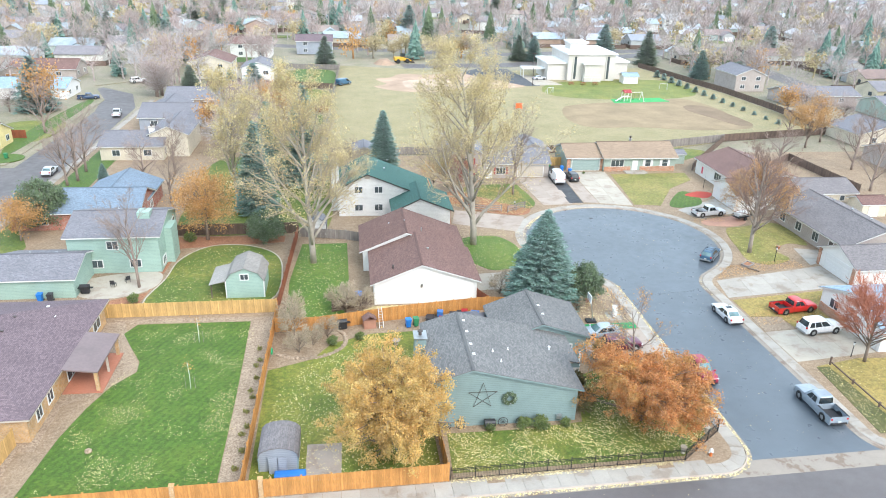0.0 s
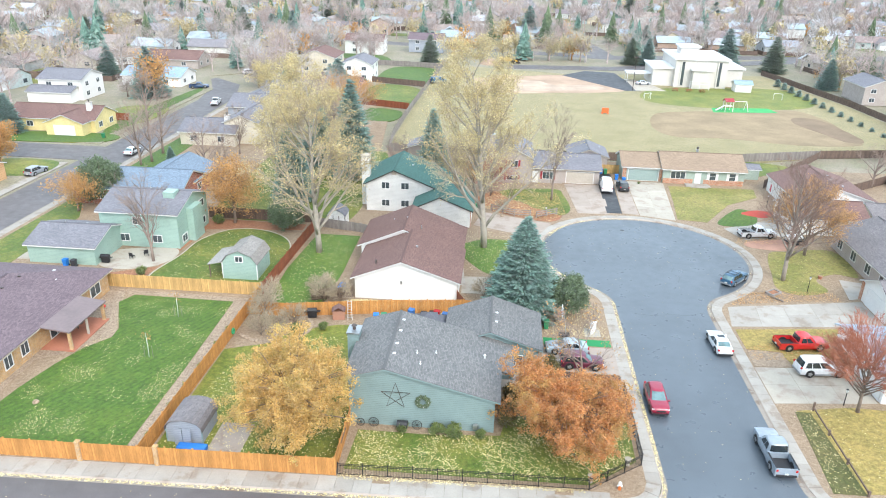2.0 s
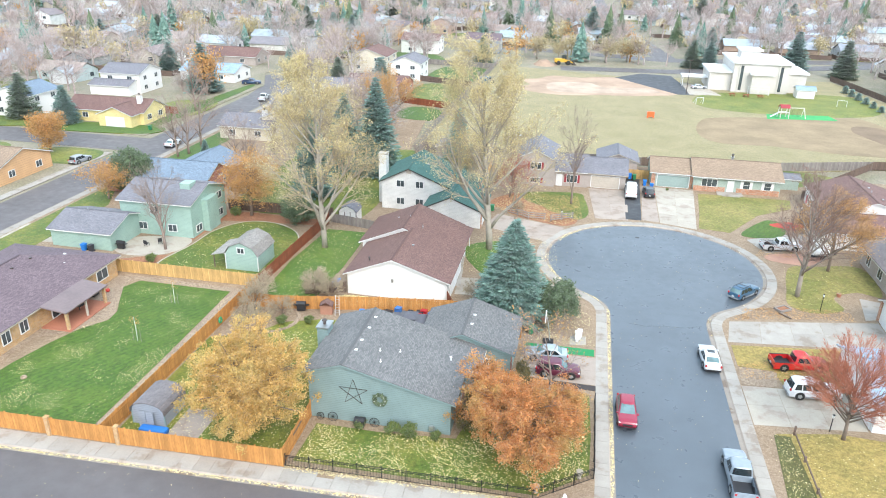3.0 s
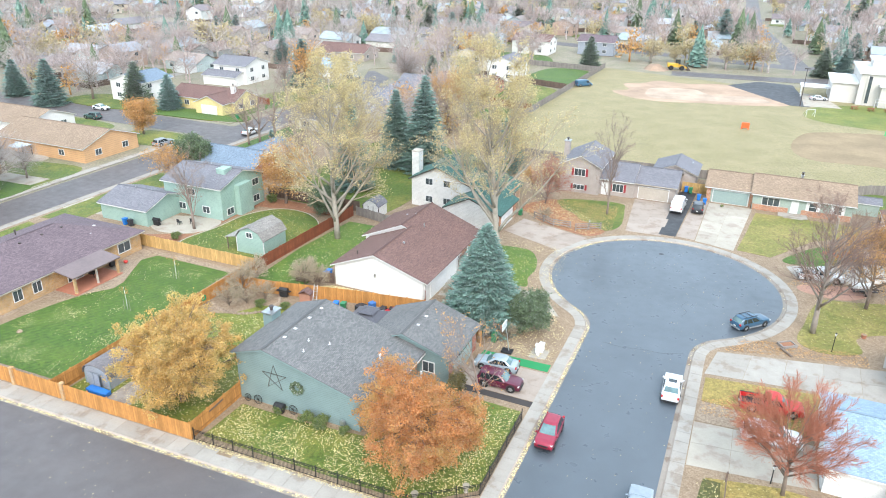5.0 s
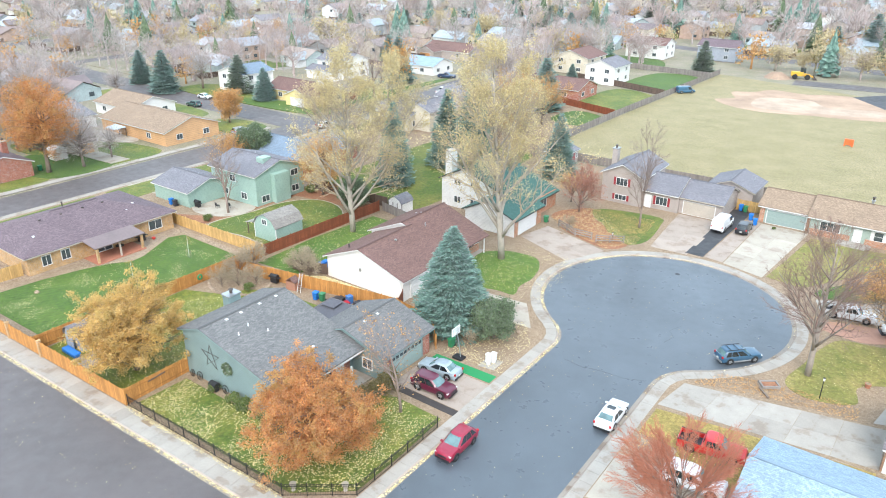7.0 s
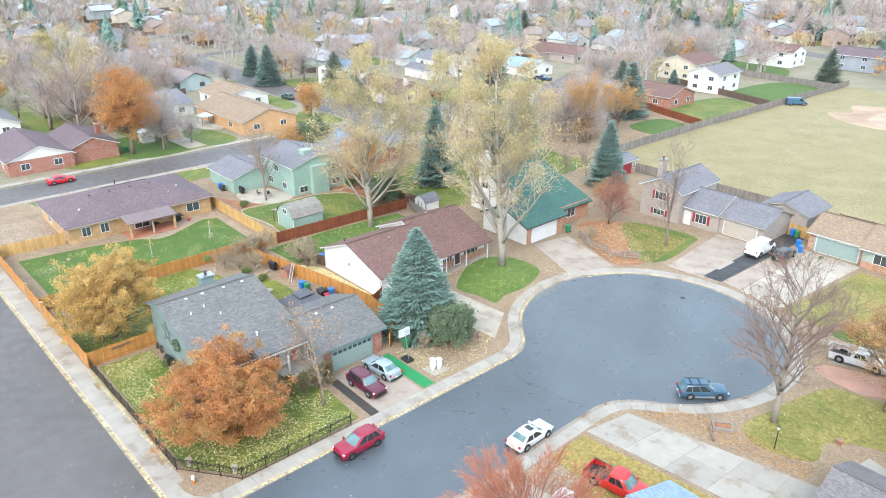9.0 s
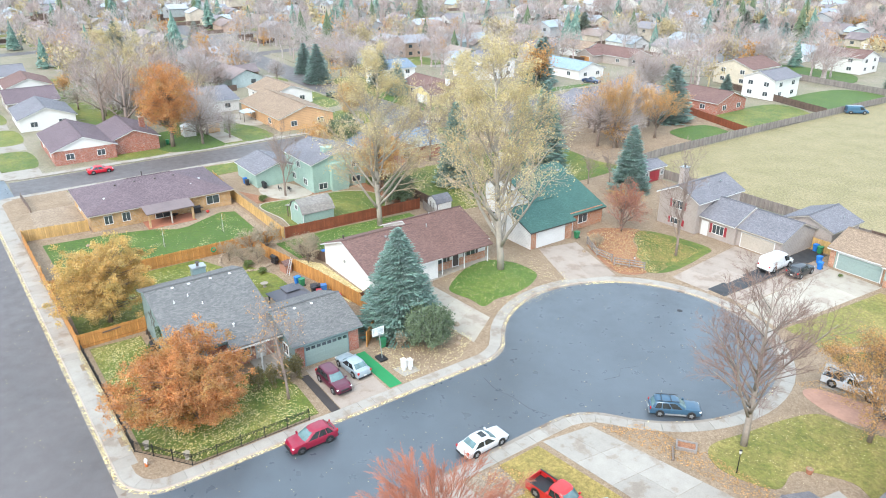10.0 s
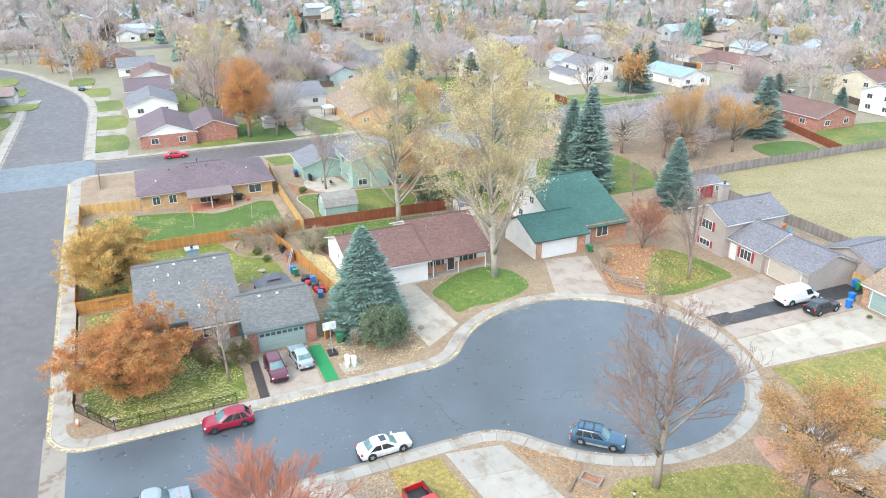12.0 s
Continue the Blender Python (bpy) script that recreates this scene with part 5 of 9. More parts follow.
# deck line from rear to front (x, height, half width) and cabin (rear foot, rear top, front top, front foot, width share of the roof), in shares of length, height and width
DECK = {
    "sedan": [(-0.5, 0.50, 0.40), (-0.475, 0.64, 0.455), (-0.4, 0.69, 0.48), (-0.25, 0.66, 0.495), (0.0, 0.63, 0.5), (0.22, 0.64, 0.495), (0.37, 0.61, 0.48), (0.45, 0.56, 0.45), (0.49, 0.48, 0.39), (0.5, 0.40, 0.35)],
    "suv": [(-0.5, 0.46, 0.43), (-0.485, 0.60, 0.47), (-0.4, 0.63, 0.49), (-0.2, 0.615, 0.5), (0.0, 0.60, 0.5), (0.22, 0.625, 0.495), (0.38, 0.605, 0.485), (0.455, 0.56, 0.46), (0.49, 0.48, 0.42), (0.5, 0.38, 0.37)],
    "van": [(-0.5, 0.44, 0.47), (-0.49, 0.50, 0.49), (-0.2, 0.50, 0.5), (0.2, 0.50, 0.5), (0.36, 0.51, 0.49), (0.46, 0.45, 0.46), (0.5, 0.32, 0.40)],
    "pickup": [(-0.145, 0.57, 0.48), (-0.13, 0.60, 0.495), (0.0, 0.60, 0.5), (0.22, 0.605, 0.5), (0.40, 0.58, 0.49), (0.475, 0.54, 0.46), (0.5, 0.40, 0.40)],
}
CABIN = {"sedan": (-0.42, -0.23, 0.06, 0.27, 0.70), "coupe": (-0.43, -0.23, 0.05, 0.27, 0.70), "hatch": (-0.475, -0.33, 0.02, 0.28, 0.68), "suv": (-0.485, -0.42, 0.05, 0.25, 0.74), "wagon": (-0.475, -0.40, 0.04, 0.24, 0.73), "van": (-0.496, -0.485, 0.22, 0.37, 0.86), "pickup": (-0.14, -0.115, 0.12, 0.24, 0.80)}


def car_shell(kind, length, wide, high, low):
    """The painted shell: a rounded lower body and a cabin that leans in, with a domed roof."""
    keys = DECK["sedan" if kind in ("sedan", "coupe") else "suv" if kind in ("suv", "hatch", "wagon") else kind]
    xs, hs, ws = (np.array([k[i] for k in keys]) for i in range(3))
    stations = np.unique(np.concatenate([np.linspace(xs[0], xs[-1], 22), xs]))
    body, rings = Mesh(), []
    for x in stations:
        X, zt, w = x * length, float(np.interp(x, xs, hs)) * high, float(np.interp(x, xs, ws)) * wide
        tuck = 0.03 if abs(x) < 0.44 else 0.1
        half = [(w * 0.93, low), (w, low + 0.16 + tuck), (w * 1.0, (low + zt) * 0.52), (w * 0.975, zt - 0.14), (w * 0.93, zt - 0.045), (w * 0.80, zt), (w * 0.4, zt + 0.025)]
        rings.append([(X, -p, z) for p, z in half] + [(X, p, z) for p, z in half[::-1]])
    n = len(rings[0])
    body.add([p for r in rings for p in r], [(i * n + j, (i + 1) * n + j, (i + 1) * n + (j + 1) % n, i * n + (j + 1) % n) for i in range(len(rings) - 1) for j in range(n)] + [tuple(range(n)), tuple(range(len(rings) * n - 1, (len(rings) - 1) * n - 1, -1))])
    x0, x1, x2, x3, share = CABIN[kind]
    belt = min(hs[2:-2]) * high - 0.04
    wb = 0.475 * wide

    def ring(f, shrink=0.0):
        """Cabin outline at a share f of its height."""
        xa, xb = (x0 + (x1 - x0) * f) * length + shrink, (x3 + (x2 - x3) * f) * length - shrink
        w = wb * (1 + (share - 0.95) * f) - shrink * 0.6
        z = belt + (high - belt) * f
        span = xb - xa
        nose, tail = (min(0.42, 0.28 * span), min(0.26, 0.18 * span)) if kind != "van" else (0.3, 0.05)
        half = [(xa, -w * 0.45), (xa + tail * 0.2, -w * 0.82), (xa + tail, -w), (xb - nose, -w), (xb - nose * 0.28, -w * 0.84), (xb, -w * 0.48)]
        return [(x, y, z) for x, y in half] + [(x, -y, z) for x, y in half[::-1]]

    levels = [ring(0), ring(0.5), ring(0.82), ring(0.93, 0.05), ring(0.985, 0.12), [(p[0], p[1], high) for p in ring(1.0, 0.22)]]
    k = len(levels[0])
    body.add([p for r in levels for p in r], [(i * k + j, i * k + (j + 1) % k, (i + 1) * k + (j + 1) % k, (i + 1) * k + j) for i in range(len(levels) - 1) for j in range(k)] + [tuple(range((len(levels) - 1) * k, len(levels) * k))])
    return body, ring


def car(kind, label, x, y, rz, col, length, wide, high, category="car", rims=RIM, skirt=None, z=0.0, rack=False, sunroof=False):
    home = thing("car", label, category, x, y, z, rz, "parked vehicles")
    bodycol = paint("car_paint", col)
    low = 0.2 + (0.08 if kind in ("suv", "pickup", "van", "wagon", "hatch") else 0.0)
    body, ring = car_shell(kind, length, wide, high, low)
    if kind == "pickup":
        a, w = -0.5 * length, wide / 2
        b = -0.14 * length
        hh = 0.60 * high
        body.box(a, b, -w * 0.99, -w * 0.86, low, hh).box(a, b, w * 0.86, w * 0.99, low, hh).box(a, a + 0.07, -w * 0.86, w * 0.86, low, hh).box(b - 0.06, b, -w * 0.86, w * 0.86, low, hh).box(a, b, -w * 0.86, w * 0.86, low, low + 0.2)
    me = body.data("body", bodycol)
    me.polygons.foreach_set("use_smooth", [True] * len(me.polygons))
    me.set_sharp_from_angle(angle=radians(38))
    part("body", me, bodycol, home)
    if kind == "pickup":
        part("bed_liner", Mesh().box(-0.5 * length + 0.08, -0.14 * length - 0.07, -wide * 0.425, wide * 0.425, low + 0.2, low + 0.3), BLACK, home, "black bed liner with dry leaves")
        for s in (-1, 1):
            part("bed_rail", Mesh().box(-0.5 * length, -0.15 * length, s * wide * 0.46 - 0.06, s * wide * 0.46 + 0.06, 0.60 * high, 0.60 * high + 0.03), BLACK, home)

    def pane(name, q, mat=CAR_GLASS, lift=0.014, inset=0.05):
        q = [Vector(p) for p in q]
        c = sum(q, Vector()) / len(q)
        n = (q[1] - q[0]).cross(q[-1] - q[0])
        n = n.normalized() if n.length > 1e-6 else Vector((0, 0, 1))
        if n.dot(c - Vector((-0.06 * length, 0, high * 0.4))) < 0:
            n = -n
        q = [p + (c - p) * inset for p in q]
        m = Mesh().add([p + n * lift for p in q] + [p - n * 0.02 for p in q], [(0, 1, 2, 3), (7, 6, 5, 4)] + [(i, i + 4, (i + 1) % 4 + 4, (i + 1) % 4) for i in range(4)])
        part(name, m, mat, home)

    def screen(name, ids, f0, f1, mat=SCREEN):
        """A bowed window that follows the cabin round, proud of it by a centimetre."""
        top, low_row = ring(f1), ring(f0)
        mid = Vector((0.02 * length, 0, high * 0.5))
        front, back = [], []
        for row in (low_row, top):
            for q in ids:
                p = Vector(row[q])
                o = (p - mid).normalized()
                front.append(p + o * 0.016)
                back.append(p - o * 0.03)
        n, t = len(ids), 2 * len(ids)
        faces = [(a, a + 1, a + 1 + n, a + n) for a in range(n - 1)] + [(t + a, t + a + n, t + a + 1 + n, t + a + 1) for a in range(n - 1)]
        rim_ = list(range(n)) + list(range(2 * n - 1, n - 1, -1))
        faces += [(rim_[a], rim_[(a + 1) % t] , rim_[(a + 1) % t] + t, rim_[a] + t) for a in range(t)]
        part(name, Mesh().add(front + back, faces), mat, home)

    lo_, hi_ = ring(0.12), ring(0.82)
    screen("windscreen", (4, 5, 6, 7), 0.1, 0.86)
    if kind != "van":
        screen("rear_window", (10, 11, 0, 1), 0.14, 0.84, CAR_GLASS if kind in ("pickup", "suv", "hatch") else SCREEN)
    for k, (i, j) in enumerate(((2, 3), (9, 8))):
        cuts = ((0.0, 0.48), (0.52, 1.0)) if kind not in ("suv", "wagon", "hatch", "van") else ((0.0, 0.24), (0.27, 0.60), (0.63, 1.0)) if kind != "van" else ((0.78, 1.0),)
        for f0, f1 in cuts:
            L0, L1, H0, H1 = Vector(lo_[i]), Vector(lo_[j]), Vector(hi_[i]), Vector(hi_[j])
            pane("side_window", [L0.lerp(L1, f0), L0.lerp(L1, f1), H0.lerp(H1, f1), H0.lerp(H1, f0)], inset=0.03)
    if sunroof:
        pane("sunroof", [(-0.1 * length, -0.4, high), (0.02 * length, -0.4, high), (0.02 * length, 0.4, high), (-0.1 * length, 0.4, high)], lift=0.02)
    if rack:
        for s in (-1, 1):
            part("roof_rail", Mesh().bar((-0.38 * length, s * wide * 0.33, high + 0.04), (0.06 * length, s * wide * 0.33, high + 0.04), 0.04, 0.04), BLACK, home)
        for X in (-0.28, -0.1):
            part("cross_bar", Mesh().bar((X * length, -wide * 0.33, high + 0.06), (X * length, wide * 0.33, high + 0.06), 0.06, 0.03), BLACK, home)
    r = 0.35 if kind in ("sedan", "coupe", "hatch", "wagon") else 0.40
    tyre = bevelled(Mesh().tube([(0, -0.11, 0), (0, 0.11, 0)], [r, r], 20), TYRE, "tyre", 0.03)
    rim = Mesh().tube([(0, -0.125, 0), (0, -0.1, 0)], [r * 0.3, r * 0.62], 14)
    for k in range(5):
        a = 2 * math.pi * k / 5
        rim.bar((0, -0.122, 0), (math.cos(a) * r * 0.62, -0.116, math.sin(a) * r * 0.62 + 0.001), 0.07, 0.05)
    rim = rim.data("rim", rims)
    well = Mesh().tube([(0, -0.02, 0), (0, 0.2, 0)], [r * 1.17, r * 1.17], 20).data("wheel_arch", BLACK)
    base = 0.3 if kind != "pickup" else 0.31
    for sx in (-base, base):
        for s in (-1, 1):
            m = pose(sx * length, s * (wide / 2 - 0.1), r, 0, 0, 0 if s < 0 else 180)
            part("wheel_arch", well, BLACK, home, at=pose(sx * length, s * (wide / 2 + 0.005 - 0.02), r + 0.02, 0, 0, 0 if s < 0 else 180))
            w = part("wheel", tyre, TYRE, home, at=m)
            part("rim", rim, rims, w)
    fz = (0.50 if kind != "van" else 0.43) * high
    for s in (-1, 1):
        y0 = s * wide * 0.36
        part("headlight", bevelled(Mesh().box(0.44 * length, 0.482 * length, y0 - 0.17, y0 + 0.17, fz - 0.12, fz + 0.01), LAMP, "headlight", 0.02), LAMP, home)
        rz_ = (0.60 if kind not in ("van", "pickup") else 0.5) * high
        part("tail_light", Mesh().box(-0.503 * length, -0.475 * length, s * wide * 0.41 - 0.09, s * wide * 0.41 + 0.09, rz_ - 0.14, rz_ + 0.06), TAIL, home)
        mx = CABIN[kind][3] * length - 0.3
        part("mirror", bevelled(Mesh().box(mx - 0.08, mx + 0.08, s * (wide / 2 + 0.02) - 0.1, s * (wide / 2 + 0.02) + 0.1, 0.6 * high, 0.6 * high + 0.14), bodycol, "mirror", 0.02), bodycol, home)
    part("grille", Mesh().box(0.48 * length, 0.503 * length, -wide * 0.24, wide * 0.24, fz - 0.26, fz - 0.1), BLACK, home)
    part("bumper", bevelled(Mesh().box(0.485 * length, 0.507 * length, -wide * 0.40, wide * 0.40, low + 0.02, low + 0.16), BLACK, "bumper", 0.01), BLACK, home)
    part("bumper", bevelled(Mesh().box(-0.512 * length, -0.49 * length, -wide * 0.43, wide * 0.43, low + 0.02, low + 0.2), skirt or BLACK, "bumper", 0.01), skirt or BLACK, home)
    part("plate", Mesh().box(-0.516 * length, -0.505 * length, -0.16, 0.16, low + 0.24, low + 0.38), PLATE, home)
    if skirt:
        for s in (-1, 1):
            part("sill", Mesh().box(-0.2 * length, 0.2 * length, s * wide * 0.5 - 0.03, s * wide * 0.5 + 0.03, low, low + 0.16), skirt, home)
    return home


SILVER_TRIM = plain("silver_cladding", (0.30, 0.31, 0.32), 0.5, 0.3, space="object")
car("hatch", "crimson red compact crossover parked at the kerb", 36.15, 60.2, -89, (0.27, 0.006, 0.032), 4.5, 1.84, 1.66, rims=RIM_DARK)
car("coupe", "white two-door coupe with sunroof at the kerb", 45.3, 72.3, 92, (0.66, 0.67, 0.68), 4.75, 1.85, 1.38, sunroof=True)
car("suv", "dark maroon crossover parked on the driveway", 29.4, 65.9, 2, (0.10, 0.009, 0.03), 4.55, 1.82, 1.66, z=TOP + 0.015)
car("sedan", "silver-blue sedan parked on the driveway", 28.0, 68.8, 184, (0.30, 0.36, 0.40), 4.6, 1.8, 1.45, z=TOP + 0.015)
car("wagon", "steel-blue station wagon with silver cladding and roof rails", 51.9, 90.0, 47, (0.03, 0.09, 0.155), 4.75, 1.78, 1.56, rack=True, skirt=SILVER_TRIM)
car("pickup", "silver crew-cab pickup truck with black bed", 45.1, 53.3, 91, (0.25, 0.295, 0.34), 5.9, 1.98, 1.85, "pickup truck")
car("pickup", "bright red pickup truck with black bed", 54.4, 72.9, 7, (0.55, 0.02, 0.02), 5.7, 1.95, 1.75, "pickup truck", z=TOP + 0.02)
car("suv", "white full-size sport utility with gray cladding", 54.5, 67.7, 6, (0.66, 0.66, 0.67), 5.1, 1.95, 1.82, skirt=SILVER_TRIM, z=TOP + 0.03)
car("van", "white high cargo van on black gravel", 39.2, 127.3, 88, (0.68, 0.69, 0.70), 5.5, 2.0, 2.1, "van", z=TOP + 0.015)
car("suv", "black compact crossover on a concrete strip", 42.3, 128.0, 92, (0.018, 0.02, 0.025), 4.5, 1.8, 1.62, z=TOP + 0.015)
car("pickup", "white pickup truck parked under bare branches", 60.0, 107.0, 8, (0.60, 0.61, 0.62), 5.6, 1.9, 1.75, "pickup truck", z=TOP + 0.02)
car("sedan", "bright red sedan parked on the side street", -60.9, 62.4, 90, (0.55, 0.01, 0.03), 4.6, 1.8, 1.42)
car("sedan", "white sedan parked under bare trees", -55.8, 136.5, 92, (0.62, 0.63, 0.64), 4.6, 1.8, 1.42)
car("pickup", "white pickup parked by the bend of the street", -57.5, 186, 100, (0.60, 0.61, 0.62), 5.6, 1.9, 1.75, "pickup truck")
car("pickup", "dark blue pickup on a driveway", -70.5, 206, 20, (0.03, 0.06, 0.13), 5.6, 1.9, 1.75, "pickup truck", z=0.1)
car("van", "blue passenger van parked on the grass", -1.5, 229.5, 45, (0.03, 0.10, 0.17), 5.4, 2.0, 2.0, "van", z=0.06)
car("sedan", "silver sedan on the school apron", 64.5, 240, 12, (0.50, 0.52, 0.54), 4.6, 1.8, 1.42, z=0.08)
car("suv", "gray crossover parked by a lawn", -66.2, 120.5, 84, (0.25, 0.27, 0.29), 4.6, 1.82, 1.65)
car("sedan", "dark sedan at the far kerb", -152.5, 41.2, 185, (0.03, 0.03, 0.04), 4.6, 1.8, 1.42)
car("pickup", "white pickup on a far driveway", -196, 49, 190, (0.60, 0.61, 0.62), 5.6, 1.9, 1.75, "pickup truck")
car("suv", "green-gray sport utility at the far kerb", -99, 131.5, 181, (0.05, 0.10, 0.09), 4.6, 1.82, 1.65)
car("sedan", "white sedan at the far kerb", -105, 139.5, 2, (0.60, 0.61, 0.62), 4.6, 1.8, 1.42)
car("suv", "white sport utility in a driveway", -64, 232, 30, (0.62, 0.62, 0.63), 4.8, 1.9, 1.75, z=0.1)
car("sedan", "white sedan in a far driveway", -58, 229, 20, (0.62, 0.62, 0.63), 4.6, 1.8, 1.42, z=0.1)


# ---- trees ----
def grow(m, p, d, length, r, level, rng, rule, tips, fine=None):
    """One limb and, out of it, its branches. rule: per level (children, length share, spread, rise, wiggle, sides, segments)."""
    kids, share, spread, rise, wig, sides, segs = rule[level][:7]
    pts, radii, dirs = [p.copy()], [r], [d.copy()]
    last = level == len(rule) - 1
    for i in range(segs):
        d = (d + Vector((rng.gauss(0, wig), rng.gauss(0, wig), rng.gauss(0, wig) + rise))).normalized()
        p = p + d * (length / segs)
        pts.append(p.copy())
        dirs.append(d.copy())
        radii.append(max(0.007, r * (1 - 0.82 * (i + 1) / segs)))
    (fine if fine is not None and level > 1 else m).tube(pts, radii, sides)
    if last:
        tips.append((pts[-1], d))
        return
    tips.append((pts[-1], d))
    for k in range(kids):
        f = 0.28 + 0.72 * (k + rng.random()) / kids if level else rule[0][7] + (1 - rule[0][7]) * (k + rng.random() * 0.8) / kids
        i = min(segs - 1, int(f * segs))
        q = pts[i].lerp(pts[i + 1], f * segs - i)
        side = dirs[i].orthogonal().normalized()
        side.rotate(Matrix.Rotation(rng.uniform(0, 2 * math.pi), 3, dirs[i]))
        nd = (dirs[i] * math.cos(spread) + side * math.sin(spread) * rng.uniform(0.7, 1.25)).normalized()
        l = length * share * rng.uniform(0.75, 1.15) * (1.15 - (rule[0][8] if level == 0 and len(rule[0]) > 8 else 0.5) * f)
        grow(m, q, nd, l, max(0.009, radii[i] * 0.58), level + 1, rng, rule, tips, fine)


def leaves(spots, count, size, spread, rng, flat=0.0, long=1.5):
    """Small leaf quads about the given spots."""
    gen = np.random.default_rng(rng.randrange(1 << 30))
    base = np.array([tuple(p) for p in spots])
    c = base[gen.integers(0, len(base), count)] + gen.normal(0, 1, (count, 3)) * (spread, spread, spread * 0.8)
    a = gen.normal(0, 1, (count, 3)) * (1, 1, 1 - flat)
    a /= np.linalg.norm(a, axis=1, keepdims=True)
    b = np.cross(a, gen.normal(0, 1, (count, 3)))
    b /= np.linalg.norm(b, axis=1, keepdims=True)
    s = size * gen.uniform(0.6, 1.3, (count, 1))
    a, b = a * s * long * 0.5, b * s * 0.5
    m = Mesh()
    m.v = np.stack([c - a, c + b, c + a, c - b], axis=1).reshape(-1, 3).tolist()
    m.f = np.arange(count * 4).reshape(-1, 4).tolist()
    return m


def tree(label, category, x, y, trunk, bark, crown=None, leaf=None, crown_label="", z=TOP, group="", name="tree", twig=None):
    home = thing(name, label, category, x, y, z, 0, group)
    part("trunk", trunk.data("trunk", bark, True), bark, home)
    if trunk.fine:
        tagged(part("crown", trunk.fine.data("crown", twig or bark), twig or bark, home, "" if crown else "crown of bare fine twigs"), kind="stuff")
    if crown:
        part("foliage" if trunk.fine else "crown", crown, leaf, home, crown_label)
    return home


def skeleton_tree(seed, height, radius, rule):
    rng = random.Random(seed)
    m, tips, fine = Mesh(), [], Mesh()
    grow(m, Vector((0, 0, -0.1)), Vector((0, 0, 1)), height, radius, 0, rng, rule, tips, fine)
    m.fine = fine
    return m, tips, rng


def crown_tree(seed, height, base, rx, clumps, per, size, bark_r=0.22, sigma=0.5, squash=1.0, boughs=0, layer=0.5):
    """A full crown: leaf clumps over limbs, in an uneven ellipsoid from base to height; boughs gathers them into layered sprays."""
    rng = random.Random(seed)
    m, spots = Mesh(), []
    mid, rz = (height + base) / 2, (height - base) / 2
    trunk_top = base + rz * 0.9
    m.tube([(0, 0, -0.1), (0.05, 0.03, base * 0.6), (0.0, 0.1, base + 0.3), (0.1, 0.0, trunk_top)], [bark_r * 1.3, bark_r, bark_r * 0.85, bark_r * 0.3], 8)
    sprays = []
    while len(spots) < clumps:
        if boughs and len(sprays) == boughs:
            q = rng.choice(sprays) + Vector((rng.gauss(0, 0.8), rng.gauss(0, 0.8), rng.gauss(0, 0.8 * layer)))
            if base * 0.6 < q.z < height + 0.4:
                spots.append(q)
            continue
        u = Vector((rng.gauss(0, 1), rng.gauss(0, 1), rng.gauss(0.2, 0.95))).normalized()
        wave = 1 + 0.34 * noise.noise(u * 1.6 + Vector((seed, 0, 0))) + 0.28 * noise.noise(u * 4.2 + Vector((0, seed, 0)))
        f = (0.3 + 0.7 * rng.random() ** 0.6) * wave
        gap = noise.noise(Vector((u.x * rx * f, u.y * rx * f, u.z * rz * f)) * 0.75 + Vector((seed, seed, 0)))
        q = Vector((u.x * rx * f, u.y * rx * f, mid + u.z * rz * f * squash))
        if q.z < base * 0.7 or q.z > height + 0.6 or gap < -0.18:
            continue
        if boughs:
            q = Vector((q.x * 0.88, q.y * 0.88, mid + (q.z - mid) * 0.9))
        (sprays if boughs else spots).append(q)
    for q in spots[::3]:
        h = max(base * 0.75, min(trunk_top * 0.95, q.z - 0.35 * Vector((q.x, q.y)).length))
        a = Vector((0, 0.05, h))
        b = a.lerp(q, 0.5) + Vector((rng.gauss(0, 0.2), rng.gauss(0, 0.2), 0.25))
        m.tube([a, b, q], [bark_r * 0.3, bark_r * 0.18, 0.012], 4)
    return m, leaves(spots, clumps * per, size, sigma, rng)


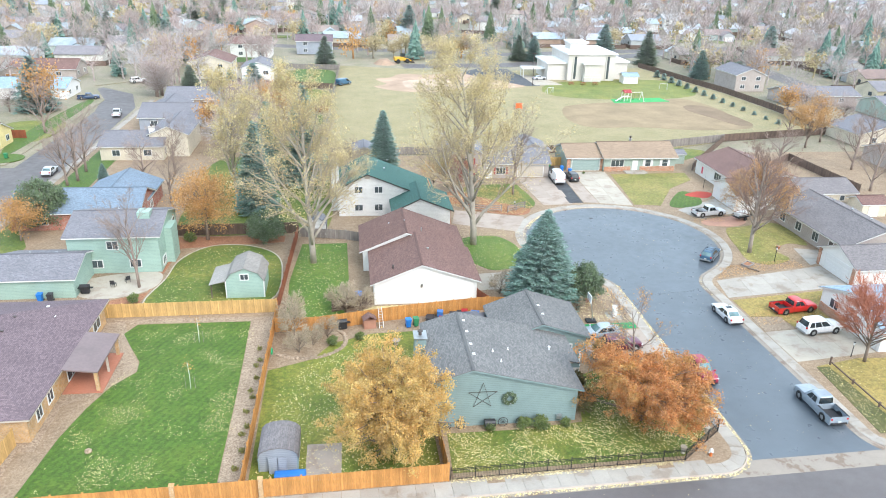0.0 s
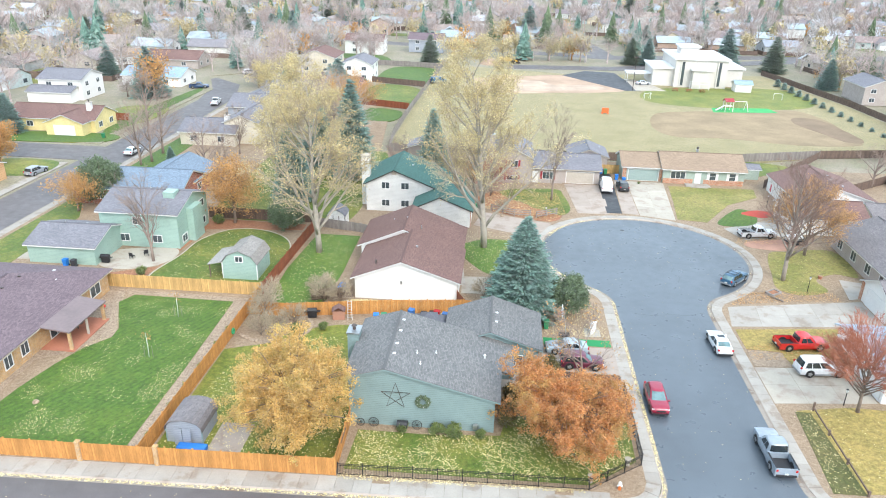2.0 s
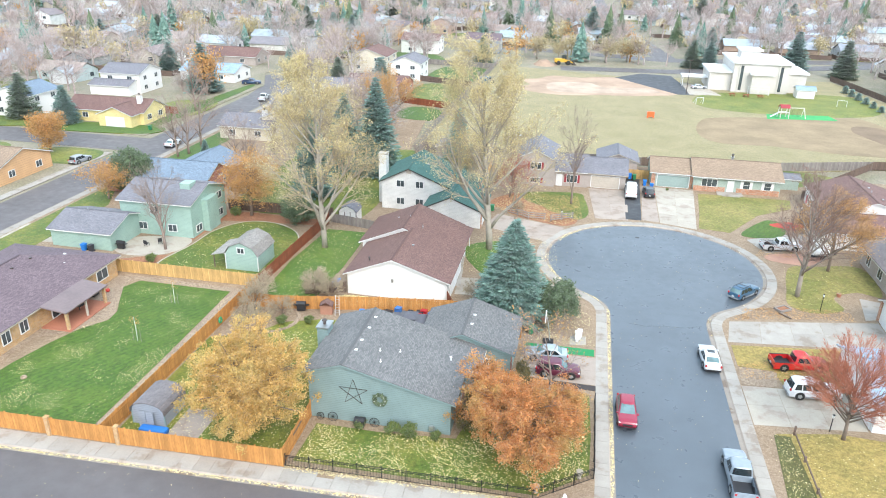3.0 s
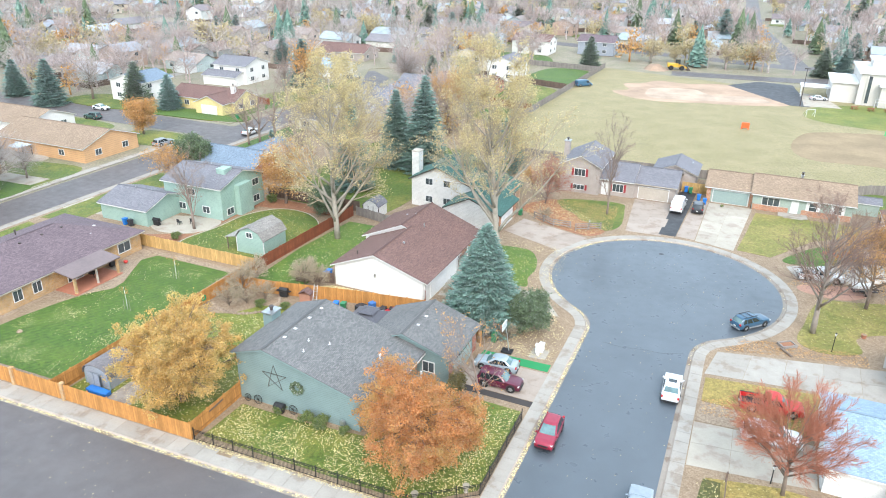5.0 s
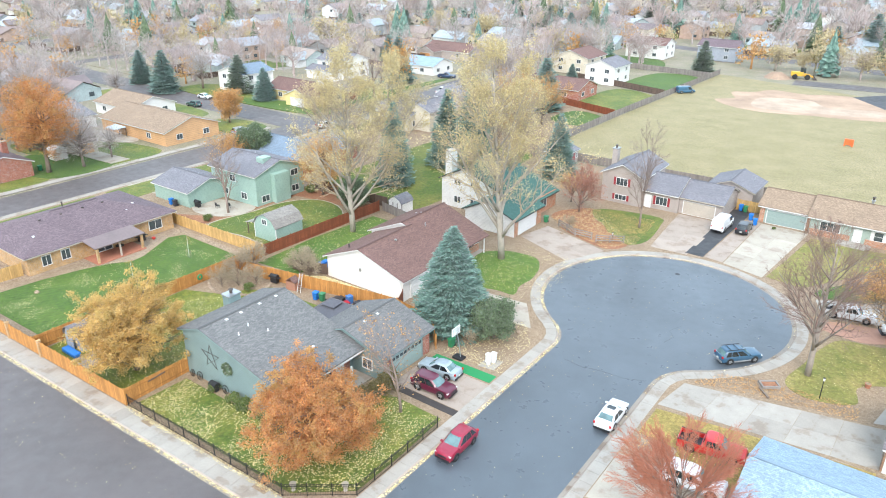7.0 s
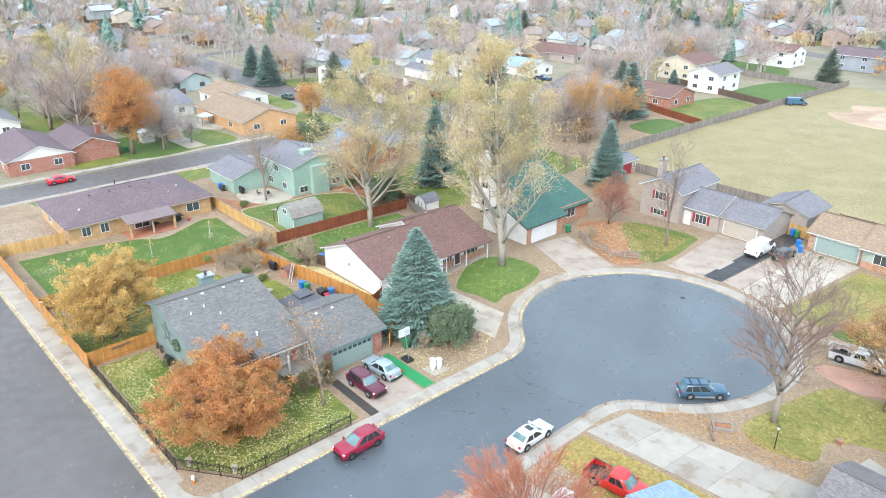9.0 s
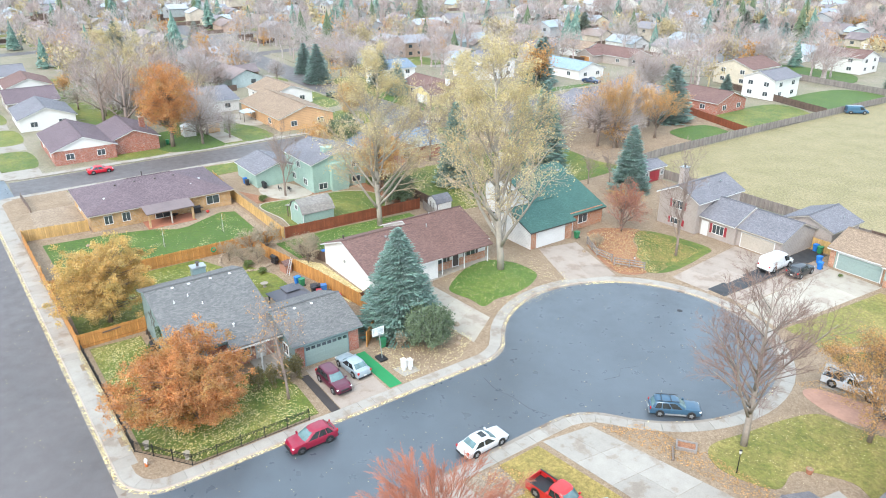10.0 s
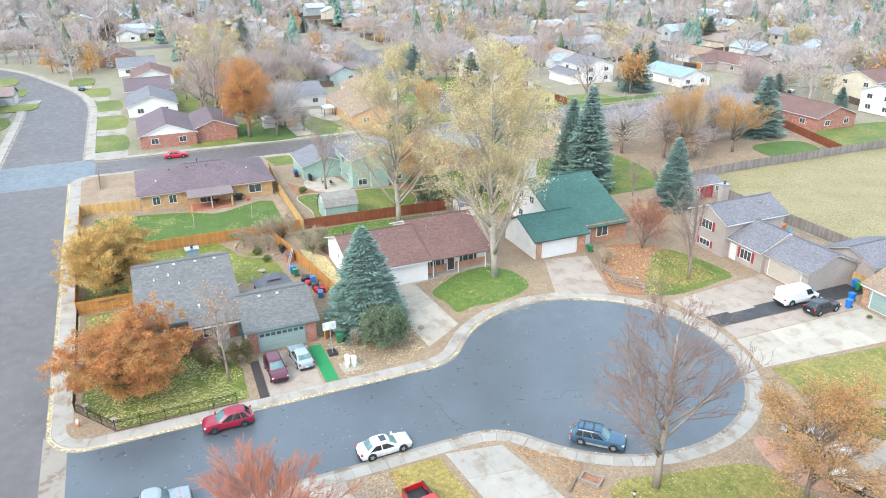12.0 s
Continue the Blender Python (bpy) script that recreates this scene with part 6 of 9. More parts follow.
def spruce_meshes(seed, height, radius, tiers, per, size, base=0.25):
    """A conifer: whorls of drooping boughs, each a tapering spray of needle tufts."""
    rng = random.Random(seed)
    trunk = Mesh().tube([(0, 0, -0.1), (0, 0, height * 0.5), (0, 0, height * 0.98)], [radius * 0.07, radius * 0.045, 0.015], 7)
    v, f = [], []
    for t in range(tiers):
        h = base + (height - base) * (t / tiers) ** 0.92
        r0 = radius * (1 - (h / height) ** 1.3) ** 0.85 + 0.08
        n = max(5, int(per * (0.35 + 0.65 * r0 / radius)))
        for k in range(n):
            a = 2 * math.pi * (k + rng.random() * 0.8) / n + t * 0.7
            r = r0 * rng.uniform(0.74, 1.12)
            lift = rng.gauss(0, 0.1)
            steps = max(3, int(r / (size * 0.42)))
            for j in range(1, steps + 1):
                s = j / steps
                d = r * s
                hz = h + lift - 0.13 * r * s + 0.26 * r * max(0, s - 0.5) + rng.gauss(0, 0.035)
                w = size * (1.25 - 0.55 * s)
                for side in (-1, 0, 1):
                    if side and s < 0.25:
                        continue
                    da = a + side * (0.5 + 0.25 * rng.random()) * min(1.0, 1.2 * size / max(d, 0.2))
                    c = Vector((math.cos(da) * d, math.sin(da) * d, hz - abs(side) * 0.06 + rng.gauss(0, 0.02)))
                    out = Vector((math.cos(a + side * rng.uniform(0.3, 1.0)), math.sin(a + side * rng.uniform(0.3, 1.0)), rng.uniform(-0.25, 0.3))).normalized()
                    lat = Vector((-out.y, out.x, rng.uniform(-0.5, 0.5))).normalized()
                    l = size * rng.uniform(0.8, 1.2)
                    i = len(v)
                    v += [c - out * l * 0.35, c + lat * w * 0.36, c + out * l * 0.75, c - lat * w * 0.36]
                    f.append((i, i + 1, i + 2, i + 3))
    m = Mesh()
    m.v, m.f = [tuple(q) for q in v], f
    return trunk, m


# golden tree in the side yard, rust tree on the corner
t, c = crown_tree(3, 9.9, 0.9, 5.9, 1150, 84, 0.11, 0.26, 0.24, 1.0, 62, 0.8)
tree("golden-leaved tree with a full round crown", "tree", 2.6, 50.6, t, BARK, c, LEAF_GOLD)
t, c = crown_tree(8, 7.7, 0.3, 6.3, 1150, 84, 0.11, 0.22, 0.24, 1.0, 66, 0.42)
tree("rust-orange tree with a low spreading crown", "tree", 26.7, 53.0, t, BARK, c, LEAF_RUST)
m, tips, rng = skeleton_tree(15, 7.6, 0.24, [(20, 0.74, 0.92, 0.02, 0.04, 7, 6, 0.2), (9, 0.5, 0.62, 0.05, 0.08, 4, 4), (7, 0.5, 0.6, 0.03, 0.1, 3, 2), (4, 0.5, 0.6, 0.0, 0.1, 3, 1), (0, 0.5, 0.5, 0, 0.1, 3, 1)])
c = leaves([p for p, d in tips], 26000, 0.095, 0.3, rng)
tree("thin orange-brown tree over parked vehicles", "tree", 64.8, 100.4, m, BARK, c, LEAF_TAWNY)
t, c = crown_tree(21, 10.5, 2.0, 4.8, 200, 60, 0.16, 0.22, 0.55)
tree("orange autumn tree behind the shed", "tree", -21.2, 101.2, t, BARK, c, LEAF_TAWNY)
t, c = crown_tree(22, 8.0, 1.6, 3.6, 120, 70, 0.2, 0.2, 0.55)
tree("small orange street tree", "tree", -76.5, 125.2, t, BARK, c, LEAF_TAWNY)
m, tips, rng = skeleton_tree(23, 5.6, 0.16, [(22, 0.75, 0.75, 0.03, 0.05, 6, 5, 0.04), (9, 0.55, 0.6, 0.05, 0.08, 4, 4), (7, 0.5, 0.6, 0.03, 0.1, 3, 2), (3, 0.5, 0.6, 0.0, 0.1, 3, 1), (0, 0.5, 0.5, 0, 0.1, 3, 1)])
c = leaves([p for p, d in tips], 2600, 0.10, 0.22, rng)
tree("rust-red spreading shrub tree with thin leaves", "tree", 18.2, 120.4, m, BARK_MAUVE, c, LEAF_RED, twig=TWIG_MAROON)
t, c = crown_tree(24, 17.2, 3.4, 6.0, 560, 60, 0.16, 0.4, 0.5)
tree("tall rust-orange tree over the street", "tree", -71.4, 79.2, t, BARK, c, LEAF_RUST, z=0.1)
t, c = crown_tree(25, 6.5, 1.6, 3.4, 80, 50, 0.17, 0.16, 0.55)
tree("small copper-leaved tree by the driveway", "tree", -47.6, 102.5, t, BARK_MAUVE, c, LEAF_TAWNY)
WILLOW = [(22, 1.3, 0.7, 0.0, 0.03, 7, 5, 0.35, 0.35), (7, 0.45, 0.42, 0.03, 0.06, 3, 4), (6, 0.45, 0.45, 0.02, 0.08, 3, 2), (3, 0.6, 0.45, 0.0, 0.1, 3, 1), (0, 0.5, 0.5, 0, 0.1, 3, 1)]
m, tips, rng = skeleton_tree(26, 5.6, 0.3, WILLOW)
c = leaves([p for p, d in tips], 6000, 0.14, 0.3, rng)
willow = tree("broad willow with ochre twigs behind the houses", "tree", -15.6, 169.0, m, BARK, c, LEAF_TAWNY, twig=TWIG_OCHRE)
copy_thing(willow, pose(-15.0, 155, TOP, 0, 0, 130) @ Matrix.Diagonal((0.8, 0.8, 1.3, 1)))
copy_thing(willow, pose(15, 124, TOP, 0, 0, 30) @ Matrix.Diagonal((0.45, 0.45, 0.45, 1)))

copy_thing(willow, pose(105, 150, TOP, 0, 0, 315) @ Matrix.Diagonal((0.9, 0.9, 0.9, 1)))
# cottonwoods: pale rising limbs, thin late leaves
COTTON = [(32, 0.51, 0.78, 0.035, 0.03, 8, 10, 0.1, 0.74), (9, 0.38, 0.62, 0.05, 0.06, 5, 6), (7, 0.42, 0.62, 0.05, 0.10, 3, 3), (4, 0.55, 0.6, 0.03, 0.13, 3, 1), (0, 0.5, 0.5, 0.0, 0.1, 3, 1)]
m, tips, rng = skeleton_tree(5, 25.5, 0.5, COTTON)
c = leaves([p for p, d in tips if p.z > 3.2], 34000, 0.125, 0.36, rng)
tree("tall pale-barked cottonwood with thin yellow leaves", "tree", 17.9, 96.9, m, BARK_PALE, c, LEAF_PALE, twig=TWIG_PALE)
m, tips, rng = skeleton_tree(11, 23.5, 0.45, COTTON)
c = leaves([p for p, d in tips if p.z > 3.2], 26000, 0.125, 0.36, rng)
tree("tall cottonwood with pale limbs and yellow leaves", "tree", -5.4, 91.8, m, BARK_PALE, c, LEAF_PALE, twig=TWIG_PALE)
m, tips, rng = skeleton_tree(17, 18.0, 0.36, [(18, 0.58, 0.66, 0.02, 0.025, 7, 8, 0.1, 0.62), (7, 0.42, 0.6, 0.055, 0.05, 4, 4), (6, 0.42, 0.6, 0.05, 0.1, 3, 2), (4, 0.55, 0.6, 0.03, 0.13, 3, 1), (0, 0.5, 0.5, 0.0, 0.1, 3, 1)])
c = leaves([p for p, d in tips if p.z > 3], 12000, 0.15, 0.3, rng)
cw = tree("cottonwood with sparse yellow leaves behind the houses", "tree", -19.0, 118.0, m, BARK_PALE, c, LEAF_PALE, twig=TWIG_PALE)
copy_thing(cw, pose(-106, 78, 0.1, 0, 0, 140) @ Matrix.Diagonal((1.0, 1.0, 1.0, 1)))

# bare trees
BARE = [(26, 0.62, 0.72, 0.015, 0.010, 8, 9, 0.2, 0.72), (9, 0.44, 0.60, 0.03, 0.05, 4, 5), (6, 0.46, 0.6, 0.02, 0.07, 3, 3), (4, 0.6, 0.6, 0.02, 0.1, 3, 1), (0, 0.5, 0.5, 0.0, 0.1, 3, 1)]
m, tips, rng = skeleton_tree(36, 14.2, 0.33, BARE)
tree("large bare tree with spreading gray limbs", "tree", 58.6, 91.0, m, BARK_ASH, twig=TWIG_BROWN)
m, tips, rng = skeleton_tree(33, 5.9, 0.2, [(36, 1.05, 0.78, 0.05, 0.03, 7, 5, 0.32, 0.55), (11, 0.45, 0.36, 0.03, 0.04, 3, 4), (8, 0.45, 0.4, 0.03, 0.05, 3, 2), (4, 0.6, 0.45, 0.03, 0.08, 3, 1), (0, 0.5, 0.5, 0, 0.1, 3, 1)])
tree("bare tree with a dense fan of fine reddish twigs", "tree", 55.5, 60.9, m, BARK, twig=TWIG_RED)
m, tips, rng = skeleton_tree(35, 7.6, 0.16, [(10, 0.6, 0.7, 0.02, 0.03, 7, 6, 0.22), (7, 0.5, 0.6, 0.05, 0.08, 5, 4), (6, 0.5, 0.6, 0.04, 0.1, 3, 3), (3, 0.5, 0.6, 0.0, 0.1, 3, 1), (0, 0.5, 0.5, 0, 0.1, 3, 1)])
c = leaves([p for p, d in tips], 500, 0.12, 0.2, rng)
tree("slim young tree with few russet leaves", "tree", 29.0, 61.2, m, BARK_MAUVE, c, LEAF_TAWNY)
m, tips, rng = skeleton_tree(37, 9.4, 0.22, [(13, 0.6, 0.6, 0.02, 0.03, 6, 6, 0.16), (7, 0.5, 0.55, 0.05, 0.07, 4, 4), (6, 0.5, 0.55, 0.04, 0.1, 3, 2), (3, 0.6, 0.55, 0.0, 0.1, 3, 1), (0, 0.5, 0.5, 0, 0.1, 3, 1)])
bare_mid = tree("bare rounded tree with dark fine twigs", "tree", -27.0, 85.6, m, BARK_MAUVE)
copy_thing(bare_mid, pose(28.9, 119.6, TOP, 0, 0, 120) @ Matrix.Diagonal((0.92, 0.92, 1.25, 1)))
m, tips, rng = skeleton_tree(39, 10.5, 0.3, [(13, 0.6, 0.75, 0.02, 0.03, 6, 7, 0.16, 0.6), (6, 0.5, 0.62, 0.05, 0.08, 4, 4), (6, 0.5, 0.62, 0.04, 0.1, 3, 2), (3, 0.6, 0.6, 0.0, 0.1, 3, 1), (0, 0.5, 0.5, 0, 0.1, 3, 1)])
bare_big = tree("large bare street tree with brown twigs", "tree", -49.5, 137, m, BARK_MAUVE, twig=TWIG_GRAY)
copy_thing(bare_big, pose(-49.0, 131, TOP, 0, 0, 70))
copy_thing(bare_big, pose(-50.0, 128.5, TOP, 0, 0, 200) @ Matrix.Diagonal((0.9, 0.9, 0.95, 1)))

for x, y, k in ((-1, 133, 0.5), (0.5, 137, 0.5), (-30, 118, 0.9), (-34, 139, 0.8)):
    copy_thing(bare_mid, pose(x, y, TOP, 0, 0, 60 * k * x) @ Matrix.Diagonal((k, k, k, 1)))

# conifers
t, c = spruce_meshes(41, 12.3, 4.7, 36, 32, 0.4)
spruce = tree("dense blue spruce beside the driveway", "spruce tree", 23.2, 77.6, t, BARK, c, NEEDLE_BLUE)
t, c = spruce_meshes(42, 12.0, 3.4, 30, 20, 0.5)
spruce_mid = tree("tall blue-green spruce behind the houses", "spruce tree", 6.4, 135.4, t, BARK, c, NEEDLE_BLUE)
for x, y, s, w in ((-8.2, 128.5, 1.52, 1.4), (-14.6, 129, 1.25, 1.2), (-15.2, 113.5, 1.25, 1.1), (-43.5, 128, 0.35, 0.4)):
    copy_thing(spruce_mid, pose(x, y, TOP, 0, 0, 50 * s) @ Matrix.Diagonal((w, w, s, 1)))
t, c = crown_tree(51, 4.9, 0.1, 2.6, 420, 44, 0.14, 0.14, 0.24)
juniper = tree("dense round juniper bush beside the spruce", "juniper bush", 28.6, 78.0, t, BARK, c, NEEDLE_GREEN, name="bush")
copy_thing(juniper, pose(-46.4, 107.6, TOP, 0, 0, 80) @ Matrix.Diagonal((1.35, 1.35, 1.55, 1)))
copy_thing(juniper, pose(-12.5, 100.0, TOP, 0, 0, 10) @ Matrix.Diagonal((1.0, 1.0, 1.0, 1)))

# shrubs
t, c = crown_tree(61, 1.0, 0.02, 0.62, 60, 40, 0.1, 0.03, 0.12)
shrub = tree("small clipped green shrub", "shrub", 15.4, 52.7, t, BARK, c, LEAF_GREEN, name="shrub")
for x, y, s in ((16.9, 52.7, 1.1), (12.2, 52.9, 0.8), (19.3, 52.8, 0.7), (-2.4, 69.4, 0.9), (0.6, 70.2, 0.8), (-23.6, 100.8, 1.3), (-26.5, 81.4, 1.0), (45.9, 131.5, 0.4)):
    copy_thing(shrub, pose(x, y, TOP, 0, 0, 90 * s) @ Matrix.Diagonal((s, s, s, 1)))
t, c = crown_tree(62, 2.5, 0.02, 0.6, 70, 45, 0.11, 0.04, 0.14, 1.0)
cypress = tree("narrow brown-green arborvitae by the porch", "shrub", 25.7, 59.4, t, BARK, c, foliage("arborvitae", [(0.15, 0.12, 0.045), (0.21, 0.165, 0.06), (0.13, 0.125, 0.05)]), name="shrub")
for x, y, s in ((26.0, 60.8, 0.95), (26.1, 62.2, 1.05), (25.9, 63.5, 1.0), (21.8, 57.8, 1.0), (21.6, 54.4, 1.1)):
    copy_thing(cypress, pose(x, y, TOP, 0, 0, 77 * s) @ Matrix.Diagonal((s, s, s, 1)))
m, tips, rng = skeleton_tree(63, 1.6, 0.05, [(22, 0.9, 0.8, 0.02, 0.05, 5, 4, 0.02), (7, 0.6, 0.6, 0.03, 0.1, 3, 2), (5, 0.5, 0.6, 0.0, 0.1, 3, 1), (0, 0.5, 0.5, 0, 0.1, 3, 1)])
c = leaves([p for p, d in tips], 900, 0.06, 0.08, rng)
bramble = tree("leafless twiggy garden shrub", "shrub", -4.6, 69.4, m, BARK, c, BRUSH, name="shrub", twig=TWIG_PALE)
for x, y, s in ((-6.8, 71.6, 1.5), (-3.0, 71.0, 1.1), (-6.0, 68.0, 1.2), (-1.0, 76.8, 1.5), (1.0, 76.6, 1.3), (-2.0, 78.6, 1.2), (18.6, 80.4, 1.3), (20.0, 79.4, 1.0), (27.2, 75.2, 0.8), (20.4, 112.8, 0.9), (-7.0, 74.0, 1.6)):
    copy_thing(bramble, pose(x, y, TOP, 0, 0, 131 * s) @ Matrix.Diagonal((s, s, s, 1)))
birch = tree("slim young tree with a staked white trunk", "sapling", -17.0, 71.0, Mesh().tube([(0, 0, 0), (0.03, 0, 1.5), (0, 0.05, 3.0)], [0.035, 0.03, 0.012], 6), TRIM_WHITE, leaves([(0, 0, 2.2), (0, 0.1, 2.8)], 60, 0.1, 0.3, random.Random(4)), LEAF_TAWNY)
copy_thing(birch, pose(-16.2, 62.0, TOP, 0, 0, 60))
for x, y in ((-17.0, 71.0), (-16.2, 62.0)):
    for dx in (-0.45, 0.45):
        solo("stake", Mesh().cyl(0, 0, 0, 1.4, 0.022, 0.02, 6), PICKET_GRAY, "gray wooden stake beside the sapling", "stake", at=pose(x + dx, y, TOP), group="sapling stakes")
for x, y, s, w in ((-88, 74, 1.45, 1.6), (-97, 82, 1.3, 1.5), (-104, 72, 1.2, 1.5), (-93, 92, 1.1, 1.2), (-68, 168, 1.1, 1.1), (98, 118, 0.9, 0.9), (104, 132, 0.9, 1.0), (90, 136, 0.7, 0.8), (112, 155, 0.9, 0.9), (119, 147, 0.85, 0.9), (108, 162, 0.6, 0.7), (-36, 126, 0.8, 0.8)):
    copy_thing(bare_big, pose(x, y, 0.1, 0, 0, x * 7) @ Matrix.Diagonal((w, w, s, 1)))


# ---- sheds and garden things ----
def gambrel_shed(label, x0, x1, y0, y1, eave, knee, ridge, wall, roof, trim=TRIM_WHITE, curve=False):
    """A barn-roofed shed, ridge along y."""
    h = thing("shed", label, "shed", (x0 + x1) / 2, (y0 + y1) / 2, TOP, 0, "garden sheds")
    w, d = (x1 - x0) / 2, (y1 - y0) / 2
    if curve:
        prof = [(-w, eave)] + [(-w * math.cos(a), eave + (ridge - eave) * math.sin(a) ** 0.8) for a in np.linspace(0.25, math.pi - 0.25, 7)] + [(w, eave)]
    else:
        prof = [(-w, eave), (-w * 0.68, knee), (0, ridge), (w * 0.68, knee), (w, eave)]
    ring = [(-w, 0)] + prof + [(w, 0)]
    n = len(ring)
    m = Mesh().add([(x, -d, z) for x, z in ring] + [(x, d, z) for x, z in ring], [tuple(range(n - 1, -1, -1)), tuple(range(n, 2 * n))] + [(i, (i + 1) % n, (i + 1) % n + n, i + n) for i in range(n)])
    part("wall", m, wall, h)
    out = [(x * 1.06, z + 0.03 if abs(x) < w * 0.98 else z - 0.08) for x, z in prof]
    for (xa, za), (xb, zb) in zip(out, out[1:]):
        rm = Mesh()
        if xa < 0 and xb <= 0.01 or za < zb:
            rm.slope([(xa, d + 0.2, za), (xa, -d - 0.2, za), (xb, -d - 0.2, zb), (xb, d + 0.2, zb)], 0.06, 0.07)
        else:
            rm.slope([(xb, -d - 0.2, zb), (xb, d + 0.2, zb), (xa, d + 0.2, za), (xa, -d - 0.2, za)], 0.06, 0.07)
        part("roof_panel", rm, roof, h)
    for s in (-1, 1):
        part("corner_board", Mesh().box(s * w - 0.06, s * w + 0.06, -d - 0.03, -d + 0.04, 0, eave), trim, h)
    return h


s = gambrel_shed("mint-green barn-roofed garden shed with gray shingles", -15.6, -11.0, 81.6, 86.8, 2.3, 3.3, 4.0, SIDE_MINT, shingle("shed_shingle", (0.24, 0.225, 0.21), (0.27, 0.25, 0.23)))
window(s, "S", -2.62, 0, 2.5, 0.9, 0.7, TRIM_WHITE, 1)
part("lean_to_roof", Mesh().slope([(-4.3, 2.7, 1.95), (-4.3, -2.7, 1.95), (-2.2, -2.7, 2.45), (-2.2, 2.7, 2.45)], 0, 0.09), shingle("lean_to_shingle", (0.30, 0.285, 0.265)), s)
for y in (-2.4, 2.4):
    part("lean_to_post", Mesh().box(-4.15, -4.03, y - 0.06, y + 0.06, 0, 1.9), PICKET_DARK, s)
part("lattice", Mesh().box(-4.1, -2.35, 2.3, 2.36, 0, 1.9), PICKET_GRAY, s)
s = gambrel_shed("blue-gray shed with arched gray shingle roof", -8.2, -5.0, 49.0, 52.4, 1.35, 1.95, 2.4, SIDE_BLUEGRAY, SHINGLE_DUSK, TRIM_SAGE, True)
part("shed_door", Mesh().box(-0.75, -0.03, -2.1, -2.06, 0.05, 1.75).box(0.03, 0.75, -2.1, -2.06, 0.05, 1.75), SIDE_BLUEGRAY, s)
solo("tarp", bevelled(Mesh().box(-1.3, 1.3, -0.4, 0.4, 0, 0.5), plain("blue_tarp", (0.02, 0.16, 0.50), 0.5), "tarp", 0.12, True), LEAF_GOLD, "crumpled bright blue tarpaulin by the shed", "tarpaulin", at=pose(-5.6, 48.1, TOP + 0.02))
patch("paving", [(-4.4, 47.4), (-1.4, 47.4), (-1.4, 52.2), (-4.4, 52.2)], CONCRETE_PATCH, "small concrete pad beside the shed", "paving", 0.03, smooth=False)
s = gambrel_shed("small white shed with brown corner boards", -6.6, -3.8, 101.6, 104.4, 1.9, 2.4, 2.9, SIDE_WHITE, SHINGLE_SLATE, TRIM_DARK)
for x in (-0.45, 0.45):
    part("door_board", Mesh().box(x - 0.05, x + 0.05, -1.45, -1.39, 0, 1.9), TRIM_DARK, s)
s = gambrel_shed("tan barn shed with arched double doors", -81.6, -77.6, 88.2, 92.6, 2.4, 3.2, 3.9, SIDE_CREAM, SHINGLE_BROWN, TRIM_TAN)
part("shed_door", Mesh().box(2.0, 2.06, -1.3, -0.05, 0.1, 2.1).box(2.0, 2.06, 0.05, 1.3, 0.1, 2.1), SIDE_PEACH, s)
s = house("white vinyl garden shed", "garden sheds", name="shed")
block(s, -80.2, -77.6, 83.6, 86.2, 2.0, 2.5, "x", SIDE_WHITE, TRIM_WHITE, TRIM_WHITE, over=0.1, ends=0.1)
s = house("gray field-side shed with red double doors", "garden sheds", name="shed")
block(s, 0.6, 5.0, 141.0, 146.6, 2.5, 3.2, "y", SIDE_TAUPE, SHINGLE_SLATE, TRIM_WHITE, over=0.3)
for a, b in ((142.5, 143.75), (143.8, 145.05)):
    part("shed_door", Mesh().box(5.0, 5.08, a, b, 0.1, 2.1), TRIM_RED, s)
for y in (141.7, 145.9):
    window(s, "E", 5.02, y, 1.1, 0.6, 0.9, TRIM_WHITE, 1)

# on the sage house's gable
star = Mesh()
tip = [(1.4 * math.sin(k * 2 * math.pi / 5), 1.4 * math.cos(k * 2 * math.pi / 5)) for k in range(5)]
for k in range(5):
    a, b = tip[k], tip[(k + 2) % 5]
    star.bar((a[0], 0, a[1]), (b[0], 0.001 * k, b[1]), 0.03, 0.035)
solo("wall_star", star, TRIM_DARK, "large dark five-pointed star outline on the gable", "wall decoration", at=pose(11.4, 53.5, 3.4))
rg = random.Random(9)
ring = [(0.5 * math.cos(a), 0, 0.5 * math.sin(a)) for a in np.linspace(0, 2 * math.pi, 40)[:-1]]
wreath = thing("wreath", "round green wreath with white lights on the gable", "wreath", 13.9, 53.42, 3.05)
part("greenery", leaves(ring, 1500, 0.1, 0.09, rg), NEEDLE_GREEN, wreath)
for k in range(9):
    a = 2 * math.pi * k / 9
    part("bauble", Mesh().tube([(0.52 * math.cos(a), -0.16, 0.52 * math.sin(a)), (0.52 * math.cos(a), -0.06, 0.52 * math.sin(a))], [0.035, 0.05], 6), TRIM_WHITE, wreath)
for x, r, lean in ((9.4, 0.45, 8), (13.4, 0.45, 6), (15.0, 0.38, 10), (8.2, 0.35, 12)):
    wheel = Mesh().tube([(r * math.cos(a), 0, r * math.sin(a)) for a in np.linspace(0, 2 * math.pi, 21)], [0.03] * 21, 5)
    for k in range(6):
        a = math.pi * k / 6
        wheel.bar((-r * math.cos(a), 0, -r * math.sin(a)), (r * math.cos(a), 0.002, r * math.sin(a) + 0.001), 0.02, 0.02)
    solo("wagon_wheel", wheel, IRON, "old iron wagon wheel leaning on the wall", "wagon wheel", at=pose(x, 53.3, TOP + r, -lean, 0, 0), group="wagon wheels")
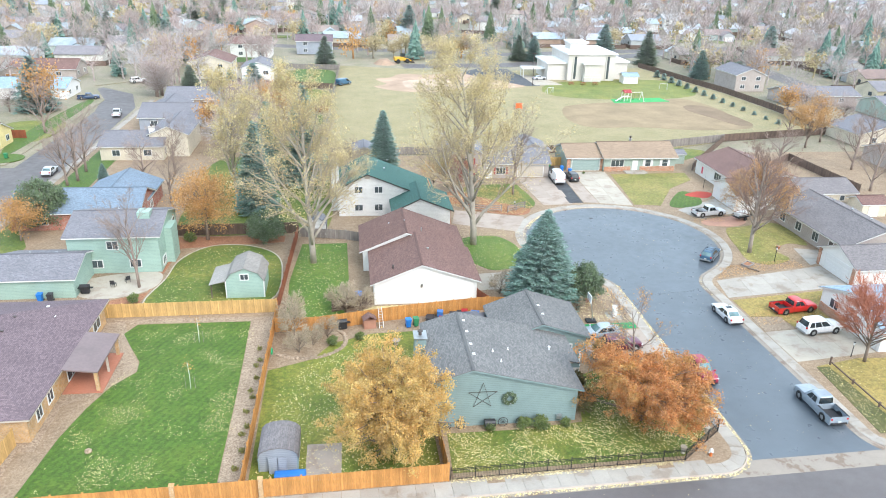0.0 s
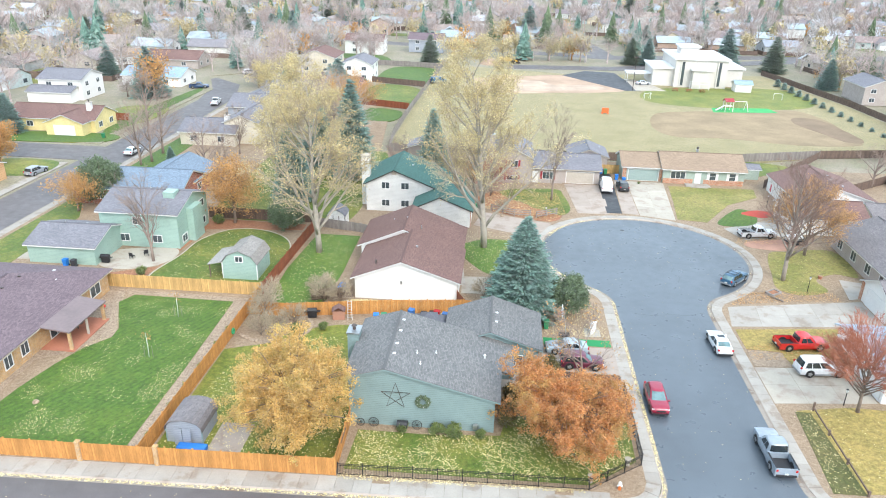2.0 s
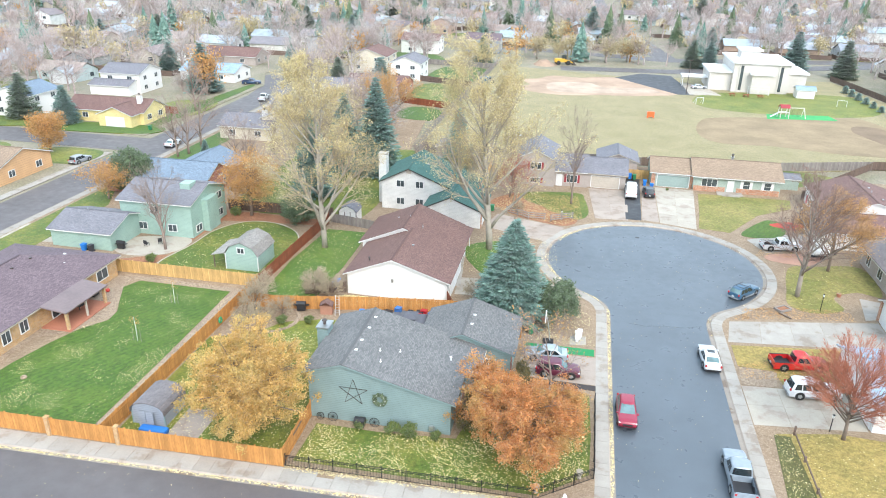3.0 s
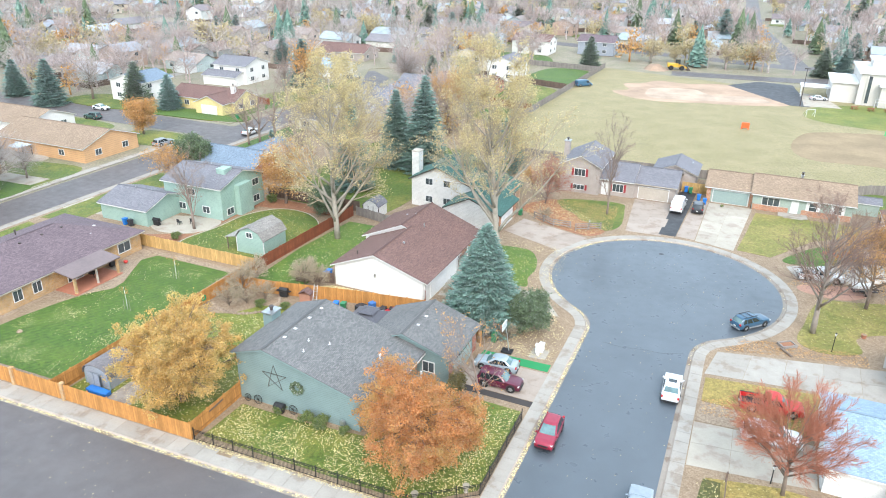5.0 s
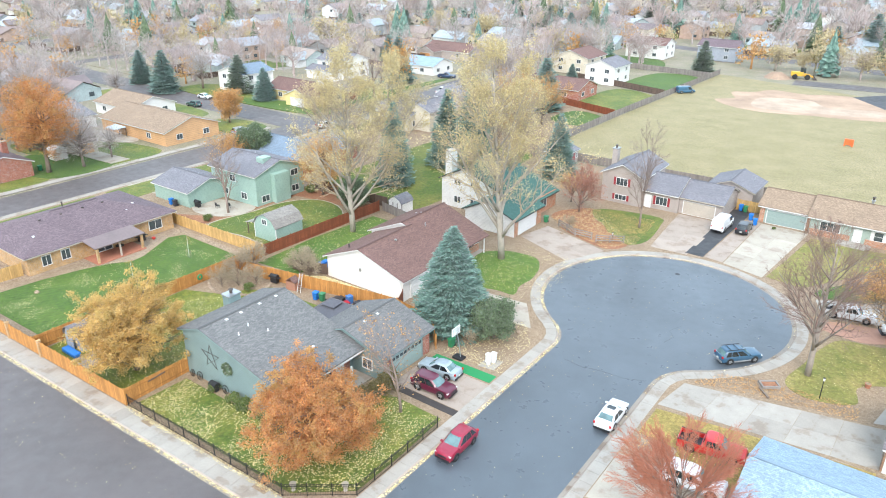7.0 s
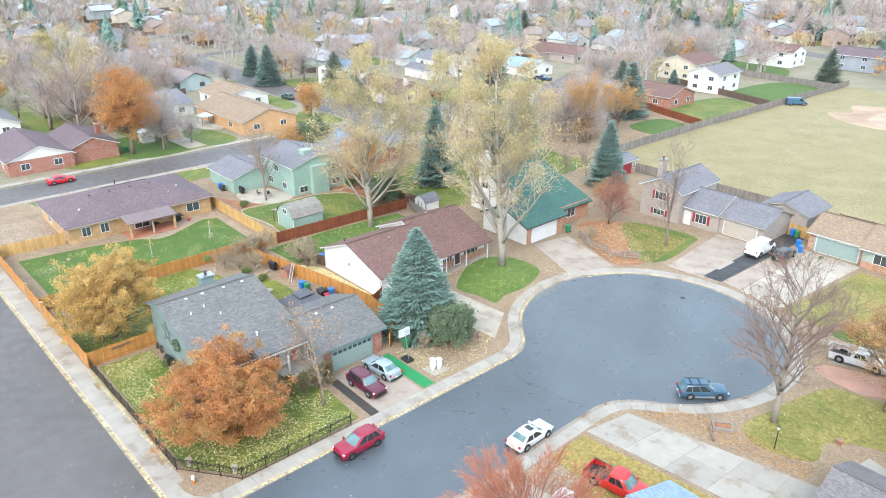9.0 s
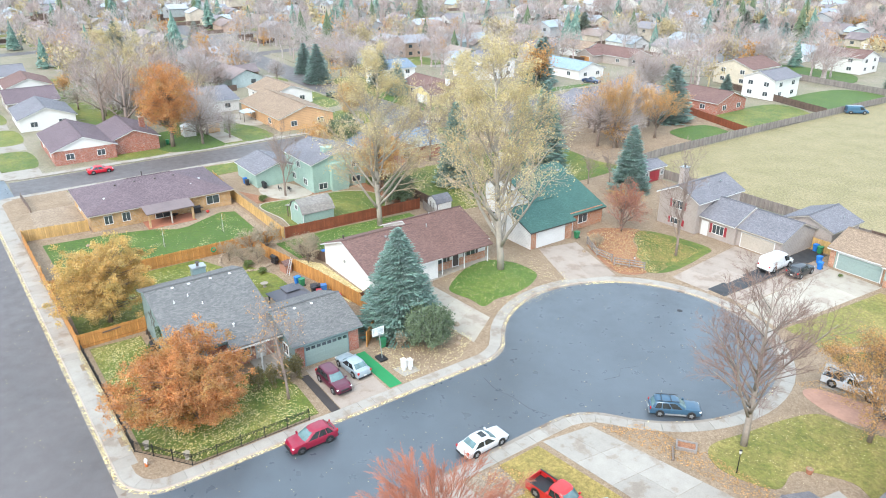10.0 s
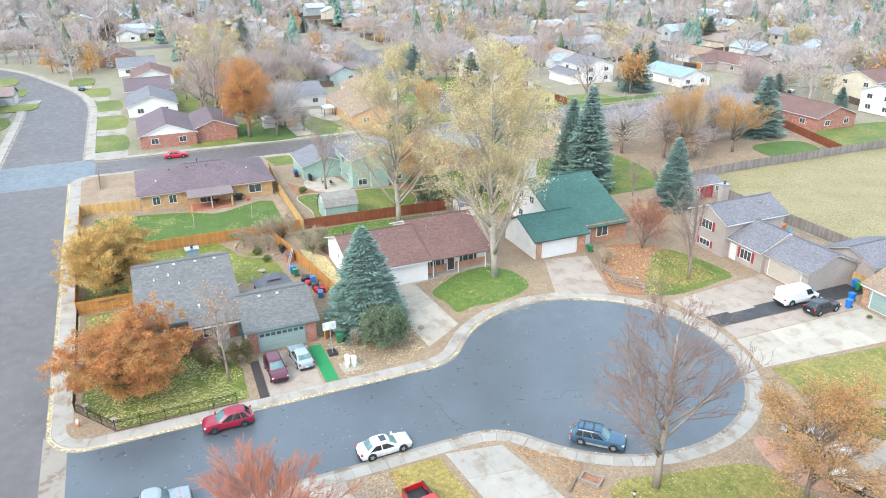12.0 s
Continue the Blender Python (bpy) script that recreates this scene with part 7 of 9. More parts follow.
planter = thing("planter", "dark round planter on legs by the wall", "planter", 12.1, 53.0, TOP)
part("tub", bevelled(Mesh().tube([(-0.5, 0, 0.65), (0.5, 0, 0.65)], [0.36, 0.36], 14), BLACK, "tub", 0.03), BLACK, planter)
for x in (-0.35, 0.35):
    part("leg", Mesh().box(x - 0.04, x + 0.04, -0.2, 0.2, 0, 0.4), BLACK, planter)
meter = thing("gas_meter", "gray gas meter at the house corner", "meter", 18.7, 53.4, TOP)
part("case", bevelled(Mesh().box(-0.2, 0.2, -0.12, 0.12, 0.4, 0.85), METAL, "case", 0.03), METAL, meter)
part("pipe", Mesh().tube([(0.28, 0, 0), (0.28, 0, 0.9), (0.0, 0, 0.95)], [0.03] * 3, 6), METAL, meter)

# gazebo
g = thing("gazebo", "dark gray hard-top gazebo behind the house", "gazebo", 12.8, 68.9, TOP, 4)
GZ = plain("gazebo_metal", (0.11, 0.108, 0.125), 0.5, 0.2, vary=0.15, space="object")
for i, (r, z0, z1, r1) in enumerate(((2.2, 2.3, 3.1, 0.7), (0.95, 3.25, 3.75, 0.0))):
    for k in range(4):
        m = Mesh()
        c = [(1, 1), (-1, 1), (-1, -1), (1, -1)]
        a, b = c[k], c[(k + 1) % 4]
        q = [(a[0] * r, a[1] * r, z0), (b[0] * r, b[1] * r, z0), (b[0] * r1, b[1] * r1, z1)]
        if r1:
            q.append((a[0] * r1, a[1] * r1, z1))
        m.slope(q, 0, 0.04)
        part("roof_panel", m, GZ, g)
for x in (-1.9, 1.9):
    for y in (-1.9, 1.9):
        part("post", Mesh().box(x - 0.07, x + 0.07, y - 0.07, y + 0.07, 0, 2.35), GZ, g)


def wheelie_bin(x, y, rz, col, label):
    b = thing("bin", label, "wheelie bin", x, y, TOP + 0.01, rz, "wheelie bins")
    mat = BIN.setdefault(col, plain("bin_plastic", col, 0.5, vary=0.12, space="object"))
    part("body", bevelled(Mesh().add([(-0.24, -0.26, 0.06), (0.24, -0.26, 0.06), (0.24, 0.26, 0.06), (-0.24, 0.26, 0.06), (-0.3, -0.34, 1.0), (0.3, -0.34, 1.0), (0.3, 0.34, 1.0), (-0.3, 0.34, 1.0)], [(3, 2, 1, 0), (4, 5, 6, 7), (0, 1, 5, 4), (1, 2, 6, 5), (2, 3, 7, 6), (3, 0, 4, 7)]), mat, "body", 0.03), mat, b)
    part("lid", bevelled(Mesh().box(-0.33, 0.33, -0.38, 0.38, 1.0, 1.09), mat, "lid", 0.03), mat, b)
    for s in (-1, 1):
        part("wheel", Mesh().tube([(s * 0.3, 0.3, 0.13), (s * 0.24, 0.3, 0.13)], [0.13, 0.13], 12), BLACK, b)
    part("handle", Mesh().bar((-0.25, 0.42, 1.02), (0.25, 0.42, 1.02), 0.04, 0.04), BLACK, b)


BIN = {}
BLUE, GREEN = (0.015, 0.17, 0.55), (0.03, 0.20, 0.09)
for x, y, rz, c, l in ((6.2, 72.6, 10, BLUE, "blue wheelie bin by the cedar fence"), (7.1, 72.8, 8, GREEN, "green wheelie bin by the cedar fence"), (41.9, 133.4, 0, BLUE, "blue wheelie bin beside the garage"), (43.0, 131.6, 5, BLUE, "blue wheelie bin on the driveway"), (39.4, 137.0, 0, BLUE, "blue wheelie bin by the wooden gate"), (40.2, 136.7, 0, GREEN, "green wheelie bin by the wooden gate"), (16.2, 112.9, 0, GREEN, "green wheelie bin beside a garage"), (-37.6, 82.4, 0, BLUE, "blue wheelie bin behind the mint house"), (-36.4, 82.3, 0, (0.04, 0.04, 0.05), "dark wheelie bin behind the mint house"), (0.6, 79.2, 90, BLUE, "blue wheelie bin beside the white house"), (0.6, 80.0, 90, BLUE, "blue wheelie bin beside the white house"), (-73.5, 78.6, 0, GREEN, "green wheelie bin by the side street"), (-67.5, 146.6, 0, GREEN, "green wheelie bin at the kerb"), (26.0, 73.6, 0, GREEN, "green wheelie bin behind the side fence")):
    wheelie_bin(x, y, rz, c, l)

# clutter along the back fence of the sage house
lad = thing("ladder", "white aluminium stepladder against the fence", "ladder", 3.0, 73.1, TOP, 12)
for x in (-0.25, 0.25):
    part("rail", Mesh().bar((x, -0.5, 0), (x * 0.8, 0.3, 2.3), 0.06, 0.05), TRIM_WHITE, lad)
for k in range(7):
    z = 0.3 + 0.3 * k
    part("rung", Mesh().bar((-0.24, -0.5 + 0.8 * z / 2.3, z), (0.24, -0.5 + 0.8 * z / 2.3, z + 0.001), 0.07, 0.03), METAL, lad)


def grill(x, y, rz, label):
    g = thing("barbecue", label, "barbecue", x, y, TOP + 0.02, rz, "barbecues")
    part("hood", bevelled(Mesh().tube([(-0.55, 0, 0.95), (0.55, 0, 0.95)], [0.32, 0.32], 12), BLACK, "hood", 0.02), BLACK, g)
    part("cart", bevelled(Mesh().box(-0.5, 0.5, -0.25, 0.25, 0.1, 0.8), BLACK, "cart", 0.03), BLACK, g)
    for s in (-1, 1):
        part("side_shelf", Mesh().box(s * 0.75 - 0.2, s * 0.75 + 0.2, -0.22, 0.22, 0.8, 0.84), BLACK, g)


grill(-1.4, 72.7, 10, "black covered barbecue against the cedar fence")
grill(-33.0, 84.2, 0, "black covered barbecue on the patio")
grill(-27.4, 70.4, 90, "black barbecue beside the patio")
crate = random.Random(14)
for k in range(14):
    x, y = crate.uniform(8.2, 15.2), 0
    y = 74.1 + (x - 8) * 0.14 + crate.uniform(-1.0, 0.2)
    w, d, hh = crate.uniform(0.4, 1.1), crate.uniform(0.4, 0.9), crate.uniform(0.3, 1.0)
    c = crate.choice(((0.03, 0.03, 0.035), (0.06, 0.06, 0.07), (0.03, 0.03, 0.035), (0.40, 0.02, 0.03), (0.05, 0.16, 0.40), (0.16, 0.16, 0.17)))
    solo("storage_box", bevelled(Mesh().box(-w / 2, w / 2, -d / 2, d / 2, 0, hh).box(-w / 2 - 0.03, w / 2 + 0.03, -d / 2 - 0.03, d / 2 + 0.03, hh, hh + 0.06), plain("stored_thing", c, 0.5, space="object"), "storage_box", 0.03), BLACK, "covered garden box among clutter by the fence", "storage box", at=pose(x, y, TOP, 0, 0, crate.uniform(-20, 20)), group="clutter along the fence")
playhouse = thing("playhouse", "small weathered pink playhouse by the fence", "playhouse", 1.7, 73.0, TOP, 10)
part("wall", Mesh().box(-0.7, 0.7, -0.5, 0.5, 0, 1.1), plain("pink_wood", (0.38, 0.19, 0.13), 0.8), playhouse)
part("roof", Mesh().slope([(0.8, -0.6, 1.1), (0.8, 0.6, 1.1), (0, 0.6, 1.6), (0, -0.6, 1.6)], 0.05, 0.06).slope([(-0.8, 0.6, 1.1), (-0.8, -0.6, 1.1), (0, -0.6, 1.6), (0, 0.6, 1.6)], 0.05, 0.06), SHINGLE_BROWN, playhouse)
reel = thing("hose_reel", "green coiled garden hose on the fence", "hose", -8.75, 66.8, TOP + 1.0)
part("coil", Mesh().tube([(0, 0.3 * math.cos(a), 0.3 * math.sin(a)) for a in np.linspace(0, 2 * math.pi, 17)], [0.1] * 17, 6), plain("hose_green", (0.01, 0.25, 0.10), 0.4), reel)
# stones round the shrub bed
stone = Mesh().tube([(0, 0, 0), (0.02, 0, 0.12), (0, 0.02, 0.24)], [0.26, 0.3, 0.12], 7).data("stone", PEBBLE)
for k in range(26):
    a = -0.6 + 3.0 * k / 25
    solo("stone", stone, PEBBLE, "rounded gray stone edging the shrub bed", "stone", at=pose(-5.2 + 4.2 * math.cos(a), 70.2 - 3.6 * math.sin(a), TOP - 0.05, 0, 0, 40 * k) @ Matrix.Diagonal((1, 1, 0.7 + 0.5 * (k % 3) / 2, 1)), group="stones round the bed")
TUFT = foliage("dry_tuft", [(0.20, 0.21, 0.05), (0.28, 0.26, 0.08), (0.24, 0.23, 0.06)])
tuft = leaves([(0, 0, 0.12)], 150, 0.13, 0.11, random.Random(2)).data("tuft", TUFT)
for k in range(11):
    solo("bunch_grass", tuft, TUFT, "clump of yellow-green bunch grass in the gravel", "plant", at=pose(-10.3 + 0.3 * (k % 2), 49.5 + k * 1.9 + (k % 3) * 0.4, TOP, 0, 0, 50 * k), group="grass clumps")
# kidney lawn edging
edge = blob([(-25.0, 80.2), (-17, 80.6), (-10.2, 81), (-9.6, 90), (-11.2, 95.5), (-15.5, 98.6), (-20.5, 98.4), (-23.6, 94), (-24.2, 88)])
solo("lawn_edging", strip(edge + [edge[0]], -0.16, 0.02, TOP + 0.05, TOP + 0.05, 0.1), CONCRETE_PALE, "pale curved concrete edging of the lawn", "edging", "structure")

# by the driveway: hoop, pedestals
hoop = thing("basketball_hoop", "portable basketball hoop with clear backboard", "basketball hoop", 27.6, 72.2, TOP, 0)
part("base", bevelled(Mesh().box(-0.2, 1.0, -0.45, 0.45, 0, 0.25), BLACK, "base", 0.05), BLACK, hoop)
part("pole", Mesh().tube([(0.6, 0, 0.2), (0.3, 0, 2.2), (0.1, 0, 3.1)], [0.05, 0.05, 0.04], 8), METAL, hoop)
part("backboard", Mesh().box(-0.06, -0.02, -0.68, 0.68, 2.75, 3.6), glassy("acrylic", (0.55, 0.62, 0.64), 0.1), hoop)
bf = Mesh()
for y in (-0.68, 0.68):
    bf.box(-0.08, 0.0, y - 0.03, y + 0.03, 2.72, 3.63)
bf.box(-0.08, 0, -0.68, 0.68, 2.72, 2.78).box(-0.08, 0, -0.68, 0.68, 3.57, 3.63).box(-0.085, -0.01, -0.28, 0.28, 2.92, 2.96).box(-0.085, -0.01, -0.28, 0.28, 3.3, 3.34)
part("board_frame", bf, TRIM_WHITE, hoop)
part("rim", Mesh().tube([(-0.3 + 0.23 * math.cos(a), 0.23 * math.sin(a), 3.0) for a in np.linspace(0, 2 * math.pi, 17)], [0.015] * 17, 5), plain("rim_red", (0.5, 0.05, 0.03), 0.5), hoop)
net = Mesh()
for k in range(12):
    a = 2 * math.pi * k / 12
    net.bar((-0.3 + 0.23 * math.cos(a), 0.23 * math.sin(a), 3.0), (-0.3 + 0.14 * math.cos(a + 0.3), 0.14 * math.sin(a + 0.3), 2.6), 0.015, 0.015)
part("net", net, plain("net_red", (0.5, 0.2, 0.16), 0.9), hoop)
for dx, hgt in ((0.0, 1.25), (0.62, 1.15)):
    u = thing("utility_pedestal", "white utility pedestal beside the pavement", "utility box", 31.2 + dx * 0.4, 73.0 + dx, TOP, 0, "utility pedestals")
    part("cabinet", bevelled(Mesh().box(-0.26, 0.26, -0.22, 0.22, 0.35, hgt), TRIM_WHITE, "cabinet", 0.04), TRIM_WHITE, u)
    part("foot", Mesh().box(-0.16, 0.16, -0.13, 0.13, 0, 0.35), TRIM_WHITE, u)
    part("lid", bevelled(Mesh().box(-0.3, 0.3, -0.26, 0.26, hgt, hgt + 0.08), TRIM_WHITE, "lid", 0.02), TRIM_WHITE, u)
patch("pedestal_pad", [(30.4, 72.2), (32.2, 72.4), (32.2, 74.4), (30.4, 74.2)], CONCRETE, "small concrete pad under the pedestals", "pad", 0.02, smooth=False)
hyd = thing("hydrant", "white fire hydrant with orange base on the corner", "fire hydrant", 30.9, 47.4, TOP)
part("barrel", Mesh().cyl(0, 0, 0.0, 0.45, 0.14, 0.12, 10), plain("hydrant_orange", (0.6, 0.16, 0.04), 0.5), hyd)
part("bonnet", Mesh().tube([(0, 0, 0.45), (0, 0, 0.6), (0, 0, 0.74), (0, 0, 0.8)], [0.16, 0.16, 0.1, 0.03], 10), TRIM_WHITE, hyd)
for s in (-1, 1):
    part("nozzle", Mesh().tube([(s * 0.1, 0, 0.36), (s * 0.22, 0, 0.36)], [0.06, 0.06], 8), TRIM_WHITE, hyd)

for x, y in ((28.6, 48.0), (32.0, 50.5)):
    u = thing("urn", "pale stone urn inside the iron fence", "urn", x, y, TOP + 0.02, 0, "garden urns")
    part("foot", Mesh().cyl(0, 0, 0, 0.12, 0.2, 0.12, 10), CONCRETE_PALE, u)
    part("bowl", Mesh().tube([(0, 0, 0.12), (0, 0, 0.3), (0, 0, 0.62), (0, 0, 0.68)], [0.1, 0.2, 0.27, 0.3], 12), CONCRETE_PALE, u)
bath = thing("bird_bath", "low round stone bird bath on the lawn", "bird bath", 4.5, 68.8, TOP + 0.02)
part("pedestal", Mesh().tube([(0, 0, 0), (0, 0, 0.1), (0, 0, 0.4)], [0.25, 0.14, 0.12], 10), CONCRETE_PATCH, bath)
part("basin", Mesh().tube([(0, 0, 0.4), (0, 0, 0.46), (0, 0, 0.54)], [0.15, 0.4, 0.5], 14), CONCRETE_PATCH, bath)
solo("plank", Mesh().box(-0.03, 0.03, -0.95, 0.95, -0.07, 0.07), PICKET_DARK, "dark board fixed level on the cedar fence", "board", at=pose(7.36, 49.9, 1.5, 4, 0, 0))
trailer = thing("utility_trailer", "small utility trailer with a white covered load", "trailer", 64.8, 104.9, TOP + 0.01, 20)
part("deck", Mesh().box(-1.5, 1.5, -0.75, 0.75, 0.5, 0.58), BLACK, trailer)
for y in (-0.75, 0.75):
    part("side_rail", Mesh().box(-1.5, 1.5, y - 0.03, y + 0.03, 0.85, 0.92).box(-1.5, -1.44, y - 0.03, y + 0.03, 0.58, 0.85).box(1.44, 1.5, y - 0.03, y + 0.03, 0.58, 0.85), IRON, trailer)
    part("wheel", Mesh().tube([(0, y * 1.12 - 0.1, 0.3), (0, y * 1.12 + 0.1, 0.3)], [0.3, 0.3], 16), TYRE, trailer)
part("drawbar", Mesh().bar((1.5, 0.5, 0.5), (2.7, 0, 0.45), 0.07, 0.07).bar((1.5, -0.5, 0.5), (2.7, 0, 0.45), 0.07, 0.07), IRON, trailer)
part("tarpaulin", bevelled(Mesh().box(-1.3, 1.2, -0.6, 0.6, 0.58, 1.35), TRIM_WHITE, "tarpaulin", 0.25, True), TRIM_WHITE, trailer, "white crumpled cover")
patch("patio", [(-92, 96.6), (-80.5, 99.0), (-79.5, 103.0), (-92, 103.0)], CONCRETE_PALE, "pale concrete patio behind the peach house", "patio", 0.1, edge=0.2)
shade_roof = thing("garden_canopy", "pale blue garden canopy on four posts", "canopy", -84.8, 101.2, TOP + 0.1)
for x in (-1.4, 1.4):
    for y in (-1.4, 1.4):
        part("post", Mesh().box(x - 0.05, x + 0.05, y - 0.05, y + 0.05, 0, 2.1), TRIM_DARK, shade_roof)
part("cloth", Mesh().tube([(0, 0, 2.1), (0, 0, 2.2), (0, 0, 2.9)], [2.2, 2.15, 0.1], 4), plain("canopy_blue", (0.42, 0.50, 0.55), 0.8), shade_roof)


def yard_lamp(x, y, h=1.8):
    l = thing("yard_lamp", "slim black garden lamp post", "lamp post", x, y, TOP, 0, "garden lamps")
    part("post", Mesh().cyl(0, 0, 0, h, 0.045, 0.04, 8), IRON, l)
    part("lantern", Mesh().tube([(0, 0, h), (0, 0, h + 0.08), (0, 0, h + 0.34)], [0.06, 0.09, 0.12], 6), TRIM_WHITE, l)
    part("cap", Mesh().cyl(0, 0, h + 0.34, h + 0.44, 0.15, 0.03, 6), IRON, l)


for x, y, hh in ((60.4, 87.3, 2.0), (66.0, 121.2, 1.9), (54.6, 61.9, 1.5), (27.6, 112.4, 0.9)):
    yard_lamp(x, y, hh)
edge_rail = thing("garden_rail", "low dark timber rail beside the planting strip", "rail", 0, 0, TOP)
for y in (48.8, 52.8, 56.8, 60.6):
    part("post", Mesh().box(51.12, 51.28, y - 0.08, y + 0.08, 0, 0.62 if y < 60 else 1.0), PICKET_DARK, edge_rail)
for y in (48.8, 52.8, 56.8):
    part("timber", Mesh().bar((51.2, y + 0.09, 0.36), (51.2, y + 3.9, 0.4), 0.09, 0.14), PICKET_DARK, edge_rail)
box = thing("raised_bed", "weathered timber-edged planting bed", "planter", 55.9, 86.6, TOP, 35)
for a, b, c, d in ((-0.9, 0.9, -0.6, -0.45), (-0.9, 0.9, 0.45, 0.6), (-0.9, -0.75, -0.45, 0.45), (0.75, 0.9, -0.45, 0.45)):
    part("timber", Mesh().box(a, b, c, d, 0, 0.3), PICKET_GRAY, box)
part("soil", Mesh().box(-0.75, 0.75, -0.45, 0.45, 0, 0.18), EARTH_RED, box)
pot = thing("flower_pot", "terracotta flower pot on the front path", "flower pot", 63.9, 92.2, TOP)
part("pot", Mesh().tube([(0, 0, 0), (0, 0, 0.4), (0, 0, 0.45)], [0.22, 0.3, 0.32], 12), plain("terracotta", (0.36, 0.15, 0.09), 0.8), pot)
part("soil", Mesh().cyl(0, 0, 0.4, 0.46, 0.26, n=10), EARTH, pot)
solo("garden_log", Mesh().tube([(-0.9, 0, 0.12), (0.9, 0, 0.14)], [0.12, 0.1], 8), BARK, "weathered log lying in the gravel bed", "log", at=pose(55.8, 84.9, TOP, 0, 0, 130))
for x, y, r in ((26.8, 83.0, 0.35), (29.4, 81.4, 0.28), (30.3, 80.6, 0.3), (20.4, 110.2, 0.3), (-23, 53, 0.3)):
    solo("rock", bevelled(Mesh().tube([(0, 0, -0.05), (0, 0, r * 0.5), (0.05, 0, r)], [r, r * 1.1, r * 0.5], 7), PEBBLE, "rock", 0.05), PEBBLE, "pale landscape rock in the gravel", "rock", at=pose(x, y, TOP), group="landscape rocks")

# patio set and yard clutter of the mint and brick houses
for x, y in ((-30.2, 86.0), (-28.8, 87.2)):
    ch = thing("patio_chair", "dark metal patio chair", "chair", x, y, TOP + 0.02, 30 * x, "patio chairs")
    part("seat", Mesh().box(-0.28, 0.28, -0.28, 0.28, 0.4, 0.45), BLACK, ch)
    part("backrest", Mesh().box(-0.28, 0.28, 0.24, 0.3, 0.45, 0.95), BLACK, ch)
    for a in (-0.24, 0.24):
        for b in (-0.24, 0.24):
            part("leg", Mesh().box(a - 0.02, a + 0.02, b - 0.02, b + 0.02, 0, 0.4), BLACK, ch)
tb = thing("patio_table", "round dark patio table", "table", -26.7, 66.6, TOP + 0.12, 0)
part("top", Mesh().cyl(0, 0, 0.7, 0.74, 0.6, n=18), BLACK, tb)
part("pedestal", Mesh().cyl(0, 0, 0, 0.7, 0.06, n=8), BLACK, tb)
solo("ball", Mesh().tube([(0, 0, 0.02), (0, 0, 0.12), (0, 0, 0.3), (0, 0, 0.42), (0, 0, 0.48)], [0.1, 0.22, 0.3, 0.2, 0.06], 12), plain("toy_red", (0.5, 0.04, 0.03), 0.5), "red toy lying by the patio", "toy", smooth=True, at=pose(-26.6, 71.8, TOP))
solo("toy_house", bevelled(Mesh().box(-0.7, 0.7, -0.6, 0.6, 0, 1.3).prism([(-0.8, -0.7), (0.8, -0.7), (0.8, 0.7), (-0.8, 0.7)], 1.3, 1.5), plain("toy_orange", (0.55, 0.14, 0.05), 0.5), "toy_house", 0.05), BLACK, "orange plastic toy house in the back yard", "toy house", at=pose(21.8, 142.6, TOP, 0, 0, 20))
solo("toy_slide", bevelled(Mesh().add([(-0.3, -1.1, 0.05), (0.3, -1.1, 0.05), (0.3, 0.8, 1.2), (-0.3, 0.8, 1.2), (-0.3, -1.1, 0), (0.3, -1.1, 0), (0.3, 0.8, 0), (-0.3, 0.8, 0)], [(0, 1, 2, 3), (7, 6, 5, 4), (4, 5, 1, 0), (5, 6, 2, 1), (6, 7, 3, 2), (7, 4, 0, 3)]), plain("toy_blue", (0.05, 0.25, 0.50), 0.5), "toy_slide", 0.04), BLACK, "blue plastic toy slide in the back yard", "toy slide", at=pose(24.2, 142.4, TOP, 0, 0, 60))

# road details
CRACK = plain("crack_tar", (0.045, 0.05, 0.055), 0.8, vary=0.3)
solo("road_crack", strip([Vector((37.0, 79.0)), Vector((39, 78.7)), Vector((41.2, 79.2)), Vector((43.5, 79.3)), Vector((45.6, 80.2))], -0.018, 0.018, 0.005, 0.005, 0.004), CRACK, "dark tar-sealed crack across the street", "road crack", "structure")
solo("road_crack", strip([Vector((44.3, 88.7)), Vector((44.8, 90.4)), Vector((43.9, 91.6)), Vector((44.6, 93.4))], -0.014, 0.014, 0.005, 0.005, 0.004), CRACK, "dark crack in the turning circle", "road crack", "structure")
for x, y in ((39.4, 107.0),):
    solo("manhole_cover", Mesh().cyl(x, y, -0.02, 0.008, 0.33, n=24), IRON, "round iron manhole cover in the asphalt", "manhole cover", "structure")


# ---- the field's furniture ----
ps = thing("play_frame", "white play frame with red canopy and slide", "playground", 83.6, 203.4, 0.09, 10)
PW = plain("play_wood", (0.62, 0.58, 0.52), 0.7)
for x in (-3.4, -1.2):
    for y in (-1.0, 1.0):
        part("post", Mesh().bar((x, y, 0), (x * 0.96 + 0.01, y * 0.7, 3.0), 0.16, 0.16), PW, ps)
part("deck", Mesh().box(-3.4, -1.2, -0.9, 0.9, 1.4, 1.52), PW, ps)
part("canopy", Mesh().slope([(-3.6, -1.1, 2.6), (-1.0, -1.1, 2.6), (-1.0, 0, 3.4), (-3.6, 0, 3.4)], 0.1, 0.05).slope([(-1.0, 1.1, 2.6), (-3.6, 1.1, 2.6), (-3.6, 0, 3.4), (-1.0, 0, 3.4)], 0.1, 0.05), TRIM_RED, ps)
part("swing_beam", Mesh().bar((-1.2, 0, 2.6), (3.0, 0, 2.6), 0.16, 0.16), PW, ps)
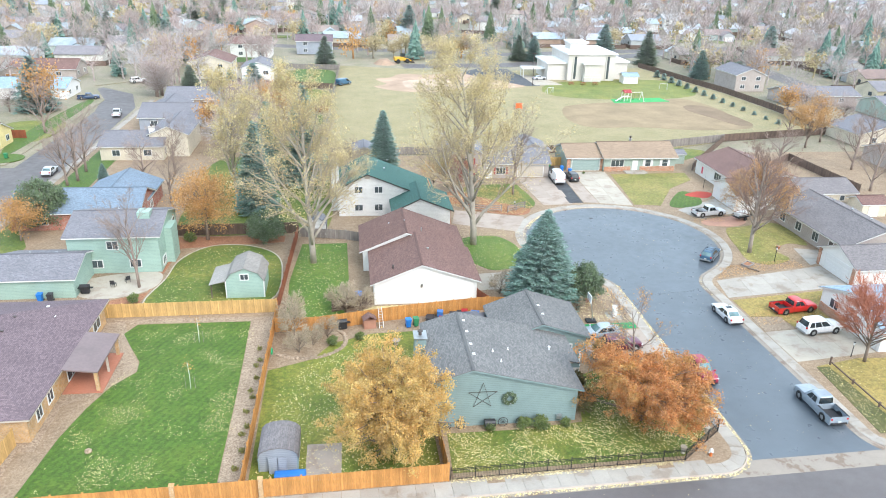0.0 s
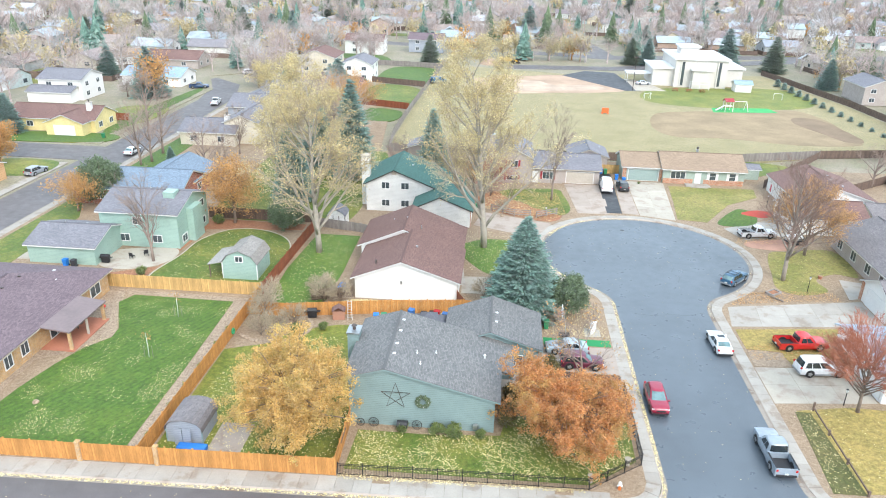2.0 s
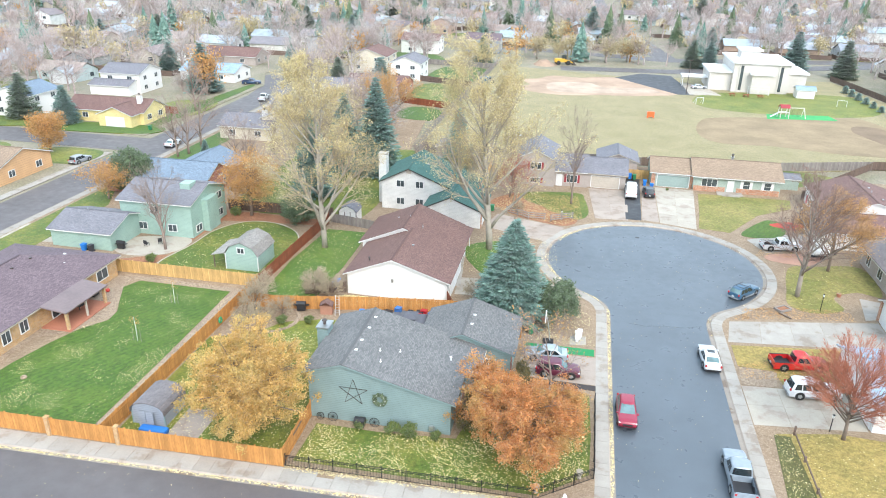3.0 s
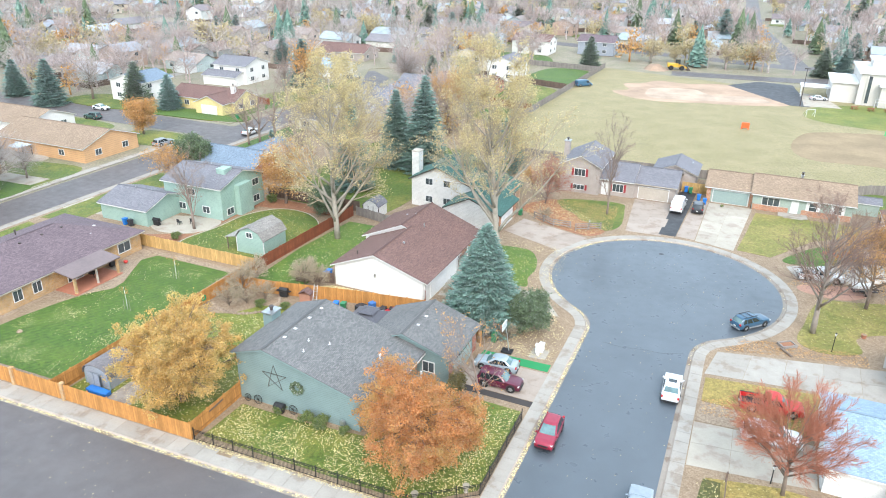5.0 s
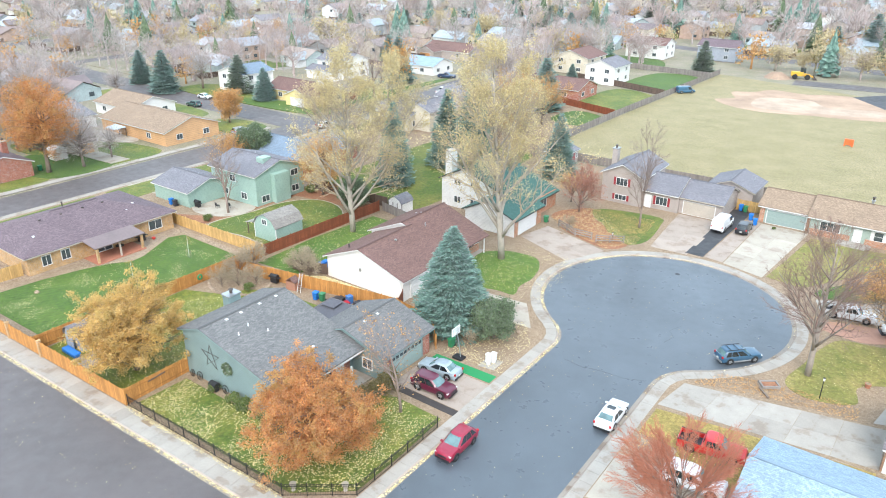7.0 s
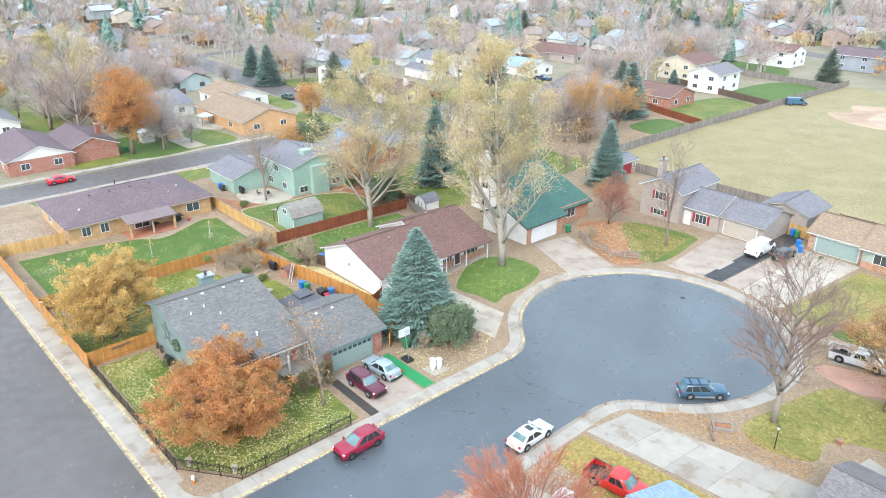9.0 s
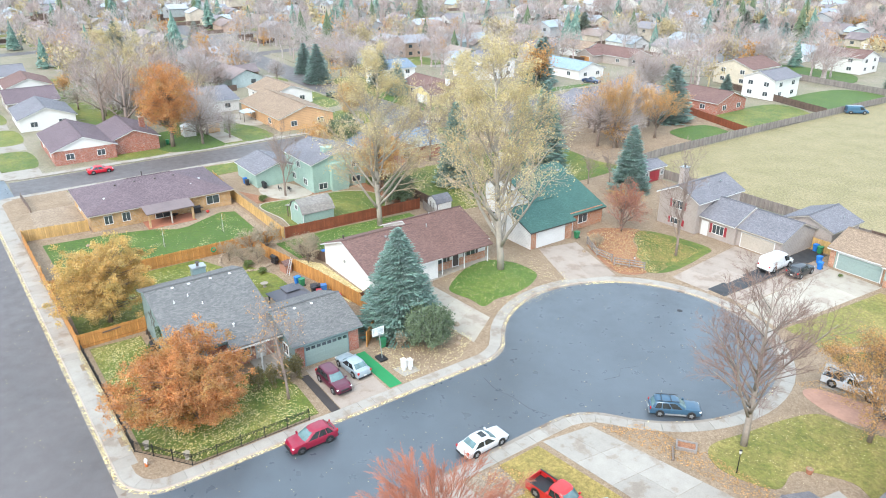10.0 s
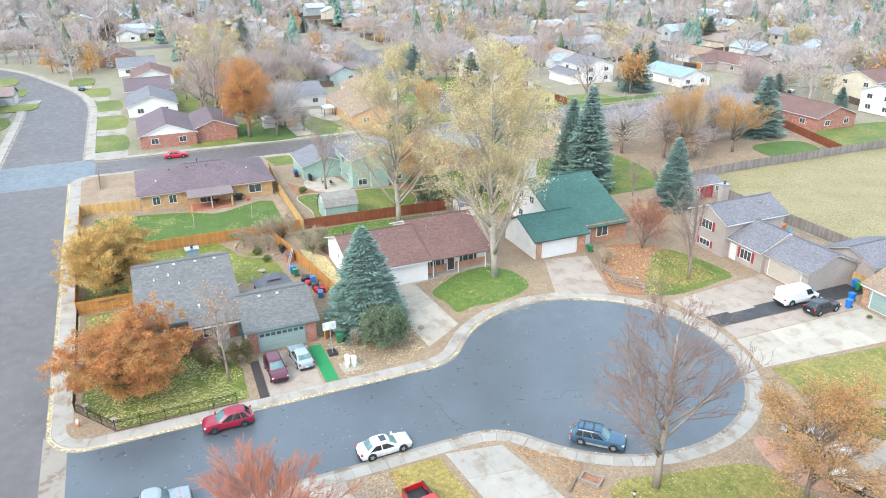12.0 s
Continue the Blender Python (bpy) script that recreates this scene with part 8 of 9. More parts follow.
for y in (-1.3, 1.3):
    part("swing_leg", Mesh().bar((3.1, y, 0), (2.9, 0, 2.6), 0.14, 0.14), PW, ps)
    part("slide", Mesh().bar((-3.4, y * 0.1, 1.5), (-5.6, y * 0.1, 0.2), 0.5, 0.06), TRIM_WHITE, ps)
for x in (0.2, 1.6):
    part("swing", Mesh().box(x - 0.25, x + 0.25, -0.1, 0.1, 0.5, 0.54).bar((x - 0.22, 0, 0.5), (x - 0.22, 0.001, 2.6), 0.03, 0.03).bar((x + 0.22, 0, 0.5), (x + 0.22, 0.001, 2.6), 0.03, 0.03), BLACK, ps)
for x, y, rz in ((61.7, 215.4, 30), (101.4, 222.7, -20)):
    gl = thing("goal", "small white football goal on the grass", "goal", x, y, 0.06, rz, "football goals")
    part("frame", Mesh().bar((-1.2, 0, 0), (-1.2, 0.001, 1.8), 0.1, 0.1).bar((1.2, 0, 0), (1.2, 0.001, 1.8), 0.1, 0.1).bar((-1.2, 0, 1.8), (1.2, 0, 1.8), 0.1, 0.1).bar((-1.2, 0, 1.8), (-1.2, 1.1, 0), 0.08, 0.08).bar((1.2, 0, 1.8), (1.2, 1.1, 0), 0.08, 0.08), TRIM_WHITE, gl)
for x, y in ((73, 231), (77, 230.5), (81, 230.5)):
    pt = thing("picnic_table", "wooden picnic table with fixed benches", "picnic table", x, y, 0.06, 15, "picnic tables")
    part("top", Mesh().box(-0.9, 0.9, -0.38, 0.38, 0.7, 0.76), PICKET_RED, pt)
    for s in (-1, 1):
        part("bench", Mesh().box(-0.9, 0.9, s * 0.7 - 0.13, s * 0.7 + 0.13, 0.42, 0.47), PICKET_RED, pt)
        part("trestle", Mesh().bar((s * 0.6, -0.75, 0), (s * 0.6, 0.75, 0.02), 0.08, 0.08).bar((s * 0.6, -0.6, 0), (s * 0.6, -0.1, 0.7), 0.08, 0.08).bar((s * 0.6, 0.6, 0), (s * 0.6, 0.1, 0.7), 0.08, 0.08), PICKET_RED, pt)
rk = thing("climbing_frame", "white tubular climbing frame by the hall", "climbing frame", 81, 234.2, 0.06)
for x in (-3, 0, 3):
    part("upright", Mesh().cyl(x, 0, 0, 2.6, 0.08, n=8), TRIM_WHITE, rk)
part("rail", Mesh().bar((-3, 0, 2.6), (3, 0, 2.6), 0.1, 0.1), TRIM_WHITE, rk)
part("rail", Mesh().bar((-3, 0, 1.8), (3, 0, 1.8), 0.1, 0.1), TRIM_WHITE, rk)
ob = thing("barrier", "bright orange plastic barrier on the field", "barrier", 46.8, 193.4, 0.06)
ORANGE = plain("barrier_orange", (0.75, 0.14, 0.04), 0.5)
part("panel", bevelled(Mesh().box(-0.9, 0.9, -0.25, 0.25, 0.2, 1.5), ORANGE, "panel", 0.06), ORANGE, ob)
part("foot", Mesh().box(-0.9, -0.6, -0.5, 0.5, 0, 0.2), ORANGE, ob)
part("foot", Mesh().box(0.6, 0.9, -0.5, 0.5, 0, 0.2), ORANGE, ob)
lp = thing("light_pole", "tall dark floodlight pole by the parking lot", "lamp post", 59.5, 229.0, 0.05)
part("pole", Mesh().cyl(0, 0, 0, 10, 0.13, 0.08, 8), TRIM_DARK, lp)
part("lamp_head", Mesh().box(-0.7, 0.7, -0.2, 0.2, 10, 10.25), TRIM_DARK, lp)
ld = thing("loader", "yellow wheeled earth loader at the dirt patch", "loader", 20.5, 276.0, -0.02, 15)
YEL = plain("loader_yellow", (0.62, 0.36, 0.04), 0.5, space="object")
part("body", bevelled(Mesh().box(-3.2, 0.4, -1.1, 1.1, 1.0, 2.3), YEL, "body", 0.1), YEL, ld)
part("cab", bevelled(Mesh().box(-0.6, 1.0, -0.8, 0.8, 2.0, 3.6), CAR_GLASS, "cab", 0.08), CAR_GLASS, ld)
part("front_frame", bevelled(Mesh().box(0.6, 2.4, -0.6, 0.6, 0.9, 1.6), YEL, "front_frame", 0.08), YEL, ld)
for y in (-0.5, 0.5):
    part("lift_arm", Mesh().bar((0.8, y, 1.8), (3.6, y, 0.7), 0.2, 0.35), YEL, ld)
part("bucket", Mesh().add([(3.4, -1.5, 0.1), (3.4, 1.5, 0.1), (4.6, 1.5, 0.1), (4.6, -1.5, 0.1), (3.5, -1.5, 1.3), (3.5, 1.5, 1.3)], [(0, 1, 2, 3), (0, 4, 5, 1), (0, 3, 4), (1, 5, 2)]), TRIM_DARK, ld)
for x in (-2.0, 1.7):
    for y in (-1.1, 1.1):
        part("wheel", bevelled(Mesh().tube([(x, y - 0.3, 0.8), (x, y + 0.3, 0.8)], [0.8, 0.8], 16), TYRE, "wheel", 0.08), TYRE, ld)
solo("dirt_heap", Mesh().tube([(0, 0, -0.1), (0, 0, 0.8), (0.5, 0, 1.6)], [5, 3, 0.6], 11), DIRT, "low heap of scraped earth", "dirt heap", at=pose(14.5, 274, 0))
young = spruce_meshes(91, 2.4, 0.9, 8, 6, 0.5)
ys = None
for k in range(14):
    f = k / 13
    p = Vector((114.4, 173.5)).lerp(Vector((111.2, 246.0)), f)
    m = pose(p.x - 2.2, p.y, 0.05, 0, 0, 70 * k) @ Matrix.Diagonal((0.8 + 0.9 * f, 0.8 + 0.9 * f, 0.6 + 1.1 * f, 1))
    if ys is None:
        ys = tree("young spruce planted along the fence", "spruce tree", p.x, p.y, young[0], BARK, young[1], NEEDLE_BLUE, z=0.05, group="row of young spruces")
        ys.matrix_basis = m
    else:
        copy_thing(ys, m)


# ---- fallen leaves ----
def inside(p, poly):
    c, j = False, len(poly) - 1
    for i in range(len(poly)):
        a, b = poly[i], poly[j]
        if (a[1] > p[1]) != (b[1] > p[1]) and p[0] < (b[0] - a[0]) * (p[1] - a[1]) / (b[1] - a[1]) + a[0]:
            c = not c
        j = i
    return c


def litter(label, poly, count, size, z, clump=0.0, seed=1, mat=FALLEN):
    """Fallen leaves lying about an area, denser in drifts."""
    rg = random.Random(seed)
    xs, ys_ = [p[0] for p in poly], [p[1] for p in poly]
    v, f, tries = [], [], 0
    while len(f) < count and tries < count * 30:
        tries += 1
        x, y = rg.uniform(min(xs), max(xs)), rg.uniform(min(ys_), max(ys_))
        if not inside((x, y), poly):
            continue
        if clump and noise.noise(Vector((x * 0.35, y * 0.35, seed))) * 0.5 + 0.5 < clump + rg.uniform(-0.15, 0.15):
            continue
        a, s = rg.uniform(0, 6.28), size * rg.uniform(0.6, 1.3)
        dx, dy = math.cos(a) * s, math.sin(a) * s
        k = len(v)
        t = rg.uniform(0.0, 0.04)
        v += [(x - dx * 0.6, y - dy * 0.6, z), (x + dy * 0.4, y - dx * 0.4, z + t), (x + dx * 0.6, y + dy * 0.6, z + 0.01), (x - dy * 0.4, y + dx * 0.4, z + t * 0.5)]
        f.append((k, k + 1, k + 2, k + 3))
    m = Mesh()
    m.v, m.f = v, f
    return solo("fallen_leaves", m, mat, label, "fallen leaves", "stuff")


G = TOP + 0.025
litter("pale yellow leaves scattered over the front lawn", [(8.0, 47.4), (28.6, 47.7), (32.7, 51), (32.6, 62.5), (27.2, 62.7), (22.7, 60.4), (21.1, 53.0), (8.2, 52.5)], 6000, 0.115, G, 0.36, 3)
litter("yellow leaves scattered over the side lawn", [(-8.8, 48), (7, 47.5), (6.7, 66), (4, 69), (-4, 67), (-7.5, 62)], 2600, 0.12, G, 0.36, 4)
litter("pale leaves in drifts on the green lawn", [(-26, 48), (-10.8, 48.4), (-11.4, 75), (-24.4, 75), (-23, 67), (-25.5, 58)], 2600, 0.085, G, 0.62, 5)
litter("leaves on the side lawn of the white house", [(-8, 76), (-1, 76.4), (-1, 98), (-7.4, 98)], 700, 0.12, G, 0.3, 6)
litter("leaves on the kidney-shaped lawn", [(-24.5, 80.6), (-10.4, 81.2), (-10, 92), (-15, 98), (-21, 98), (-24, 90)], 800, 0.11, G, 0.3, 7)
litter("leaves under the cottonwood", [(14, 88.5), (28.5, 88.0), (27.4, 100), (25, 103), (15, 103)], 1500, 0.1, G, 0.25, 8)
litter("pale leaves covering the strip behind the fence", [(-1.5, 75.4), (14.6, 75.8), (15.2, 78.3), (2.2, 78.0)], 2200, 0.14, G, 0.0, 9)
litter("brown and yellow leaves on the front bed", [(15.8, 115.5), (15.6, 119), (19.2, 123.2), (30, 124), (31, 113), (28, 108.9), (19.2, 112.2)], 5200, 0.13, G, 0.25, 10, LEAF_TAWNY)
litter("leaves on the gravel by the utility pedestals", [(25.8, 72.2), (33.2, 72.2), (32.8, 79), (30, 83), (25, 81.5)], 1200, 0.12, G, 0.35, 11)
litter("leaves on the yellowish lawn", [(56, 87.6), (64, 89), (66, 94), (66, 101), (59, 101)], 260, 0.09, G, 0.3, 12)
litter("leaves on the dry lawn strips", [(48.2, 49), (62, 49.8), (62, 61), (55, 61.4), (49, 60.2)], 260, 0.11, G, 0.3, 13)
litter("leaves on the strip between the driveways", [(48.3, 70), (57, 71), (64.6, 75), (64.6, 77), (56, 75.2), (48.3, 71.8)], 200, 0.12, G, 0.2, 14)
litter("leaves stuck to the wet street", [(35.2, 47), (45.9, 47), (45.9, 80), (50, 87), (54, 95), (52, 105), (42, 111), (31, 106), (27, 97), (32, 87), (35.2, 80)], 230, 0.085, 0.006, 0.0, 15)
litter("leaves on the cross street", [(-40, 37), (30, 38), (30, 44), (-40, 42.6)], 160, 0.09, 0.004, 0.0, 16)
band = offset(KERB, 0.06)
band_out = offset(KERB, 0.52)
n0 = next(i for i, p in enumerate(KERB) if p.x > -40 and p.y < 46)
for k, (a, b, cnt) in enumerate(((n0 - 1, i0 + 10, 7500), (i0 + 10, i0 + 40, 900), (i0 + 40, i1 - 8, 260))):
    lo, hi = max(0, a), min(len(KERB) - 1, b)
    ring = band[lo:hi + 1] + band_out[lo:hi + 1][::-1]
    litter("drift of yellow leaves along the gutter", [tuple(p) for p in ring], cnt, 0.13, 0.03, 0.55 if k else 0.18, 20 + k)
litter("yellow leaves along the fence foot", [(7.5, 46.0), (28, 46.6), (28.4, 47.1), (7.5, 46.7)], 700, 0.12, G, 0.1, 30)
litter("tawny leaves over the gravel between driveways", [(48.2, 69.5), (57.5, 70.5), (64.6, 74.8), (64.6, 77.2), (56, 75.6), (48.2, 72)], 1500, 0.13, G, 0.2, 41, LEAF_TAWNY)
litter("tawny leaves by the planter", [(49.4, 82.6), (58, 84.6), (64, 85.4), (63.8, 88), (56, 87.4), (51.5, 86)], 1300, 0.13, G, 0.2, 42, LEAF_TAWNY)
litter("leaves on the planting strip", [(48.6, 49), (51.1, 49), (50.7, 60), (49.4, 60)], 260, 0.11, G + 0.012, 0.2, 43)
litter("tawny leaves on the bed by the east lawn", [(56, 103.5), (62, 104), (64, 108), (58, 109)], 600, 0.13, G, 0.2, 44, LEAF_TAWNY)
litter("yellow leaves on the gutter of the cul-de-sac", [(27.5, 102), (28.6, 106), (31.8, 109.6), (31.0, 108.2), (28.9, 105)], 260, 0.12, 0.02, 0.1, 45)
litter("pale leaves mixed into the leaf bed", [(15.8, 115.5), (19.2, 123), (31, 113), (28, 108.9), (19.2, 112.2)], 1600, 0.12, G, 0.2, 46)


# ---- houses farther off ----
def plain_house(label, x0, x1, y0, y1, eave, ridge, axis, wall, roof, trim=TRIM_WHITE, face="S", kind="gable", storeys=1, garage=True, chim=False, wing=None, door_mat=TRIM_WHITE, group="houses of the neighbourhood"):
    """A house of one or two wings with windows on each side, a door and a garage."""
    h = house(label, group)
    block(h, x0, x1, y0, y1, eave, ridge, axis, wall, roof, trim, kind)
    if wing:
        wx0, wx1, wy0, wy1, we, wr, wa = wing
        block(h, wx0, wx1, wy0, wy1, we, wr, wa, wall, roof, trim)
    for s in range(storeys):
        z = 1.0 + 2.6 * s
        for k in range(2):
            f = (0.25, 0.75)[k]
            window(h, "S", y0 - 0.02, x0 + (x1 - x0) * f, z, 1.4, 1.1, TRIM_WHITE, 1)
            window(h, "E", x1 + 0.02, y0 + (y1 - y0) * f, z, 1.4, 1.1, TRIM_WHITE, 1)
    if garage:
        gx = wing or (x0, x1, y0, y1)
        if face == "S":
            garage_door(h, "S", gx[2] - 0.02, (gx[0] + gx[1]) / 2, 4.6, 2.1, door_mat, TRIM_WHITE)
        elif face == "E":
            garage_door(h, "E", gx[1] + 0.02, (gx[2] + gx[3]) / 2, 4.6, 2.1, door_mat, TRIM_WHITE)
        else:
            garage_door(h, "W", gx[0] - 0.02, (gx[2] + gx[3]) / 2, 4.6, 2.1, door_mat, TRIM_WHITE)
    if chim:
        chimney(h, x1 - 2.5, (y0 + y1) / 2 - 1.5, 1.0, 1.0, eave - 0.5, ridge + 1.2, TRIM_WHITE, TRIM_TAN)
    return h


# across the cul-de-sac
E1 = house("taupe ranch with gray-brown roof and white double garage")
block(E1, 70.2, 82, 86.2, 104.6, 2.7, 4.9, "y", SIDE_TAUPE, SHINGLE_DUSK, TRIM_WHITE)
block(E1, 66.7, 76.4, 78.8, 86.6, 2.6, 4.3, "x", STUCCO, SHINGLE_DUSK, TRIM_WHITE)
garage_door(E1, "W", 66.68, 82.6, 5.0, 2.2, TRIM_WHITE, TRIM_WHITE)
for y in (78.9, 86.2):
    part("brick_pier", Mesh().box(66.56, 66.74, y, y + 0.5, 0, 2.5), BRICK_ORANGE, E1)
for y in (93.0, 97.4, 101.8):
    window(E1, "W", 70.18, y, 0.9, 1.4, 1.3, TRIM_WHITE, 1)
door(E1, "W", 70.18, 89.2, 0.95, 2.05, TRIM_DARK)
vents(E1, METAL, (77.6, 96, 4.8, "box"), (77.6, 91.5, 4.8, "box"), (77.6, 100.5, 4.8, "box"), (79.4, 98.2, 4.1, "pipe"))
E0 = house("white house with pale blue shingle roof")
block(E0, 58.4, 74, 62.6, 73.6, 2.7, 4.6, "x", STUCCO, SHINGLE_PALE, TRIM_WHITE)
block(E0, 63.6, 76, 56.0, 66, 2.7, 4.7, "y", STUCCO, SHINGLE_PALE, TRIM_WHITE)
garage_door(E0, "W", 58.38, 65.6, 4.9, 2.1, TRIM_WHITE, TRIM_WHITE)
part("brick_facing", Mesh().box(58.2, 58.44, 68.6, 73.4, 0, 1.0), BRICK_ORANGE, E0)
window(E0, "W", 58.38, 71.0, 1.2, 1.5, 1.1, TRIM_WHITE, 1)
E2 = house("white house with brown gabled roofs and a front garage")
block(E2, 69.2, 82, 117.4, 131.5, 3.0, 5.0, "y", STUCCO, SHINGLE_BROWN, TRIM_WHITE)
block(E2, 65.7, 77, 109.0, 117.0, 2.8, 4.4, "x", STUCCO, SHINGLE_BROWN, TRIM_WHITE)
block(E2, 78.5, 88.5, 109.6, 117.6, 2.7, 4.1, "x", SIDE_CREAM, SHINGLE_DUSK, TRIM_WHITE)
window(E2, "W", 69.18, 122.4, 1.2, 2.4, 1.3, TRIM_WHITE, 2)
window(E2, "S", 109.58, 86.0, 1.4, 0.8, 0.8, TRIM_WHITE, 0)
garage_door(E2, "W", 65.68, 113.0, 4.8, 2.1, TRIM_WHITE, TRIM_WHITE)
vents(E2, METAL, (76.6, 123.5, 5.0, "pipe"), (77.2, 126.5, 4.8, "box"), (77.4, 120.5, 4.8, "box"))
sh = house("pale garden shed with brown roof behind the house", "garden sheds", name="shed")
block(sh, 86.4, 91.0, 104.6, 108.4, 2.2, 3.1, "x", SIDE_CREAM, SHINGLE_BROWN, TRIM_WHITE, over=0.25)
part("shed_door", Mesh().box(87.6, 89.4, 104.5, 104.6, 0.1, 1.9), TRIM_WHITE, sh)
flag = thing("flag", "red and white striped flag on a house wall", "flag", 68.9, 126.6, TOP + 1.7)
part("staff", Mesh().bar((0.25, 0, 0.2), (-0.7, 0, 0.9), 0.03, 0.03), TRIM_WHITE, flag)
part("cloth", Mesh().box(-0.72, -0.69, -0.06, 0.5, -0.5, 0.85), plain("flag_red", (0.55, 0.08, 0.12), 0.8, space="object"), flag)

# along the west street
plain_house("blue-roofed red brick house with white gables", -50.5, -32.0, 106.4, 116.2, 2.8, 4.9, "x", BRICK_RED, SHINGLE_BLUE, face="W", wing=(-42, -32.2, 112, 122, 2.8, 4.8, "y"), garage=False)
plain_house("cream house with gray roof and tall white chimney", -49, -37.0, 144.5, 154, 2.9, 4.8, "x", SIDE_CREAM, SHINGLE_SLATE, chim=True, wing=(-40, -32.6, 147, 160, 4.6, 6.2, "y"), garage=False)
plain_house("dark blue-gray house with gray roof", -48, -35, 170, 182, 2.9, 5.0, "x", SIDE_BLUEGRAY, SHINGLE_SLATE, wing=(-48, -40, 180, 190, 2.8, 4.4, "y"), garage=False)
plain_house("gray-roofed house near the street bend", -47, -34, 192, 203, 2.9, 4.9, "x", SIDE_TAUPE, SHINGLE_SLATE, garage=False)
h = plain_house("red brick ranch with dark brown roof and white gable", -88, -69.8, 56.0, 67.5, 2.8, 5.0, "x", BRICK_RED, SHINGLE_PURPLE, face="E", wing=(-87, -71.5, 67, 76.5, 2.8, 4.6, "x"), garage=False)
part("gable_board", Mesh().add([(-69.75, 56.1, 2.85), (-69.75, 67.4, 2.85), (-69.75, 61.75, 5.0), (-69.82, 56.1, 2.85), (-69.82, 67.4, 2.85), (-69.82, 61.75, 5.0)], [(0, 1, 2), (5, 4, 3), (0, 3, 4, 1), (1, 4, 5, 2), (2, 5, 3, 0)]), STUCCO, h)
chimney(h, -78, 75, 1.0, 1.0, 3, 5.8, BRICK_RED)
plain_house("peach stucco house with tan roof and long back wall", -94, -69.5, 103.2, 116.8, 2.9, 5.2, "x", SIDE_PEACH, SHINGLE_TAN, face="E", garage=False)
plain_house("white house with brown roof behind the peach house", -112, -96, 112, 124, 2.8, 4.9, "x", STUCCO, SHINGLE_TAN, garage=False)
plain_house("white house with gray roof", -118, -98, 92, 104, 2.8, 4.8, "y", STUCCO, SHINGLE_SLATE, garage=False)
plain_house("yellow house with brown roof and white garage door", -92, -71.5, 150.8, 160, 2.9, 5.0, "x", SIDE_YELLOW, SHINGLE_BROWN, wing=(-81, -72.5, 147.4, 154, 2.8, 4.5, "y"), chim=True)
plain_house("white two-storey house with green-gray roof", -105, -93, 183, 194, 5.4, 7.3, "x", STUCCO, SHINGLE_SLATE, storeys=2, wing=(-106, -94, 179, 185, 2.7, 3.8, "x"), garage=False)
plain_house("white two-storey house with blue roof", -112, -101, 150, 161, 5.2, 7.0, "y", STUCCO, SHINGLE_BLUE, storeys=2, garage=False)
plain_house("white house with pale teal roof", -94, -76, 206, 217, 2.9, 4.8, "x", STUCCO, SHINGLE_PALE, garage=False)
plain_house("brown-roofed house with orange garage door", -104, -84, 238, 249, 2.9, 5.2, "x", SIDE_TAUPE, SHINGLE_BROWN, wing=(-104, -96, 233, 241, 2.8, 4.6, "y"), door_mat=plain("garage_orange", (0.52, 0.26, 0.10), 0.6))
plain_house("white house with brown roof at the street's end", -122, -107, 240, 251, 2.9, 5.0, "x", STUCCO, SHINGLE_TAN)
plain_house("brick house with brown roof and covered patio", -38, -21, 199, 211, 2.9, 5.0, "x", BRICK_RED, SHINGLE_BROWN, face="E", garage=False)
plain_house("white two-storey house with gray roof by the field", -32, -22.5, 226, 238, 5.4, 7.2, "y", STUCCO, SHINGLE_SLATE, storeys=2, face="E", garage=False)
plain_house("pinkish two-storey house with brown roof", -50, -37, 238, 252, 5.2, 7.4, "y", SIDE_CREAM, SHINGLE_BROWN, storeys=2, garage=False)
plain_house("white two-storey house with brown roof near the field", -44, -29, 286, 297, 5.0, 7.0, "x", STUCCO, SHINGLE_BROWN, storeys=2, garage=False)
plain_house("dark blue two-storey house at the field's end", -20, -6, 296, 306, 5.0, 7.0, "x", SIDE_BLUEGRAY, SHINGLE_PURPLE, storeys=2, garage=False)
for k, (x, y, roof, wall) in enumerate(((-112, 60, SHINGLE_SLATE, STUCCO), (-134, 60, SHINGLE_PURPLE, SIDE_TAUPE), (-157, 62, SHINGLE_BROWN, STUCCO), (-180, 58, SHINGLE_SLATE, STUCCO), (-205, 52, SHINGLE_BROWN, BRICK_ORANGE), (-232, 42, SHINGLE_TAN, SIDE_CREAM))):
    plain_house("ranch house along the curving street", x - 8, x + 8, y - 6, y + 6, 2.8, 5.0, "y" if k % 2 else "x", wall, roof, garage=k % 2 == 0)
# beyond the field
plain_house("gray two-storey house with white window by the field fence", 124, 134, 219, 233, 5.2, 7.2, "y", SIDE_TAUPE, SHINGLE_SLATE, storeys=2, garage=False)
plain_house("low gray house behind the field fence", 129, 152, 197, 208, 2.8, 4.6, "x", SIDE_TAUPE, SHINGLE_SLATE, garage=False)
plain_house("green-gray house with gray roof", 146, 160, 176, 190, 3.2, 5.4, "x", SIDE_GREEN, SHINGLE_SLATE, garage=False)
plain_house("brown-roofed house behind the cul-de-sac gardens", 112, 128, 128, 140, 2.9, 5.0, "x", SIDE_TAUPE, SHINGLE_BROWN, garage=False)
plain_house("gray-roofed house with tan walls", 118, 134, 150, 162, 2.9, 5.0, "y", SIDE_CREAM, SHINGLE_SLATE, garage=False)

